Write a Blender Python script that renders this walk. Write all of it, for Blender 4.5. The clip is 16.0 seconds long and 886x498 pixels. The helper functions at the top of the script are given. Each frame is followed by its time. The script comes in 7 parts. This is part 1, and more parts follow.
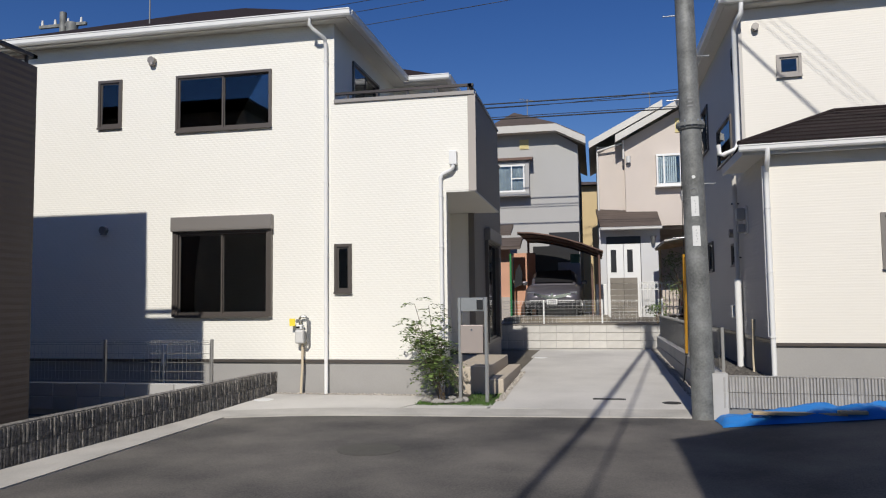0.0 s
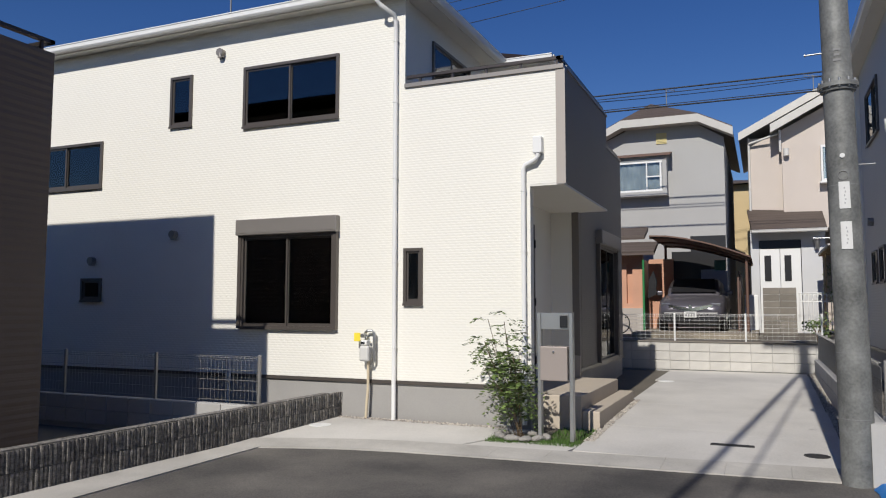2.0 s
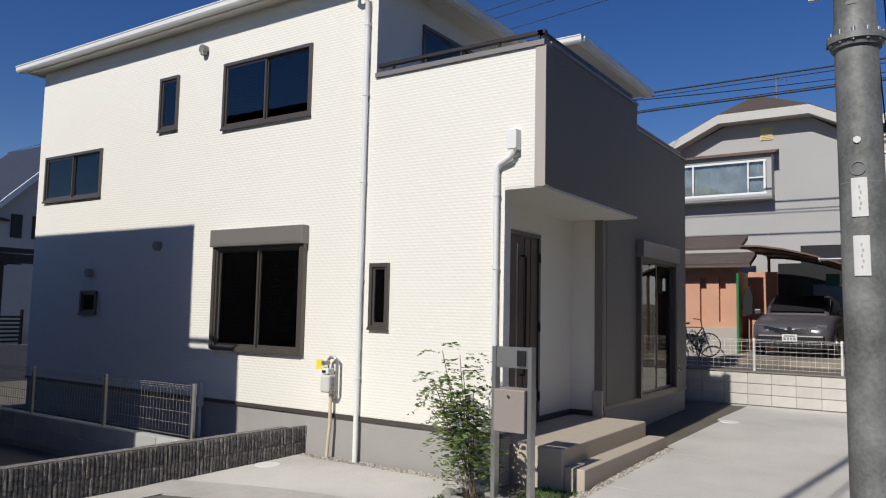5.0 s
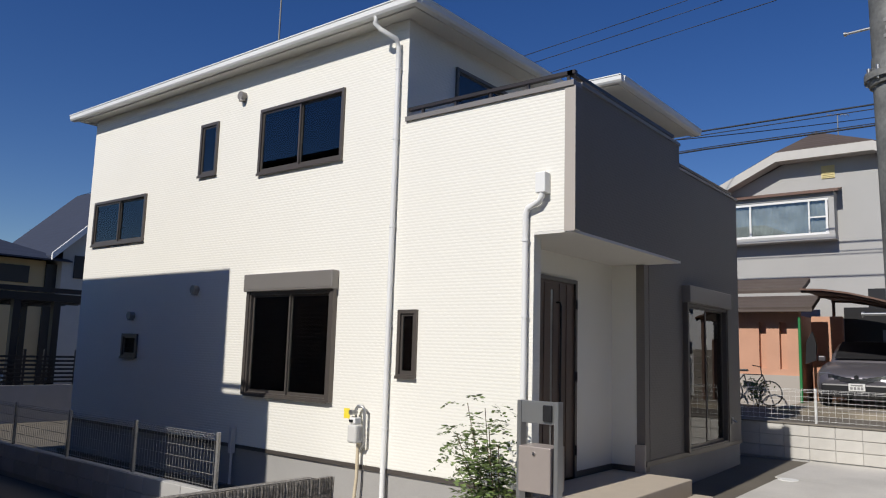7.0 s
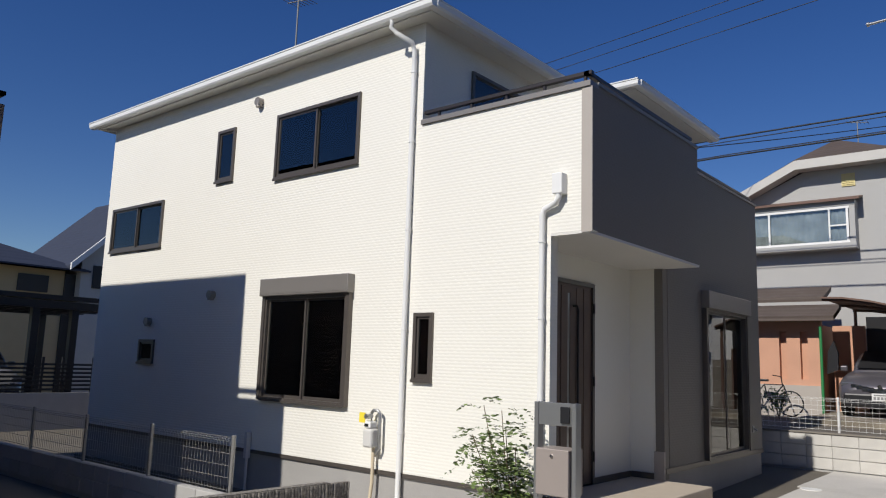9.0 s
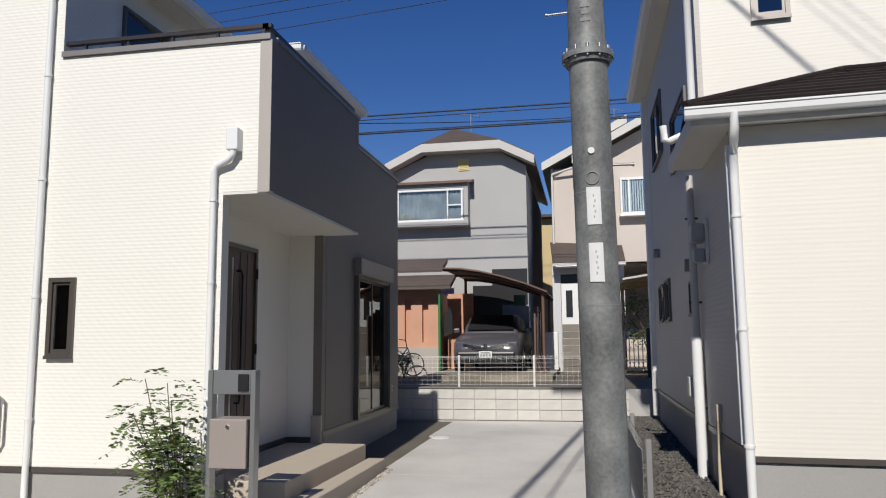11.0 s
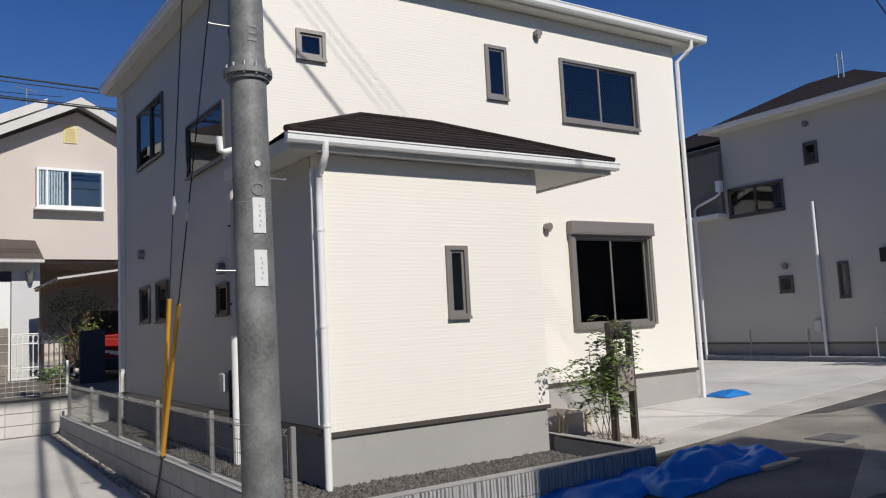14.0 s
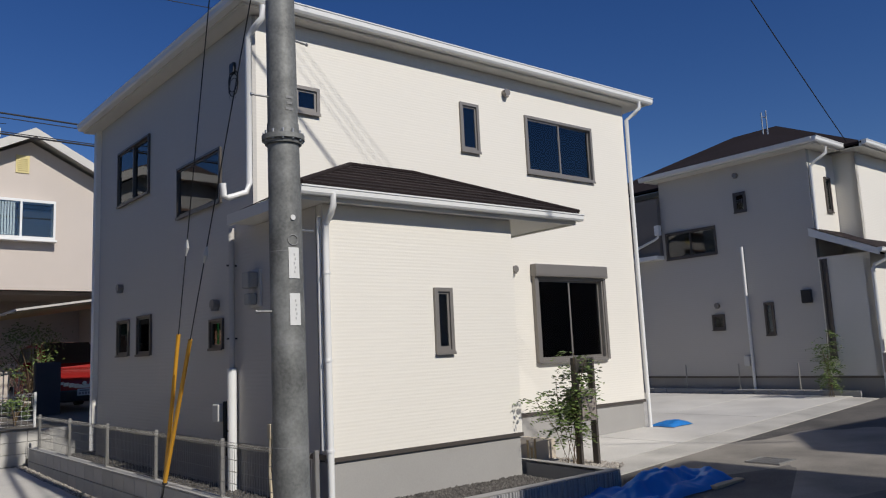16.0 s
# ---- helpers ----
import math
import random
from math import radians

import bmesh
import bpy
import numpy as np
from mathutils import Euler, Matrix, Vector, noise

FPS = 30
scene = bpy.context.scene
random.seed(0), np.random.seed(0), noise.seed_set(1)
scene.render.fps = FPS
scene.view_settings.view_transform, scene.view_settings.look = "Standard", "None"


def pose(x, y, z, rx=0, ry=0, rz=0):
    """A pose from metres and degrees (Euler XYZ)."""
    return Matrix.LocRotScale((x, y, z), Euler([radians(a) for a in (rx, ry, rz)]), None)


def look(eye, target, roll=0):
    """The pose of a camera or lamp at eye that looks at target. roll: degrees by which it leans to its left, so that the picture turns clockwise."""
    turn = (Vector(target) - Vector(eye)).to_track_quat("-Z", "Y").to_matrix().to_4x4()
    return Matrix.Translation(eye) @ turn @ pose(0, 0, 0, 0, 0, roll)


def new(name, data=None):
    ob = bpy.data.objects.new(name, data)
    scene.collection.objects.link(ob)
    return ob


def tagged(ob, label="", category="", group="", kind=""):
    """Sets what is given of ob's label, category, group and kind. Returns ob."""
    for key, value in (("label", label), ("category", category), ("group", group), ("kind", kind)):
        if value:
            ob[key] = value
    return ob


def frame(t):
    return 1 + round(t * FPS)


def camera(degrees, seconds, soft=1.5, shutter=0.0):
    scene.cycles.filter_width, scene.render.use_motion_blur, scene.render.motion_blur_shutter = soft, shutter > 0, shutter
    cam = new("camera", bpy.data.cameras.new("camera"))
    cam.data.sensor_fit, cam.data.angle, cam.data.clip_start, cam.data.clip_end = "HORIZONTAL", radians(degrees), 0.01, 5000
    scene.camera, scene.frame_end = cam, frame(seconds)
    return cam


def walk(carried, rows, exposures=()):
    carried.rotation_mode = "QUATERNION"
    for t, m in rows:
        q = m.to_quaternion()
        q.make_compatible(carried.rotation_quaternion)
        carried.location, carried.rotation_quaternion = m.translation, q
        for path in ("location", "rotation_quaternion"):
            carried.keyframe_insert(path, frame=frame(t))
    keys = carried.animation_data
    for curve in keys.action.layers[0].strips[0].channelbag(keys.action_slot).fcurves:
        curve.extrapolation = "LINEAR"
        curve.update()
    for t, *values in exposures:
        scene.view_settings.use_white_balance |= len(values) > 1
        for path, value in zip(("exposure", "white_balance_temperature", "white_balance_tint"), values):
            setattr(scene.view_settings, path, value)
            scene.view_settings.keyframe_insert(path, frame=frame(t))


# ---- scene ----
cam = camera(61.5, 16.0, soft=1.15)
PATH = [
    (0, (0.211, 0.318, 1.66), (-0.187, 2.273, 1.798), -0.7),
    (0.5, (0.273, 0.821, 1.687), (-0.135, 2.774, 1.826), -0.7),
    (1, (0.344, 1.291, 1.687), (-0.163, 3.22, 1.831), -0.5),
    (1.5, (0.535, 1.817, 1.717), (-0.087, 3.712, 1.865), -0.3),
    (2, (0.749, 2.312, 1.757), (-0.039, 4.144, 1.914), 0.1),
    (2.5, (0.987, 2.831, 1.796), (0.178, 4.653, 1.959), 0.3),
    (3, (1.236, 3.266, 1.821), (0.425, 5.087, 1.985), 0.3),
    (3.5, (1.406, 3.66, 1.839), (0.577, 5.472, 2.014), 0.3),
    (4, (1.553, 4.025, 1.904), (0.595, 5.772, 2.081), 0.5),
    (4.2, (1.631, 4.175, 1.928), (0.601, 5.88, 2.105), 0.8),
    (6.3, (2.004, 5.066, 2.132), (0.842, 6.684, 2.306), 1.3),
    (6.5, (2.004, 5.07, 2.139), (0.816, 6.667, 2.334), 1.4),
    (7, (2.007, 5.08, 2.13), (0.776, 6.633, 2.399), 1.7),
    (7.5, (2.025, 5.103, 2.109), (0.763, 6.625, 2.41), 1.9),
    (8, (2.022, 5.124, 2.089), (0.748, 6.637, 2.391), 1.9),
    (8.2, (2.012, 5.15, 2.077), (0.738, 6.662, 2.38), 1.9),
    (10.3, (1.716, 5.055, 1.945), (0.677, 6.74, 2.228), 1.1),
    (10.5, (1.635, 5.049, 1.943), (0.733, 6.813, 2.213), 0.7),
    (11, (1.386, 5.12, 1.928), (1.015, 7.07, 2.173), -0.5),
    (11.5, (1.087, 5.059, 1.954), (1.164, 7.044, 2.187), -1.4),
    (11.7, (0.966, 5.029, 1.946), (1.27, 6.993, 2.173), -2.0),
    (11.9, (0.822, 4.97, 1.934), (1.34, 6.889, 2.153), -2.3),
    (12, (0.745, 4.979, 1.953), (1.354, 6.872, 2.163), -2.5),
    (12.2, (0.607, 4.951, 1.962), (1.371, 6.788, 2.161), -2.8),
    (12.5, (0.423, 4.995, 1.983), (1.321, 6.772, 2.177), -3.0),
    (13, (0.085, 4.956, 1.982), (1.122, 6.655, 2.175), -3.2),
    (13.5, (-0.254, 5.032, 1.96), (0.854, 6.686, 2.15), -3.0),
    (14, (-0.579, 5.084, 1.991), (0.598, 6.689, 2.184), -2.9),
    (14.5, (-0.892, 5.086, 2.026), (0.35, 6.641, 2.223), -2.9),
    (15, (-1.101, 5.014, 2.037), (0.15, 6.561, 2.243), -2.8),
    (15.5, (-1.388, 4.872, 2.041), (-0.114, 6.395, 2.281), -2.7),
    (16, (-1.577, 4.794, 2.045), (-0.263, 6.277, 2.316), -2.6),
]
walk(cam, [(t, look(eye, target, roll)) for t, eye, target, roll in PATH], [(0, 0.02), (3.5, 0.0), (6.5, 0.04), (8.2, 0.05), (10.3, 0.04), (11.5, 0.1), (13, 0.02), (15, 0.04), (16, -0.15)])

# ---- world, sun, exposure ----
LIGHT = Vector((0.01, 1.0, -0.8)).normalized()          # the way the sunlight travels
world = bpy.data.worlds.new("sky")
scene.world = world
world.use_nodes = True
wn = world.node_tree
sky = wn.nodes.new("ShaderNodeTexSky")
sky.sky_type, sky.sun_disc = "NISHITA", False
sky.sun_elevation = math.asin(-LIGHT.z)
sky.sun_rotation = math.atan2(-LIGHT.x, -LIGHT.y)
sky.air_density, sky.dust_density, sky.ozone_density = 1.0, 0.0, 4.0
rich = wn.nodes.new("ShaderNodeHueSaturation")
rich.inputs["Hue"].default_value = 0.517
rich.inputs["Saturation"].default_value = 1.27
wn.links.new(sky.outputs[0], rich.inputs["Color"])
wn.links.new(rich.outputs[0], wn.nodes["Background"].inputs[0])
wn.nodes["Background"].inputs[1].default_value = 0.070
sun = new("sun", bpy.data.lights.new("sun", "SUN"))
sun.data.energy, sun.data.angle, sun.data.color = 4.1, radians(0.55), (1.0, 0.955, 0.885)
sun.matrix_basis = look((0, 0, 20), Vector((0, 0, 20)) + LIGHT)


# ---- materials ----
def material(name, colour, rough=0.7, metal=0.0, vary=0.12, scale=3.0, fine=40.0, bump=0.15, spec=0.5, per_object=0.0, per_island=0.0, second=None, depth=0.01, contrast=1.0):
    m = bpy.data.materials.new(name)
    m.use_nodes = True
    nt = m.node_tree
    b = nt.nodes["Principled BSDF"]
    co = nt.nodes.new("ShaderNodeTexCoord")
    big, small = nt.nodes.new("ShaderNodeTexNoise"), nt.nodes.new("ShaderNodeTexNoise")
    big.inputs["Scale"].default_value, big.inputs["Detail"].default_value = scale, 5
    small.inputs["Scale"].default_value, small.inputs["Detail"].default_value = fine, 3
    for n in (big, small):
        nt.links.new(co.outputs["Object"], n.inputs["Vector"])
    mix = nt.nodes.new("ShaderNodeMix")
    mix.data_type = "RGBA"
    dark = second or [c * (1 - vary * 2) for c in colour]
    lite = colour if second else [min(1, c * (1 + vary * 0.6)) for c in colour]
    mix.inputs["A"].default_value, mix.inputs["B"].default_value = (*dark, 1), (*lite, 1)
    ramp = nt.nodes.new("ShaderNodeMath")
    ramp.operation = "MULTIPLY_ADD"
    ramp.inputs[1].default_value, ramp.inputs[2].default_value = 0.35, 0.0
    add = nt.nodes.new("ShaderNodeMath")
    add.operation = "MULTIPLY_ADD"
    add.inputs[1].default_value = 0.75
    nt.links.new(small.outputs[0], ramp.inputs[0])
    nt.links.new(big.outputs[0], add.inputs[0])
    nt.links.new(ramp.outputs[0], add.inputs[2])
    push = nt.nodes.new("ShaderNodeMapRange")
    push.inputs["From Min"].default_value, push.inputs["From Max"].default_value = 0.55 - 0.5 / contrast, 0.55 + 0.5 / contrast
    nt.links.new(add.outputs[0], push.inputs["Value"])
    nt.links.new(push.outputs[0], mix.inputs["Factor"])
    out = mix.outputs["Result"]
    for amount, node, socket in ((per_object, "ShaderNodeObjectInfo", "Random"), (per_island, "ShaderNodeNewGeometry", "Random Per Island")):
        if amount:
            info, hsv, mr = nt.nodes.new(node), nt.nodes.new("ShaderNodeHueSaturation"), nt.nodes.new("ShaderNodeMapRange")
            mr.inputs["To Min"].default_value, mr.inputs["To Max"].default_value = 1 - amount, 1 + amount
            nt.links.new(info.outputs[socket], mr.inputs["Value"])
            nt.links.new(mr.outputs[0], hsv.inputs["Value"])
            nt.links.new(out, hsv.inputs["Color"])
            out = hsv.outputs[0]
    nt.links.new(out, b.inputs["Base Color"])
    b.inputs["Roughness"].default_value, b.inputs["Metallic"].default_value = rough, metal
    b.inputs["Specular IOR Level"].default_value = spec
    if bump:
        bp = nt.nodes.new("ShaderNodeBump")
        bp.inputs["Strength"].default_value, bp.inputs["Distance"].default_value = bump, depth
        nt.links.new(small.outputs[0], bp.inputs["Height"])
        nt.links.new(bp.outputs[0], b.inputs["Normal"])
    return m


def relief(m, kind, strength, depth, size=(1, 1, 1)):
    """Adds a siding relief: 'weave' (staggered chips) or 'lines' (fine level grooves)."""
    nt = m.node_tree
    co, mp = nt.nodes.new("ShaderNodeTexCoord"), nt.nodes.new("ShaderNodeMapping")
    mp.inputs["Scale"].default_value = size
    nt.links.new(co.outputs["Object"], mp.inputs["Vector"])
    sep = nt.nodes.new("ShaderNodeSeparateXYZ")
    nt.links.new(mp.outputs[0], sep.inputs[0])

    def calc(op, a, b=None):
        n = nt.nodes.new("ShaderNodeMath")
        n.operation = op
        for i, v in enumerate((a, b)):
            if v is None:
                continue
            if isinstance(v, (int, float)):
                n.inputs[i].default_value = v
            else:
                nt.links.new(v, n.inputs[i])
        return n.outputs[0]

    along = calc("ADD", sep.outputs[0], sep.outputs[1])
    up = sep.outputs[2]
    if kind == "weave":
        row = calc("FLOOR", up)
        saw = calc("FRACT", calc("ADD", along, calc("MULTIPLY", row, 0.37)))
        lip = calc("FRACT", up)
        height = calc("ADD", calc("MULTIPLY", calc("PINGPONG", saw, 0.5), 1.2), calc("MULTIPLY", calc("PINGPONG", lip, 0.5), 1.0))
    else:
        line = calc("PINGPONG", calc("FRACT", up), 0.5)
        nz = nt.nodes.new("ShaderNodeTexNoise")
        nz.inputs["Scale"].default_value = 1.0
        st = nt.nodes.new("ShaderNodeMapping")
        st.inputs["Scale"].default_value = (0.08, 0.08, 1.0)
        nt.links.new(mp.outputs[0], st.inputs["Vector"])
        nt.links.new(st.outputs[0], nz.inputs["Vector"])
        height = calc("ADD", line, calc("MULTIPLY", nz.outputs[0], 1.2))
    bp = nt.nodes.new("ShaderNodeBump")
    bp.inputs["Strength"].default_value, bp.inputs["Distance"].default_value = strength, depth
    nt.links.new(height, bp.inputs["Height"])
    b = nt.nodes["Principled BSDF"]
    if b.inputs["Normal"].links:
        nt.links.new(b.inputs["Normal"].links[0].from_socket, bp.inputs["Normal"])
    nt.links.new(bp.outputs[0], b.inputs["Normal"])
    return m


def glass_material(name, tint=(0.75, 0.82, 0.85), rough=0.0):
    m = bpy.data.materials.new(name)
    m.use_nodes = True
    nt = m.node_tree
    nt.nodes.remove(nt.nodes["Principled BSDF"])
    tr, gl, fr, mx = (nt.nodes.new("ShaderNode" + n) for n in ("BsdfTransparent", "BsdfGlossy", "Fresnel", "MixShader"))
    tr.inputs[0].default_value = (*tint, 1)
    gl.inputs["Roughness"].default_value = rough
    fr.inputs[0].default_value = 2.0
    nt.links.new(fr.outputs[0], mx.inputs[0])
    nt.links.new(tr.outputs[0], mx.inputs[1])
    nt.links.new(gl.outputs[0], mx.inputs[2])
    nt.links.new(mx.outputs[0], nt.nodes["Material Output"].inputs[0])
    return m


ASPHALT = material("asphalt", (0.150, 0.136, 0.120), 0.92, scale=0.9, fine=55, bump=0.6, second=(0.046, 0.043, 0.041), contrast=3.4)
CONCRETE = material("concrete_slab", (0.61, 0.585, 0.54), 0.85, vary=0.13, scale=0.8, fine=45, bump=0.2, contrast=2.4)
GUTTER = material("gutter_concrete", (0.50, 0.475, 0.43), 0.88, vary=0.17, scale=1.6, fine=60, bump=0.25, contrast=2.4)
EARTH = material("earth", (0.16, 0.14, 0.11), 0.95, vary=0.25, scale=0.8, fine=30, bump=0.4)
WHITE_A = relief(material("white_siding", (0.80, 0.78, 0.71), 0.6, vary=0.03, scale=0.8, fine=50, bump=0.05), "weave", 0.34, 0.008, (10, 10, 27))
GREY_A = relief(material("grey_siding", (0.20, 0.178, 0.155), 0.6, vary=0.06, scale=0.9, fine=50, bump=0.05), "weave", 0.35, 0.006, (9, 9, 30))
CREAM_P = material("porch_cream", (0.83, 0.81, 0.73), 0.65, vary=0.03, scale=1.0, fine=60, bump=0.06)
BEIGE_TRIM = material("beige_trim", (0.42, 0.38, 0.34), 0.6, vary=0.05, scale=2, fine=60, bump=0.05)
WHITE_B = relief(material("cream_siding", (0.78, 0.745, 0.67), 0.6, vary=0.03, scale=0.7, fine=60, bump=0.05), "lines", 0.19, 0.006, (26, 26, 26))
# darker cream siding: the side walls' shade is put into this colour
SHADE_GREY_B = relief(material("shade_toned_siding", (0.55, 0.525, 0.485), 0.65, vary=0.04, scale=0.7, fine=60, bump=0.05), "lines", 0.3, 0.006, (20, 20, 20))
FOOTING = material("footing_render", (0.35, 0.338, 0.32), 0.85, vary=0.08, scale=1.2, fine=60, bump=0.1, contrast=2.0)
BROWN_D = relief(material("brown_siding", (0.13, 0.095, 0.075), 0.6, vary=0.1, scale=1.2, fine=50, bump=0.1), "lines", 0.9, 0.014, (12, 12, 12))
ROOFING = relief(material("dark_brown_slate", (0.026, 0.019, 0.019), 0.9, spec=0.15, vary=0.18, scale=1.5, fine=40, bump=0.3, per_object=0.15), "lines", 0.3, 0.01, (4, 4, 8))
WHITE_METAL = material("white_gutter", (0.80, 0.80, 0.78), 0.35, vary=0.03, scale=4, fine=30, bump=0.02)
SOFFIT = material("soffit_board", (0.70, 0.68, 0.63), 0.7, vary=0.04, scale=2, fine=50, bump=0.05)
BRONZE = material("bronze_aluminium", (0.135, 0.118, 0.105), 0.38, metal=0.5, vary=0.05, scale=6, fine=80, bump=0.02)
SILVER = material("silver_aluminium", (0.45, 0.45, 0.44), 0.35, metal=0.8, vary=0.05, scale=6, fine=80, bump=0.02)
SHUTTER = material("shutter_box", (0.265, 0.245, 0.225), 0.42, metal=0.4, vary=0.04, scale=5, fine=80, bump=0.02)
GLASS = glass_material("window_glass")
ROOM = material("room_plaster", (0.28, 0.275, 0.265), 0.9, vary=0.03, bump=0.0)
RAIL = material("dark_rail", (0.07, 0.06, 0.055), 0.35, metal=0.6, vary=0.05, scale=6, bump=0.02)
POLE_STEEL = material("galvanised_pole", (0.235, 0.24, 0.23), 0.6, metal=0.2, vary=0.32, scale=4, fine=40, bump=0.08, contrast=2.2)
FENCE_METAL = material("fence_metal", (0.36, 0.35, 0.33), 0.45, metal=0.5, vary=0.06, scale=8, bump=0.02)
PALE_BLOCK = material("pale_block", (0.60, 0.58, 0.54), 0.9, vary=0.12, scale=2.5, fine=120, bump=0.3, per_object=0.06, contrast=2.0)
BLOCK = material("concrete_block", (0.46, 0.45, 0.43), 0.9, vary=0.1, scale=4, fine=120, bump=0.3, per_object=0.08)
SPLIT = material("split_block", (0.27, 0.25, 0.225), 0.92, vary=0.36, scale=22, fine=90, bump=0.9, contrast=3.0, per_object=0.12, depth=0.02)
SPLIT_LIGHT = material("split_block_light", (0.40, 0.385, 0.36), 0.92, vary=0.15, scale=12, fine=70, bump=0.5, per_object=0.1)
JOINT = material("mortar", (0.25, 0.245, 0.235), 0.95, vary=0.1, fine=90)
GREY_F = material("grey_stucco", (0.43, 0.425, 0.41), 0.85, vary=0.08, scale=0.8, fine=90, bump=0.25)
PINK_G = material("pink_stucco", (0.60, 0.53, 0.47), 0.85, vary=0.08, scale=0.8, fine=90, bump=0.25)
TILE_G = material("white_tile_wall", (0.60, 0.60, 0.60), 0.5, vary=0.05, scale=2, fine=50, bump=0.1)
DARK_TILE = relief(material("dark_roof_tile", (0.10, 0.075, 0.062), 0.7, vary=0.2, scale=2, fine=40, bump=0.3), "lines", 0.6, 0.02, (4, 4, 10))
WHITE_PAINT = material("white_paint", (0.78, 0.78, 0.76), 0.5, vary=0.04, scale=4, bump=0.03)


# ---- mesh helpers ----
def bm_new():
    return bmesh.new()


def box(bm, x0, x1, y0, y1, z0, z1):
    v = [bm.verts.new((x, y, z)) for z in (z0, z1) for x, y in ((x0, y0), (x1, y0), (x1, y1), (x0, y1))]
    for f in ((3, 2, 1, 0), (4, 5, 6, 7), (0, 1, 5, 4), (1, 2, 6, 5), (2, 3, 7, 6), (3, 0, 4, 7)):
        bm.faces.new([v[i] for i in f])
    return v


def rbox(bm, x0, x1, y0, y1, z0, z1, r=0.01, n=2):
    v = box(bm, x0, x1, y0, y1, z0, z1)
    edges = {e for w in v for e in w.link_edges}
    bmesh.ops.bevel(bm, geom=list(edges), offset=r, segments=n, profile=0.5, affect="EDGES")


def rod(bm, a, b, r, r2=None, n=10, caps=True):
    a, b = Vector(a), Vector(b)
    r2 = r if r2 is None else r2
    q = (b - a).to_track_quat("Z", "Y")
    rings = []
    for p, rr in ((a, r), (b, r2)):
        rings.append([bm.verts.new(p + q @ Vector((rr * math.cos(2 * math.pi * i / n), rr * math.sin(2 * math.pi * i / n), 0))) for i in range(n)])
    for i in range(n):
        f = bm.faces.new((rings[0][i], rings[0][(i + 1) % n], rings[1][(i + 1) % n], rings[1][i]))
        f.smooth = True
    if caps:
        bm.faces.new([bm.verts.new(v.co) for v in rings[0][::-1]])
        bm.faces.new([bm.verts.new(v.co) for v in rings[1]])


def tube(bm, pts, r, n=8):
    """A bent pipe through the points."""
    pts = [Vector(p) for p in pts]
    rings = []
    for i, p in enumerate(pts):
        d = (pts[min(i + 1, len(pts) - 1)] - pts[max(i - 1, 0)]).normalized()
        q = d.to_track_quat("Z", "Y")
        rings.append([bm.verts.new(p + q @ Vector((r * math.cos(2 * math.pi * k / n), r * math.sin(2 * math.pi * k / n), 0))) for k in range(n)])
    for a, b in zip(rings, rings[1:]):
        best = min(range(n), key=lambda s: (a[0].co - b[s].co).length)
        for k in range(n):
            f = bm.faces.new((a[k], a[(k + 1) % n], b[(k + 1 + best) % n], b[(k + best) % n]))
            f.smooth = True
    bm.faces.new([bm.verts.new(v.co) for v in rings[0][::-1]])
    bm.faces.new([bm.verts.new(v.co) for v in rings[-1]])


def prism(bm, outline, y0, y1):
    """Extrudes an outline in x, z along y."""
    a = [bm.verts.new((x, y0, z)) for x, z in outline]
    b = [bm.verts.new((x, y1, z)) for x, z in outline]
    bm.faces.new(a)
    bm.faces.new(b[::-1])
    for i in range(len(a)):
        j = (i + 1) % len(a)
        bm.faces.new((a[j], a[i], b[i], b[j]))


def mesh_of(bm, name, mat):
    bmesh.ops.recalc_face_normals(bm, faces=bm.faces)
    me = bpy.data.meshes.new(name)
    bm.to_mesh(me)
    bm.free()
    me.materials.append(mat)
    return me


def thing(name, at, label, category, group=""):
    ob = new(name)
    ob.empty_display_size = 0.2
    ob.matrix_basis = Matrix.Translation(at)
    return tagged(ob, label, category, group)


def part(name, bm, mat, parent, label="", m=None):
    if m is not None:
        bm.transform(m)
    ob = new(name, mesh_of(bm, name, mat))
    ob.parent = parent
    if parent.type == "EMPTY":
        ob.matrix_parent_inverse = parent.matrix_basis.inverted()
    return tagged(ob, label)


def solid(name, bm, mat, label, category, kind="", group="", m=None):
    if m is not None:
        bm.transform(m)
    return tagged(new(name, mesh_of(bm, name, mat)), label, category, group, kind)


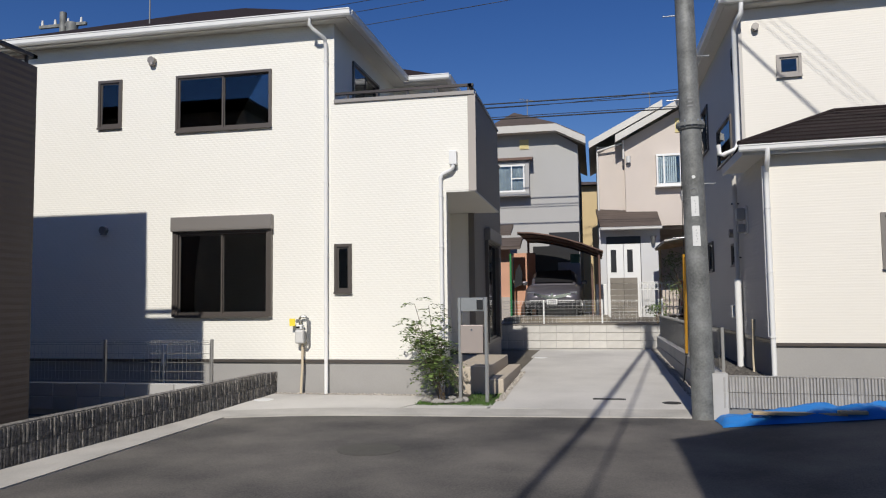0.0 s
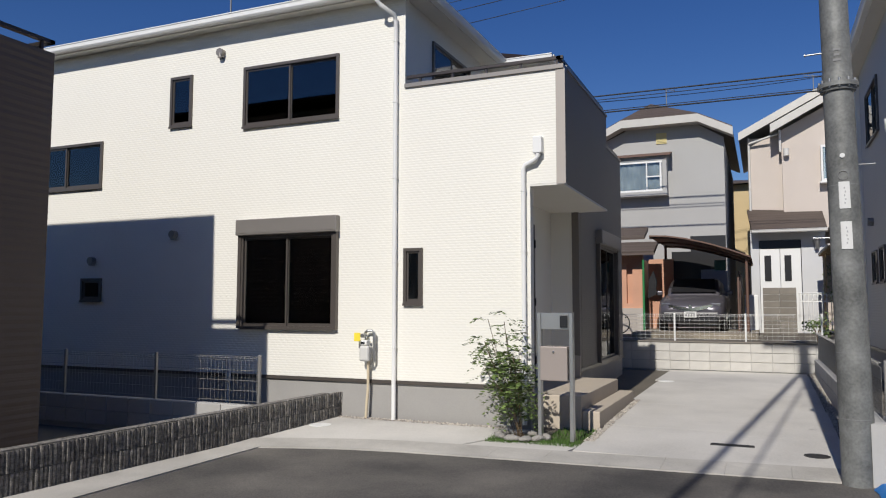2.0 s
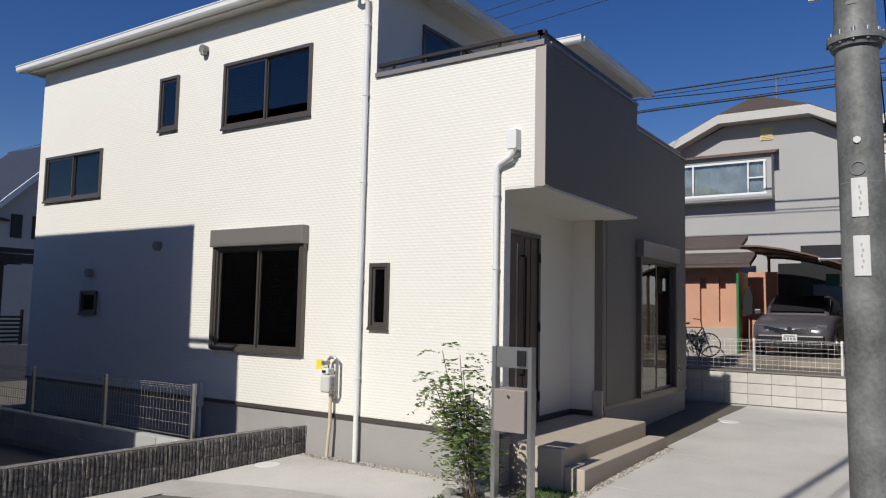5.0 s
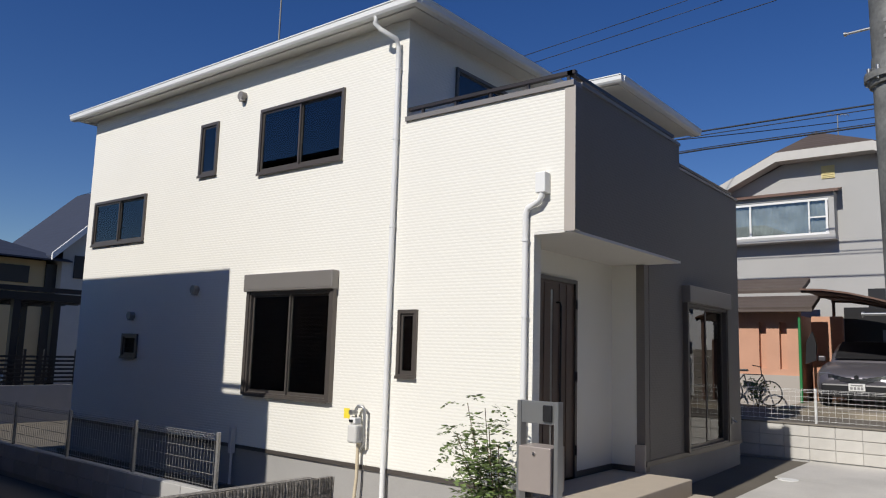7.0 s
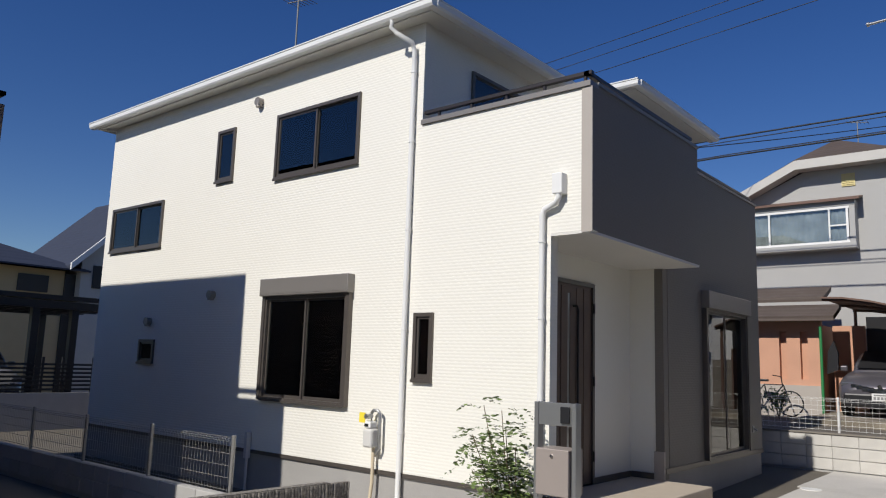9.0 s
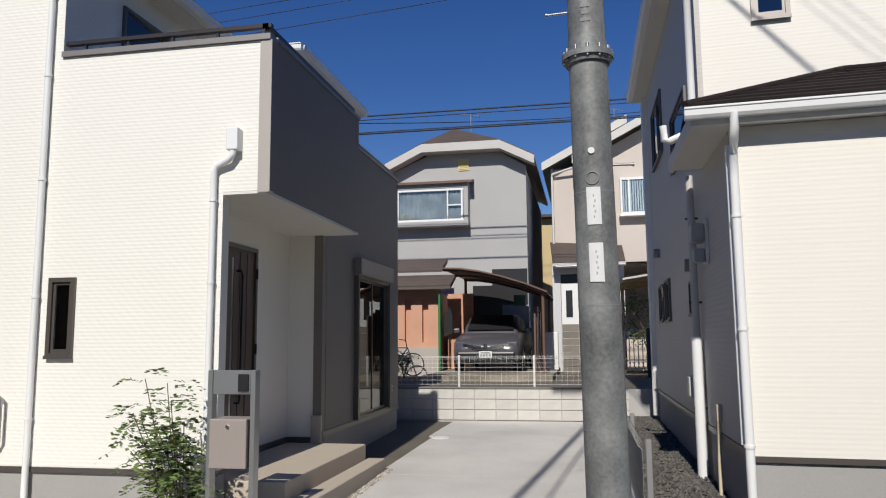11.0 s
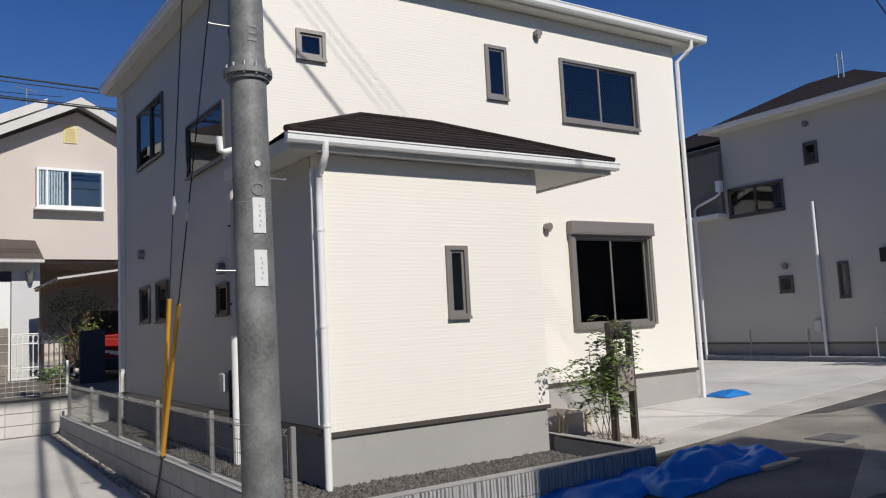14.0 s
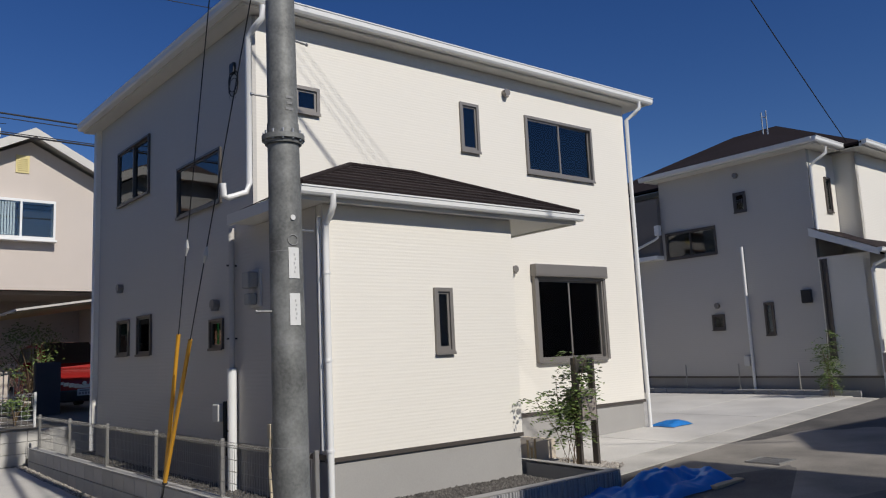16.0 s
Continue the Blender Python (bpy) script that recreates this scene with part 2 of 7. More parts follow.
def wall_mesh(bm, u0, u1, z0, z1, thick, holes=()):
    """A wall in the plane y = 0 from u0 to u1, thick towards +y, with rectangular holes (u0, u1, z0, z1)."""
    us = sorted({u0, u1, *(min(max(h[i], u0), u1) for h in holes for i in (0, 1))})
    zs = sorted({z0, z1, *(min(max(h[i], z0), z1) for h in holes for i in (2, 3))})
    nu, nz = len(us) - 1, len(zs) - 1

    def full(i, j):
        if not (0 <= i < nu and 0 <= j < nz):
            return False
        u, z = (us[i] + us[i + 1]) / 2, (zs[j] + zs[j + 1]) / 2
        return not any(h[0] < u < h[1] and h[2] < z < h[3] for h in holes)

    vs = {}

    def v(i, j, k):
        if (i, j, k) not in vs:
            vs[i, j, k] = bm.verts.new((us[i], k * thick, zs[j]))
        return vs[i, j, k]

    for i in range(nu):
        for j in range(nz):
            if not full(i, j):
                continue
            bm.faces.new((v(i, j, 0), v(i + 1, j, 0), v(i + 1, j + 1, 0), v(i, j + 1, 0)))
            bm.faces.new((v(i, j + 1, 1), v(i + 1, j + 1, 1), v(i + 1, j, 1), v(i, j, 1)))
            for di, dj, a, b in ((-1, 0, (i, j + 1), (i, j)), (1, 0, (i + 1, j), (i + 1, j + 1)), (0, -1, (i, j), (i + 1, j)), (0, 1, (i + 1, j + 1), (i, j + 1))):
                if not full(i + di, j + dj):
                    bm.faces.new((v(*b, 0), v(*a, 0), v(*a, 1), v(*b, 1)))


def facing(x, y, turn=0.0):
    """The frame of a wall whose outer face passes through (x, y); turn 0 faces -y, 90 faces +x, -90 faces -x."""
    return pose(x, y, 0, 0, 0, turn)


def window(house, m, u0, u1, z0, z1, panes=2, frame_mat=None, deep=0.035, wide=0.045, glass=None, name="window", fin=0.014):
    """A window in the frame m of its wall: frame, sashes, panes and a sill lip."""
    fm = frame_mat or BRONZE
    bm = bm_new()
    for a, b, c, d in ((u0, u1, z1 - wide, z1), (u0, u1, z0, z0 + wide), (u0, u0 + wide, z0 + wide, z1 - wide), (u1 - wide, u1, z0 + wide, z1 - wide)):
        box(bm, a, b, -deep, 0.07, c, d)
    box(bm, u0 - 0.005, u1 + 0.005, -deep - fin, -deep + 0.002, z0 - 0.012, z0 + 0.022)
    w = part(name, bm, fm, house, m=m)
    a0, a1, c0, c1 = u0 + wide, u1 - wide, z0 + wide, z1 - wide
    step = (a1 - a0) / panes
    for i in range(panes):
        y = -deep * 0.3 + 0.028 * (i % 2)
        p0, p1 = a0 + i * step - (0.015 if i else 0), a0 + (i + 1) * step
        bm = bm_new()
        s = 0.028
        for a, b, c, d in ((p0, p1, c1 - s, c1), (p0, p1, c0, c0 + s * 1.4), (p0, p0 + s, c0 + s * 1.4, c1 - s), (p1 - s, p1, c0 + s * 1.4, c1 - s)):
            box(bm, a, b, y, y + 0.024, c, d)
        part("sash", bm, fm, w, m=m)
        bm = bm_new()
        box(bm, p0 + s, p1 - s, y + 0.009, y + 0.013, c0 + s * 1.4, c1 - s)
        g = part("pane", bm, glass or GLASS, w, "clear window glass", m=m)
        g.visible_shadow = False
    return w


def shutter_window(house, m, u0, u1, z0, z1, box_h=0.26, frame_mat=None):
    w = window(house, m, u0 + 0.05, u1 - 0.05, z0, z1 - box_h, 2, frame_mat, deep=0.06)
    for a in (u0, u1 - 0.06):
        bm = bm_new()
        box(bm, a, a + 0.06, -0.075, 0.0, z0, z1 - box_h)
        part("shutter_rail", bm, frame_mat or BRONZE, house, m=m)
    bm = bm_new()
    rbox(bm, u0 - 0.015, u1 + 0.015, -0.125, 0.0, z1 - box_h, z1, 0.012)
    box(bm, u0, u1, -0.13, -0.123, z1 - box_h + 0.03, z1 - box_h + 0.04)
    part("shutter_box", bm, SHUTTER, house, "grey-brown metal roller shutter box", m=m)
    return w


def hip_roof(bm, x0, x1, y0, y1, z, pitch, thick=0.06):
    """A hipped roof over the eaves' rectangle."""
    half = min(x1 - x0, y1 - y0) / 2
    zr = z + half * pitch
    if x1 - x0 > y1 - y0:
        r0, r1 = (x0 + half, (y0 + y1) / 2, zr), (x1 - half, (y0 + y1) / 2, zr)
        faces = (((x0, y0), (x1, y0), r1, r0), ((x1, y1), (x0, y1), r0, r1), ((x0, y1), (x0, y0), r0), ((x1, y0), (x1, y1), r1))
    else:
        r0, r1 = ((x0 + x1) / 2, y0 + half, zr), ((x0 + x1) / 2, y1 - half, zr)
        faces = (((x0, y0), (x1, y0), r0), ((x1, y0), (x1, y1), r1, r0), ((x1, y1), (x0, y1), r1), ((x0, y1), (x0, y0), r0, r1))
    for f in faces:
        bm.faces.new([bm.verts.new((*p, z) if len(p) == 2 else p) for p in f])
    for a, b in (((x0, y0), (x1, y0)), ((x1, y0), (x1, y1)), ((x1, y1), (x0, y1)), ((x0, y1), (x0, y0))):
        bm.faces.new([bm.verts.new(p) for p in ((*a, z - thick), (*b, z - thick), (*b, z), (*a, z))])


def gutter(bm, a, b, z, out, size=0.11):
    """A half-open eaves gutter from a to b; out is the way it faces."""
    a, b, o = Vector((*a, 0)), Vector((*b, 0)), Vector((*out, 0)).normalized()
    prof = ((0.0, 0.0), (size, 0.0), (size + 0.01, 0.0), (size + 0.01, -0.015), (size, -0.02), (size * 0.95, -size * 0.75), (size * 0.75, -size), (0.0, -size))
    ra = [bm.verts.new(a + o * p + Vector((0, 0, z + q))) for p, q in prof]
    rb = [bm.verts.new(b + o * p + Vector((0, 0, z + q))) for p, q in prof]
    for i in range(len(prof)):
        j = (i + 1) % len(prof)
        bm.faces.new((ra[i], ra[j], rb[j], rb[i]))
    bm.faces.new(ra)
    bm.faces.new(rb[::-1])


def downpipe(house, pts, r=0.032, clips=()):
    bm = bm_new()
    tube(bm, pts, r, 10)
    p = part("downpipe", bm, WHITE_METAL, house, "white plastic downpipe")
    for x, y, z in clips:
        bm = bm_new()
        rod(bm, (x, y, z - 0.012), (x, y, z + 0.012), r + 0.008, n=10)
        part("clip", bm, WHITE_METAL, p)
    return p


def vent_hood(house, m, u, z, r=0.06):
    bm = bm_new()
    rod(bm, (u, 0, z), (u, -0.09, z), r, r, 14)
    rod(bm, (u, -0.045, z), (u, -0.045, z - r * 1.25), r * 0.75, r * 0.8, 12)
    part("vent_hood", bm, SHUTTER, house, "small silver hooded wall vent", m=m)


# ---- ground ----
def grade(x, y):
    """The height of the road: level before the first house, rising to the east."""
    return 0.15 + 0.078 * min(max(0.0, x - 1.5), 3.9) + 0.022 * max(0.0, min(x, 24.0) - 5.4)


def road_edge(x):
    return 9.93 + 0.07 * (min(x, 3.0) + 2.2) + 0.027 * max(0.0, x - 3.0) - 0.18 * max(0.0, -3.2 - x) ** 1.5


def sheet(name, xs, ys, zf, mat, label, category, warp=None):
    bm = bm_new()
    rows = [[bm.verts.new((x, warp(x, y) if warp else y, zf(x, warp(x, y) if warp else y))) for x in xs] for y in ys]
    for a, b in zip(rows, rows[1:]):
        for i in range(len(xs) - 1):
            bm.faces.new((a[i], a[i + 1], b[i + 1], b[i]))
    return solid(name, bm, mat, label, category, "structure")


sheet("ground", (-400, -60, -5.2, 1.5, 5.4, 24, 60, 400), (-400, -40, 0, 9, 21, 60, 400), lambda x, y: grade(x, y) - 0.12, EARTH, "bare earth ground reaching to the horizon", "ground")
XS = [-4.62, -4.2, -3.7, -3, -1, 1.5, 5.4, 7, 10, 14, 18, 24, 45]
YS = [-30, -10, 0, 4, 7, 9]
sheet("road", XS, YS + [100], lambda x, y: grade(x, y), ASPHALT, "dark grey worn asphalt road", "road", lambda x, y: road_edge(x) if y == 100 else y)


def drive(x, y):
    """The first house's forecourt falls gently to the road."""
    return 0.015 + grade(x, y) + 0.0225 * max(0.0, y - 10.2)


bm = bm_new()
for i in range(34):
    x0 = -5.05 + i * 0.6
    x1 = x0 + 0.598
    ya, yb = road_edge(x0) + 0.003, road_edge(x1) + 0.003
    za, zb = grade(x0, ya), grade(x1, yb)
    lo = [bm.verts.new(p) for p in ((x0, ya, za - 0.1), (x1, yb, zb - 0.1), (x1, yb + 0.55, zb - 0.1), (x0, ya + 0.55, za - 0.1))]
    hi = [bm.verts.new(p) for p in ((x0, ya, za + 0.012), (x1, yb, zb + 0.012), (x1, yb + 0.55, zb + 0.03), (x0, ya + 0.55, za + 0.03))]
    bm.faces.new(hi)
    for k in range(4):
        bm.faces.new((lo[k], lo[(k + 1) % 4], hi[(k + 1) % 4], hi[k]))
solid("pavement_gutter", bm, GUTTER, "pale concrete gutter strip along the road", "gutter", "structure")
bm = bm_new()
for i in range(22):
    y0 = -3.0 + i * 0.6
    box(bm, -5.6, -4.62, y0, min(y0 + 0.598, 9.35), 0.05, 0.165)
solid("pavement_side_gutter", bm, GUTTER, "pale concrete gutter strip beside the retaining wall", "gutter", "structure")


def slab(name, pts, label, lift=0.0, mat=None):
    bm = bm_new()
    hi = [bm.verts.new((x, y, drive(x, y) + lift)) for x, y in pts]
    lo = [bm.verts.new((x, y, drive(x, y) - 0.15)) for x, y in pts]
    bm.faces.new(hi)
    bm.faces.new(lo[::-1])
    for i in range(len(pts)):
        j = (i + 1) % len(pts)
        bm.faces.new((lo[i], lo[j], hi[j], hi[i]))
    return solid(name, bm, mat or CONCRETE, label, "slab", "structure")


def front(x):
    return road_edge(x) + 0.56


slab("pavement_west_slab", ((-5.0, front(-5)), (-2.55, front(-2.5)), (-2.0, 11.66), (-5.0, 11.66)), "pale concrete forecourt slab before the white wall")
slab("pavement_step_slab", ((-2.52, front(-2.5)), (-1.32, front(-1.3)), (-1.22, front(-1.2) + 0.42), (-2.28, front(-2.2) + 0.42)), "pale concrete slab before the planting bed")
DRIVE_CUTS = (10.2, 12.4, 14.5, 17.7, 19.72)
for k, (ya, yb) in enumerate(zip(DRIVE_CUTS, DRIVE_CUTS[1:])):
    ya = front(0) if k == 0 else ya + 0.012
    slab("pavement_drive_slab", ((-1.28 + (0.0 if k else 0.02), ya), (1.52, ya), (1.55, yb), (-1.2, yb)), "pale concrete driveway slab with faint stains")
# soil at the bed; further back its dark colour replaces concrete in shadow
slab("pavement_bed", ((-2.25, front(-2.2) + 0.35), (-1.25, front(-1.2) + 0.38), (-1.2, 19.72), (-12.0, 19.72), (-12.0, 11.68), (-2.0, 11.68)), "bare soil bed, its dark strip beside the house standing in for shaded concrete", -0.02, EARTH)
slab("pavement_edge", ((1.52, front(1.5)), (1.66, front(1.6)), (1.66, 19.72), (1.54, 19.72)), "gravel strip along the fence", -0.03, EARTH)

# ---- first house: white, two storeys, with a balcony over the porch ----
AX0, AX1, AY0, AY1 = -11.75, -1.60, 11.735, 18.3
house_a = thing("house", ((AX0 + AX1) / 2, 15.0, 0.25), "new two-storey house in white siding with a grey balcony", "house")
mA = facing(0, AY0)
HOLES_A = [(-6.75, -4.995, 4.575, 5.56), (-8.25, -7.79, 4.72, 5.575), (-6.7, -5.02, 1.435, 2.865), (-11.5, -9.745, 3.815, 4.635), (-10.14, -9.665, 1.85, 2.25), (-3.90, -3.605, 1.795, 2.59)]
bm = bm_new()
wall_mesh(bm, AX0, AX1 + 0.02, 0.74, 6.25, 0.14, HOLES_A + [(-3.90, 0, 4.9, 9), (-2.05, 0, 0, 3.39)])
part("wall", bm, WHITE_A, house_a, "white siding wall with a fine woven relief", m=mA)
window(house_a, mA, *HOLES_A[0], 2)
window(house_a, mA, *HOLES_A[1], 1)
shutter_window(house_a, mA, -6.75, -4.97, 1.435, 3.11, 0.245)
window(house_a, mA, *HOLES_A[3], 2)
window(house_a, mA, *HOLES_A[4], 1)
window(house_a, mA, *HOLES_A[5], 1)
# upper side wall over the balcony, and the set-back part behind it
mS = facing(-3.92, 0, 90)
bm = bm_new()
wall_mesh(bm, AY0 + 0.142, 15.55, 3.6, 6.25, 0.14, [(12.72, 14.32, 3.95, 5.93)])
part("wall", bm, WHITE_A, house_a, m=mS)
window(house_a, mS, 12.72, 14.32, 3.95, 5.93, 2)
bm = bm_new()
wall_mesh(bm, -4.0, -3.05, 3.6, 6.25, 0.14)
part("wall", bm, WHITE_A, house_a, m=facing(0, 15.55))
bm = bm_new()
wall_mesh(bm, 15.69, AY1, 3.6, 6.25, 0.14)
part("wall", bm, WHITE_A, house_a, m=facing(-3.05, 0, 90))
# west and north walls
bm = bm_new()
wall_mesh(bm, -AY1, -AY0 - 0.142, 0.74, 6.25, 0.14)
part("wall", bm, WHITE_A, house_a, m=facing(AX0, 0, -90))
bm = bm_new()
wall_mesh(bm, 3.05, 11.6, 0.74, 6.25, 0.14)
part("wall", bm, WHITE_A, house_a, m=facing(0, AY1, 180))
# grey balcony wall over the porch, and the set-back grey wall behind it
AXG, AYB = -2.07, 18.7
bm = bm_new()
wall_mesh(bm, AY0 + 0.142, 14.7, 3.39, 4.95, 0.12)
part("balcony_wall", bm, GREY_A, house_a, "dark grey siding balcony wall", m=facing(AX1, 0, 90))
bm = bm_new()
box(bm, AXG - 0.14, AX1 - 0.122, 14.58, 14.699, 3.39, 4.95)
part("balcony_wall", bm, GREY_A, house_a)
mG = facing(AXG, 0, 90)
bm = bm_new()
wall_mesh(bm, 14.775, AYB, 0.76, 4.95, 0.14, [(16.06, 17.86, 0.76, 2.94)])
part("wall", bm, GREY_A, house_a, "dark grey siding wall", m=mG)
shutter_window(house_a, mG, 16.01, 17.91, 0.76, 3.2)
bm = bm_new()
wall_mesh(bm, 2.08, 3.2, 0.76, 4.95, 0.14)
part("wall", bm, GREY_A, house_a, m=facing(0, AYB, 180))
# porch recess
mP = facing(-2.55, 0, 90)
bm = bm_new()
wall_mesh(bm, AY0 + 0.142, 14.63, 0.62, 3.39, 0.14, [(12.6, 13.56, 0.62, 3.02)])
part("porch_wall", bm, CREAM_P, house_a, "cream porch wall", m=mP)
bm = bm_new()
wall_mesh(bm, -2.55, -2.19, 0.62, 3.358, 0.14)
part("porch_wall", bm, CREAM_P, house_a, m=facing(0, 14.63))
bm = bm_new()
wall_mesh(bm, -2.188, AXG, 0.62, 3.358, 0.14)
part("pillar", bm, GREY_A, house_a, "grey siding pillar beside the porch", m=facing(0, 14.615))
bm = bm_new()
box(bm, -2.55, AX1, AY0 + 0.141, 14.7, 3.36, 3.388)
box(bm, -2.05, AX1, AY0, AY0 + 0.141, 3.36, 3.388)
part("porch_soffit", bm, SOFFIT, house_a, "pale porch soffit panel")
bm = bm_new()
box(bm, -1.5795, -1.57, AY0 + 0.001, AY0 + 0.146, 3.39, 4.9)
part("balcony_wall", bm, GREY_A, house_a)
bm = bm_new()
box(bm, -1.69, -1.566, AY0 - 0.012, AY0 - 0.001, 3.37, 4.9)
part("corner_trim", bm, BEIGE_TRIM, house_a, "beige corner trim strip")
# balcony floor, copings and rails
bm = bm_new()
box(bm, -3.9, AX1 - 0.13, AY0 + 0.15, 14.7, 3.45, 3.75)
box(bm, -3.9, AXG - 0.15, 14.7, AYB - 0.15, 3.45, 3.75)
part("balcony_floor", bm, FOOTING, house_a)
bm = bm_new()
box(bm, -3.9, AX1 + 0.02, AY0 - 0.03, AY0 + 0.16, 4.902, 4.96)
box(bm, AX1 - 0.14, AX1 + 0.02, AY0 + 0.16, 14.7, 4.952, 4.99)
box(bm, AXG - 0.16, AXG + 0.02, 14.7, AYB + 0.02, 4.952, 4.99)
part("coping", bm, SHUTTER, house_a, "grey-brown metal coping on the balcony wall")
bm = bm_new()
box(bm, -3.9, AX1, AY0 + 0.03, AY0 + 0.09, 5.05, 5.09)
for i in range(5):
    x = -3.7 + i * 0.5
    box(bm, x, x + 0.03, AY0 + 0.045, AY0 + 0.075, 4.96, 5.05)
box(bm, AX1 - 0.09, AX1 - 0.03, AY0 + 0.03, 14.6, 5.05, 5.09)
for i in range(5):
    y = AY0 + 0.3 + i * 0.6
    box(bm, AX1 - 0.075, AX1 - 0.045, y, y + 0.03, 4.99, 5.05)
box(bm, AXG - 0.1, AXG - 0.04, 14.75, AYB - 0.1, 5.05, 5.09)
for i in range(6):
    y = 14.9 + i * 0.65
    box(bm, AXG - 0.085, AXG - 0.055, y, y + 0.03, 4.99, 5.05)
part("balcony_rail", bm, RAIL, house_a, "dark metal balcony handrail")
# footing and the metal drip line above it
bm = bm_new()
wall_mesh(bm, AX0 + 0.02, -2.07, 0.0, 0.69, 0.2)
part("footing", bm, FOOTING, house_a, "grey cement footing", m=facing(0, AY0 + 0.02))
bm = bm_new()
wall_mesh(bm, 14.65, AYB - 0.02, 0.0, 0.69, 0.2)
part("footing", bm, FOOTING, house_a, m=facing(AXG - 0.02, 0, 90))
bm = bm_new()
wall_mesh(bm, -AY1 + 0.02, -AY0 - 0.23, 0.0, 0.69, 0.2)
part("footing", bm, FOOTING, house_a, m=facing(AX0 + 0.02, 0, -90))
bm = bm_new()
box(bm, AX0 - 0.01, -2.04, AY0 - 0.012, AY0 + 0.02, 0.69, 0.738)
box(bm, AXG - 0.02, AXG + 0.012, 14.64, AYB, 0.69, 0.758)
part("drip_trim", bm, BRONZE, house_a, "dark brown metal drip trim")
# interior shell: floors, ceiling
bm = bm_new()
box(bm, AX0 + 0.15, -2.7, AY0 + 0.15, AY1 - 0.15, 0.6, 0.7)
box(bm, -2.7, -2.23, 14.8, AY1 - 0.15, 0.6, 0.7)
box(bm, AX0 + 0.15, -2.7, AY0 + 0.15, AY1 - 0.15, 3.2, 3.42)
box(bm, -2.7, -2.23, 14.8, AY1 - 0.15, 3.2, 3.42)
box(bm, AX0 + 0.15, -4.08, AY0 + 0.15, AY1 - 0.15, 6.12, 6.24)
box(bm, AX0 + 0.15, -2.7, 15.0, 15.1, 0.7, 3.2)
box(bm, AX0 + 0.15, -4.1, 15.0, 15.1, 3.42, 6.12)
part("inner_floor", bm, ROOM, house_a)
# roof
bm = bm_new()
hip_roof(bm, -11.97, -3.62, 11.5, 18.6, 6.33, 0.5)
hip_roof(bm, -9.0, -2.74, 15.25, 18.56, 6.33, 0.5)
part("roof", bm, ROOFING, house_a, "dark brown slate hip roof")
bm = bm_new()
box(bm, -11.95, -3.66, 11.52, 18.56, 6.245, 6.27)
box(bm, -3.66, -2.8, 15.3, 18.5, 6.245, 6.27)
part("soffit", bm, SOFFIT, house_a, "pale eaves soffit board")
for ga, gb, way in (((-12.15, 11.5), (-3.52, 11.5), (0, -1)), ((-3.62, 11.5), (-3.62, 15.14), (1, 0)), ((-3.5, 15.25), (-2.64, 15.25), (0, -1)), ((-2.74, 15.25), (-2.74, 18.6), (1, 0)), ((-11.97, 18.6), (-11.97, 11.5), (-1, 0))):
    bm = bm_new()
    gutter(bm, ga, gb, 6.35, way)
    part("eaves_gutter", bm, WHITE_METAL, house_a, "white eaves gutter")
bm = bm_new()
box(bm, -11.97, -3.62, 11.5, 11.55, 6.22, 6.34)
box(bm, -3.68, -3.62, 11.55, 15.25, 6.22, 6.34)
box(bm, -11.97, -11.91, 11.55, 18.6, 6.22, 6.34)
box(bm, -3.62, -2.74, 15.25, 15.31, 6.22, 6.34)
box(bm, -2.8, -2.74, 15.31, 18.56, 6.22, 6.34)
part("fascia", bm, SOFFIT, house_a, "pale fascia board")
downpipe(house_a, ((-4.22, 11.44, 6.26), (-4.22, 11.44, 6.15), (-4.17, 11.48, 6.08), (-4.03, 11.63, 5.97), (-4.03, 11.68, 5.88), (-4.03, 11.69, 5.5), (-4.03, 11.69, 0.2)), clips=[(-4.03, 11.69, z) for z in (1.2, 2.4, 3.6, 4.7, 5.6)])
downpipe(house_a, ((-1.92, 11.66, 3.82), (-1.92, 11.66, 3.75), (-1.96, 11.67, 3.69), (-2.1, 11.68, 3.64), (-2.13, 11.69, 3.58), (-2.13, 11.69, 3.2), (-2.13, 11.69, 0.25)), clips=[(-2.13, 11.69, z) for z in (1.4, 2.5, 3.3)])

# ---- second house: cream, with a low entrance wing ----
BM = pose(2.60, 11.40, 0, 0, 0, -4.0)
BW, BV, BD, BP = 7.05, 1.54, 7.56, 2.68
house_b = thing("house", tuple(BM @ Vector((3.4, 5, 0.5))), "new two-storey house in cream siding with an entrance wing", "house")


def bf(u, v, turn=0.0):
    return BM @ facing(u, v, turn)


def splay(bm):
    """The side wall runs square to the road's lots, four degrees off the front: shears the west side to it."""
    for v in bm.verts:
        v.co.x -= 0.0699 * v.co.y * (1 - min(max(v.co.x / BW, 0.0), 1.0))
    return bm


BS = pose(2.60, 11.40, 0) @ facing(0, 0, -90)
HB = [(0.446, 0.818, 5.16, 5.526), (3.19, 3.554, 5.0, 5.77), (4.535, 6.127, 4.807, 5.775), (4.54, 6.1, 1.79, 3.135)]
bm = bm_new()
wall_mesh(bm, -0.107, BW, 1.06, 6.34, 0.14, HB)
part("wall", bm, WHITE_B, house_b, "cream siding wall with fine level grooves", m=bf(0, BV))
window(house_b, bf(0, BV), *HB[0], 1, SHUTTER)
window(house_b, bf(0, BV), *HB[1], 1, SHUTTER)
window(house_b, bf(0, BV), *HB[2], 2, SHUTTER)
shutter_window(house_b, bf(0, BV), 4.49, 6.15, 1.79, 3.335, 0.2, frame_mat=SHUTTER)
HP = [(1.408, 1.672, 2.015, 2.773)]
bm = bm_new()
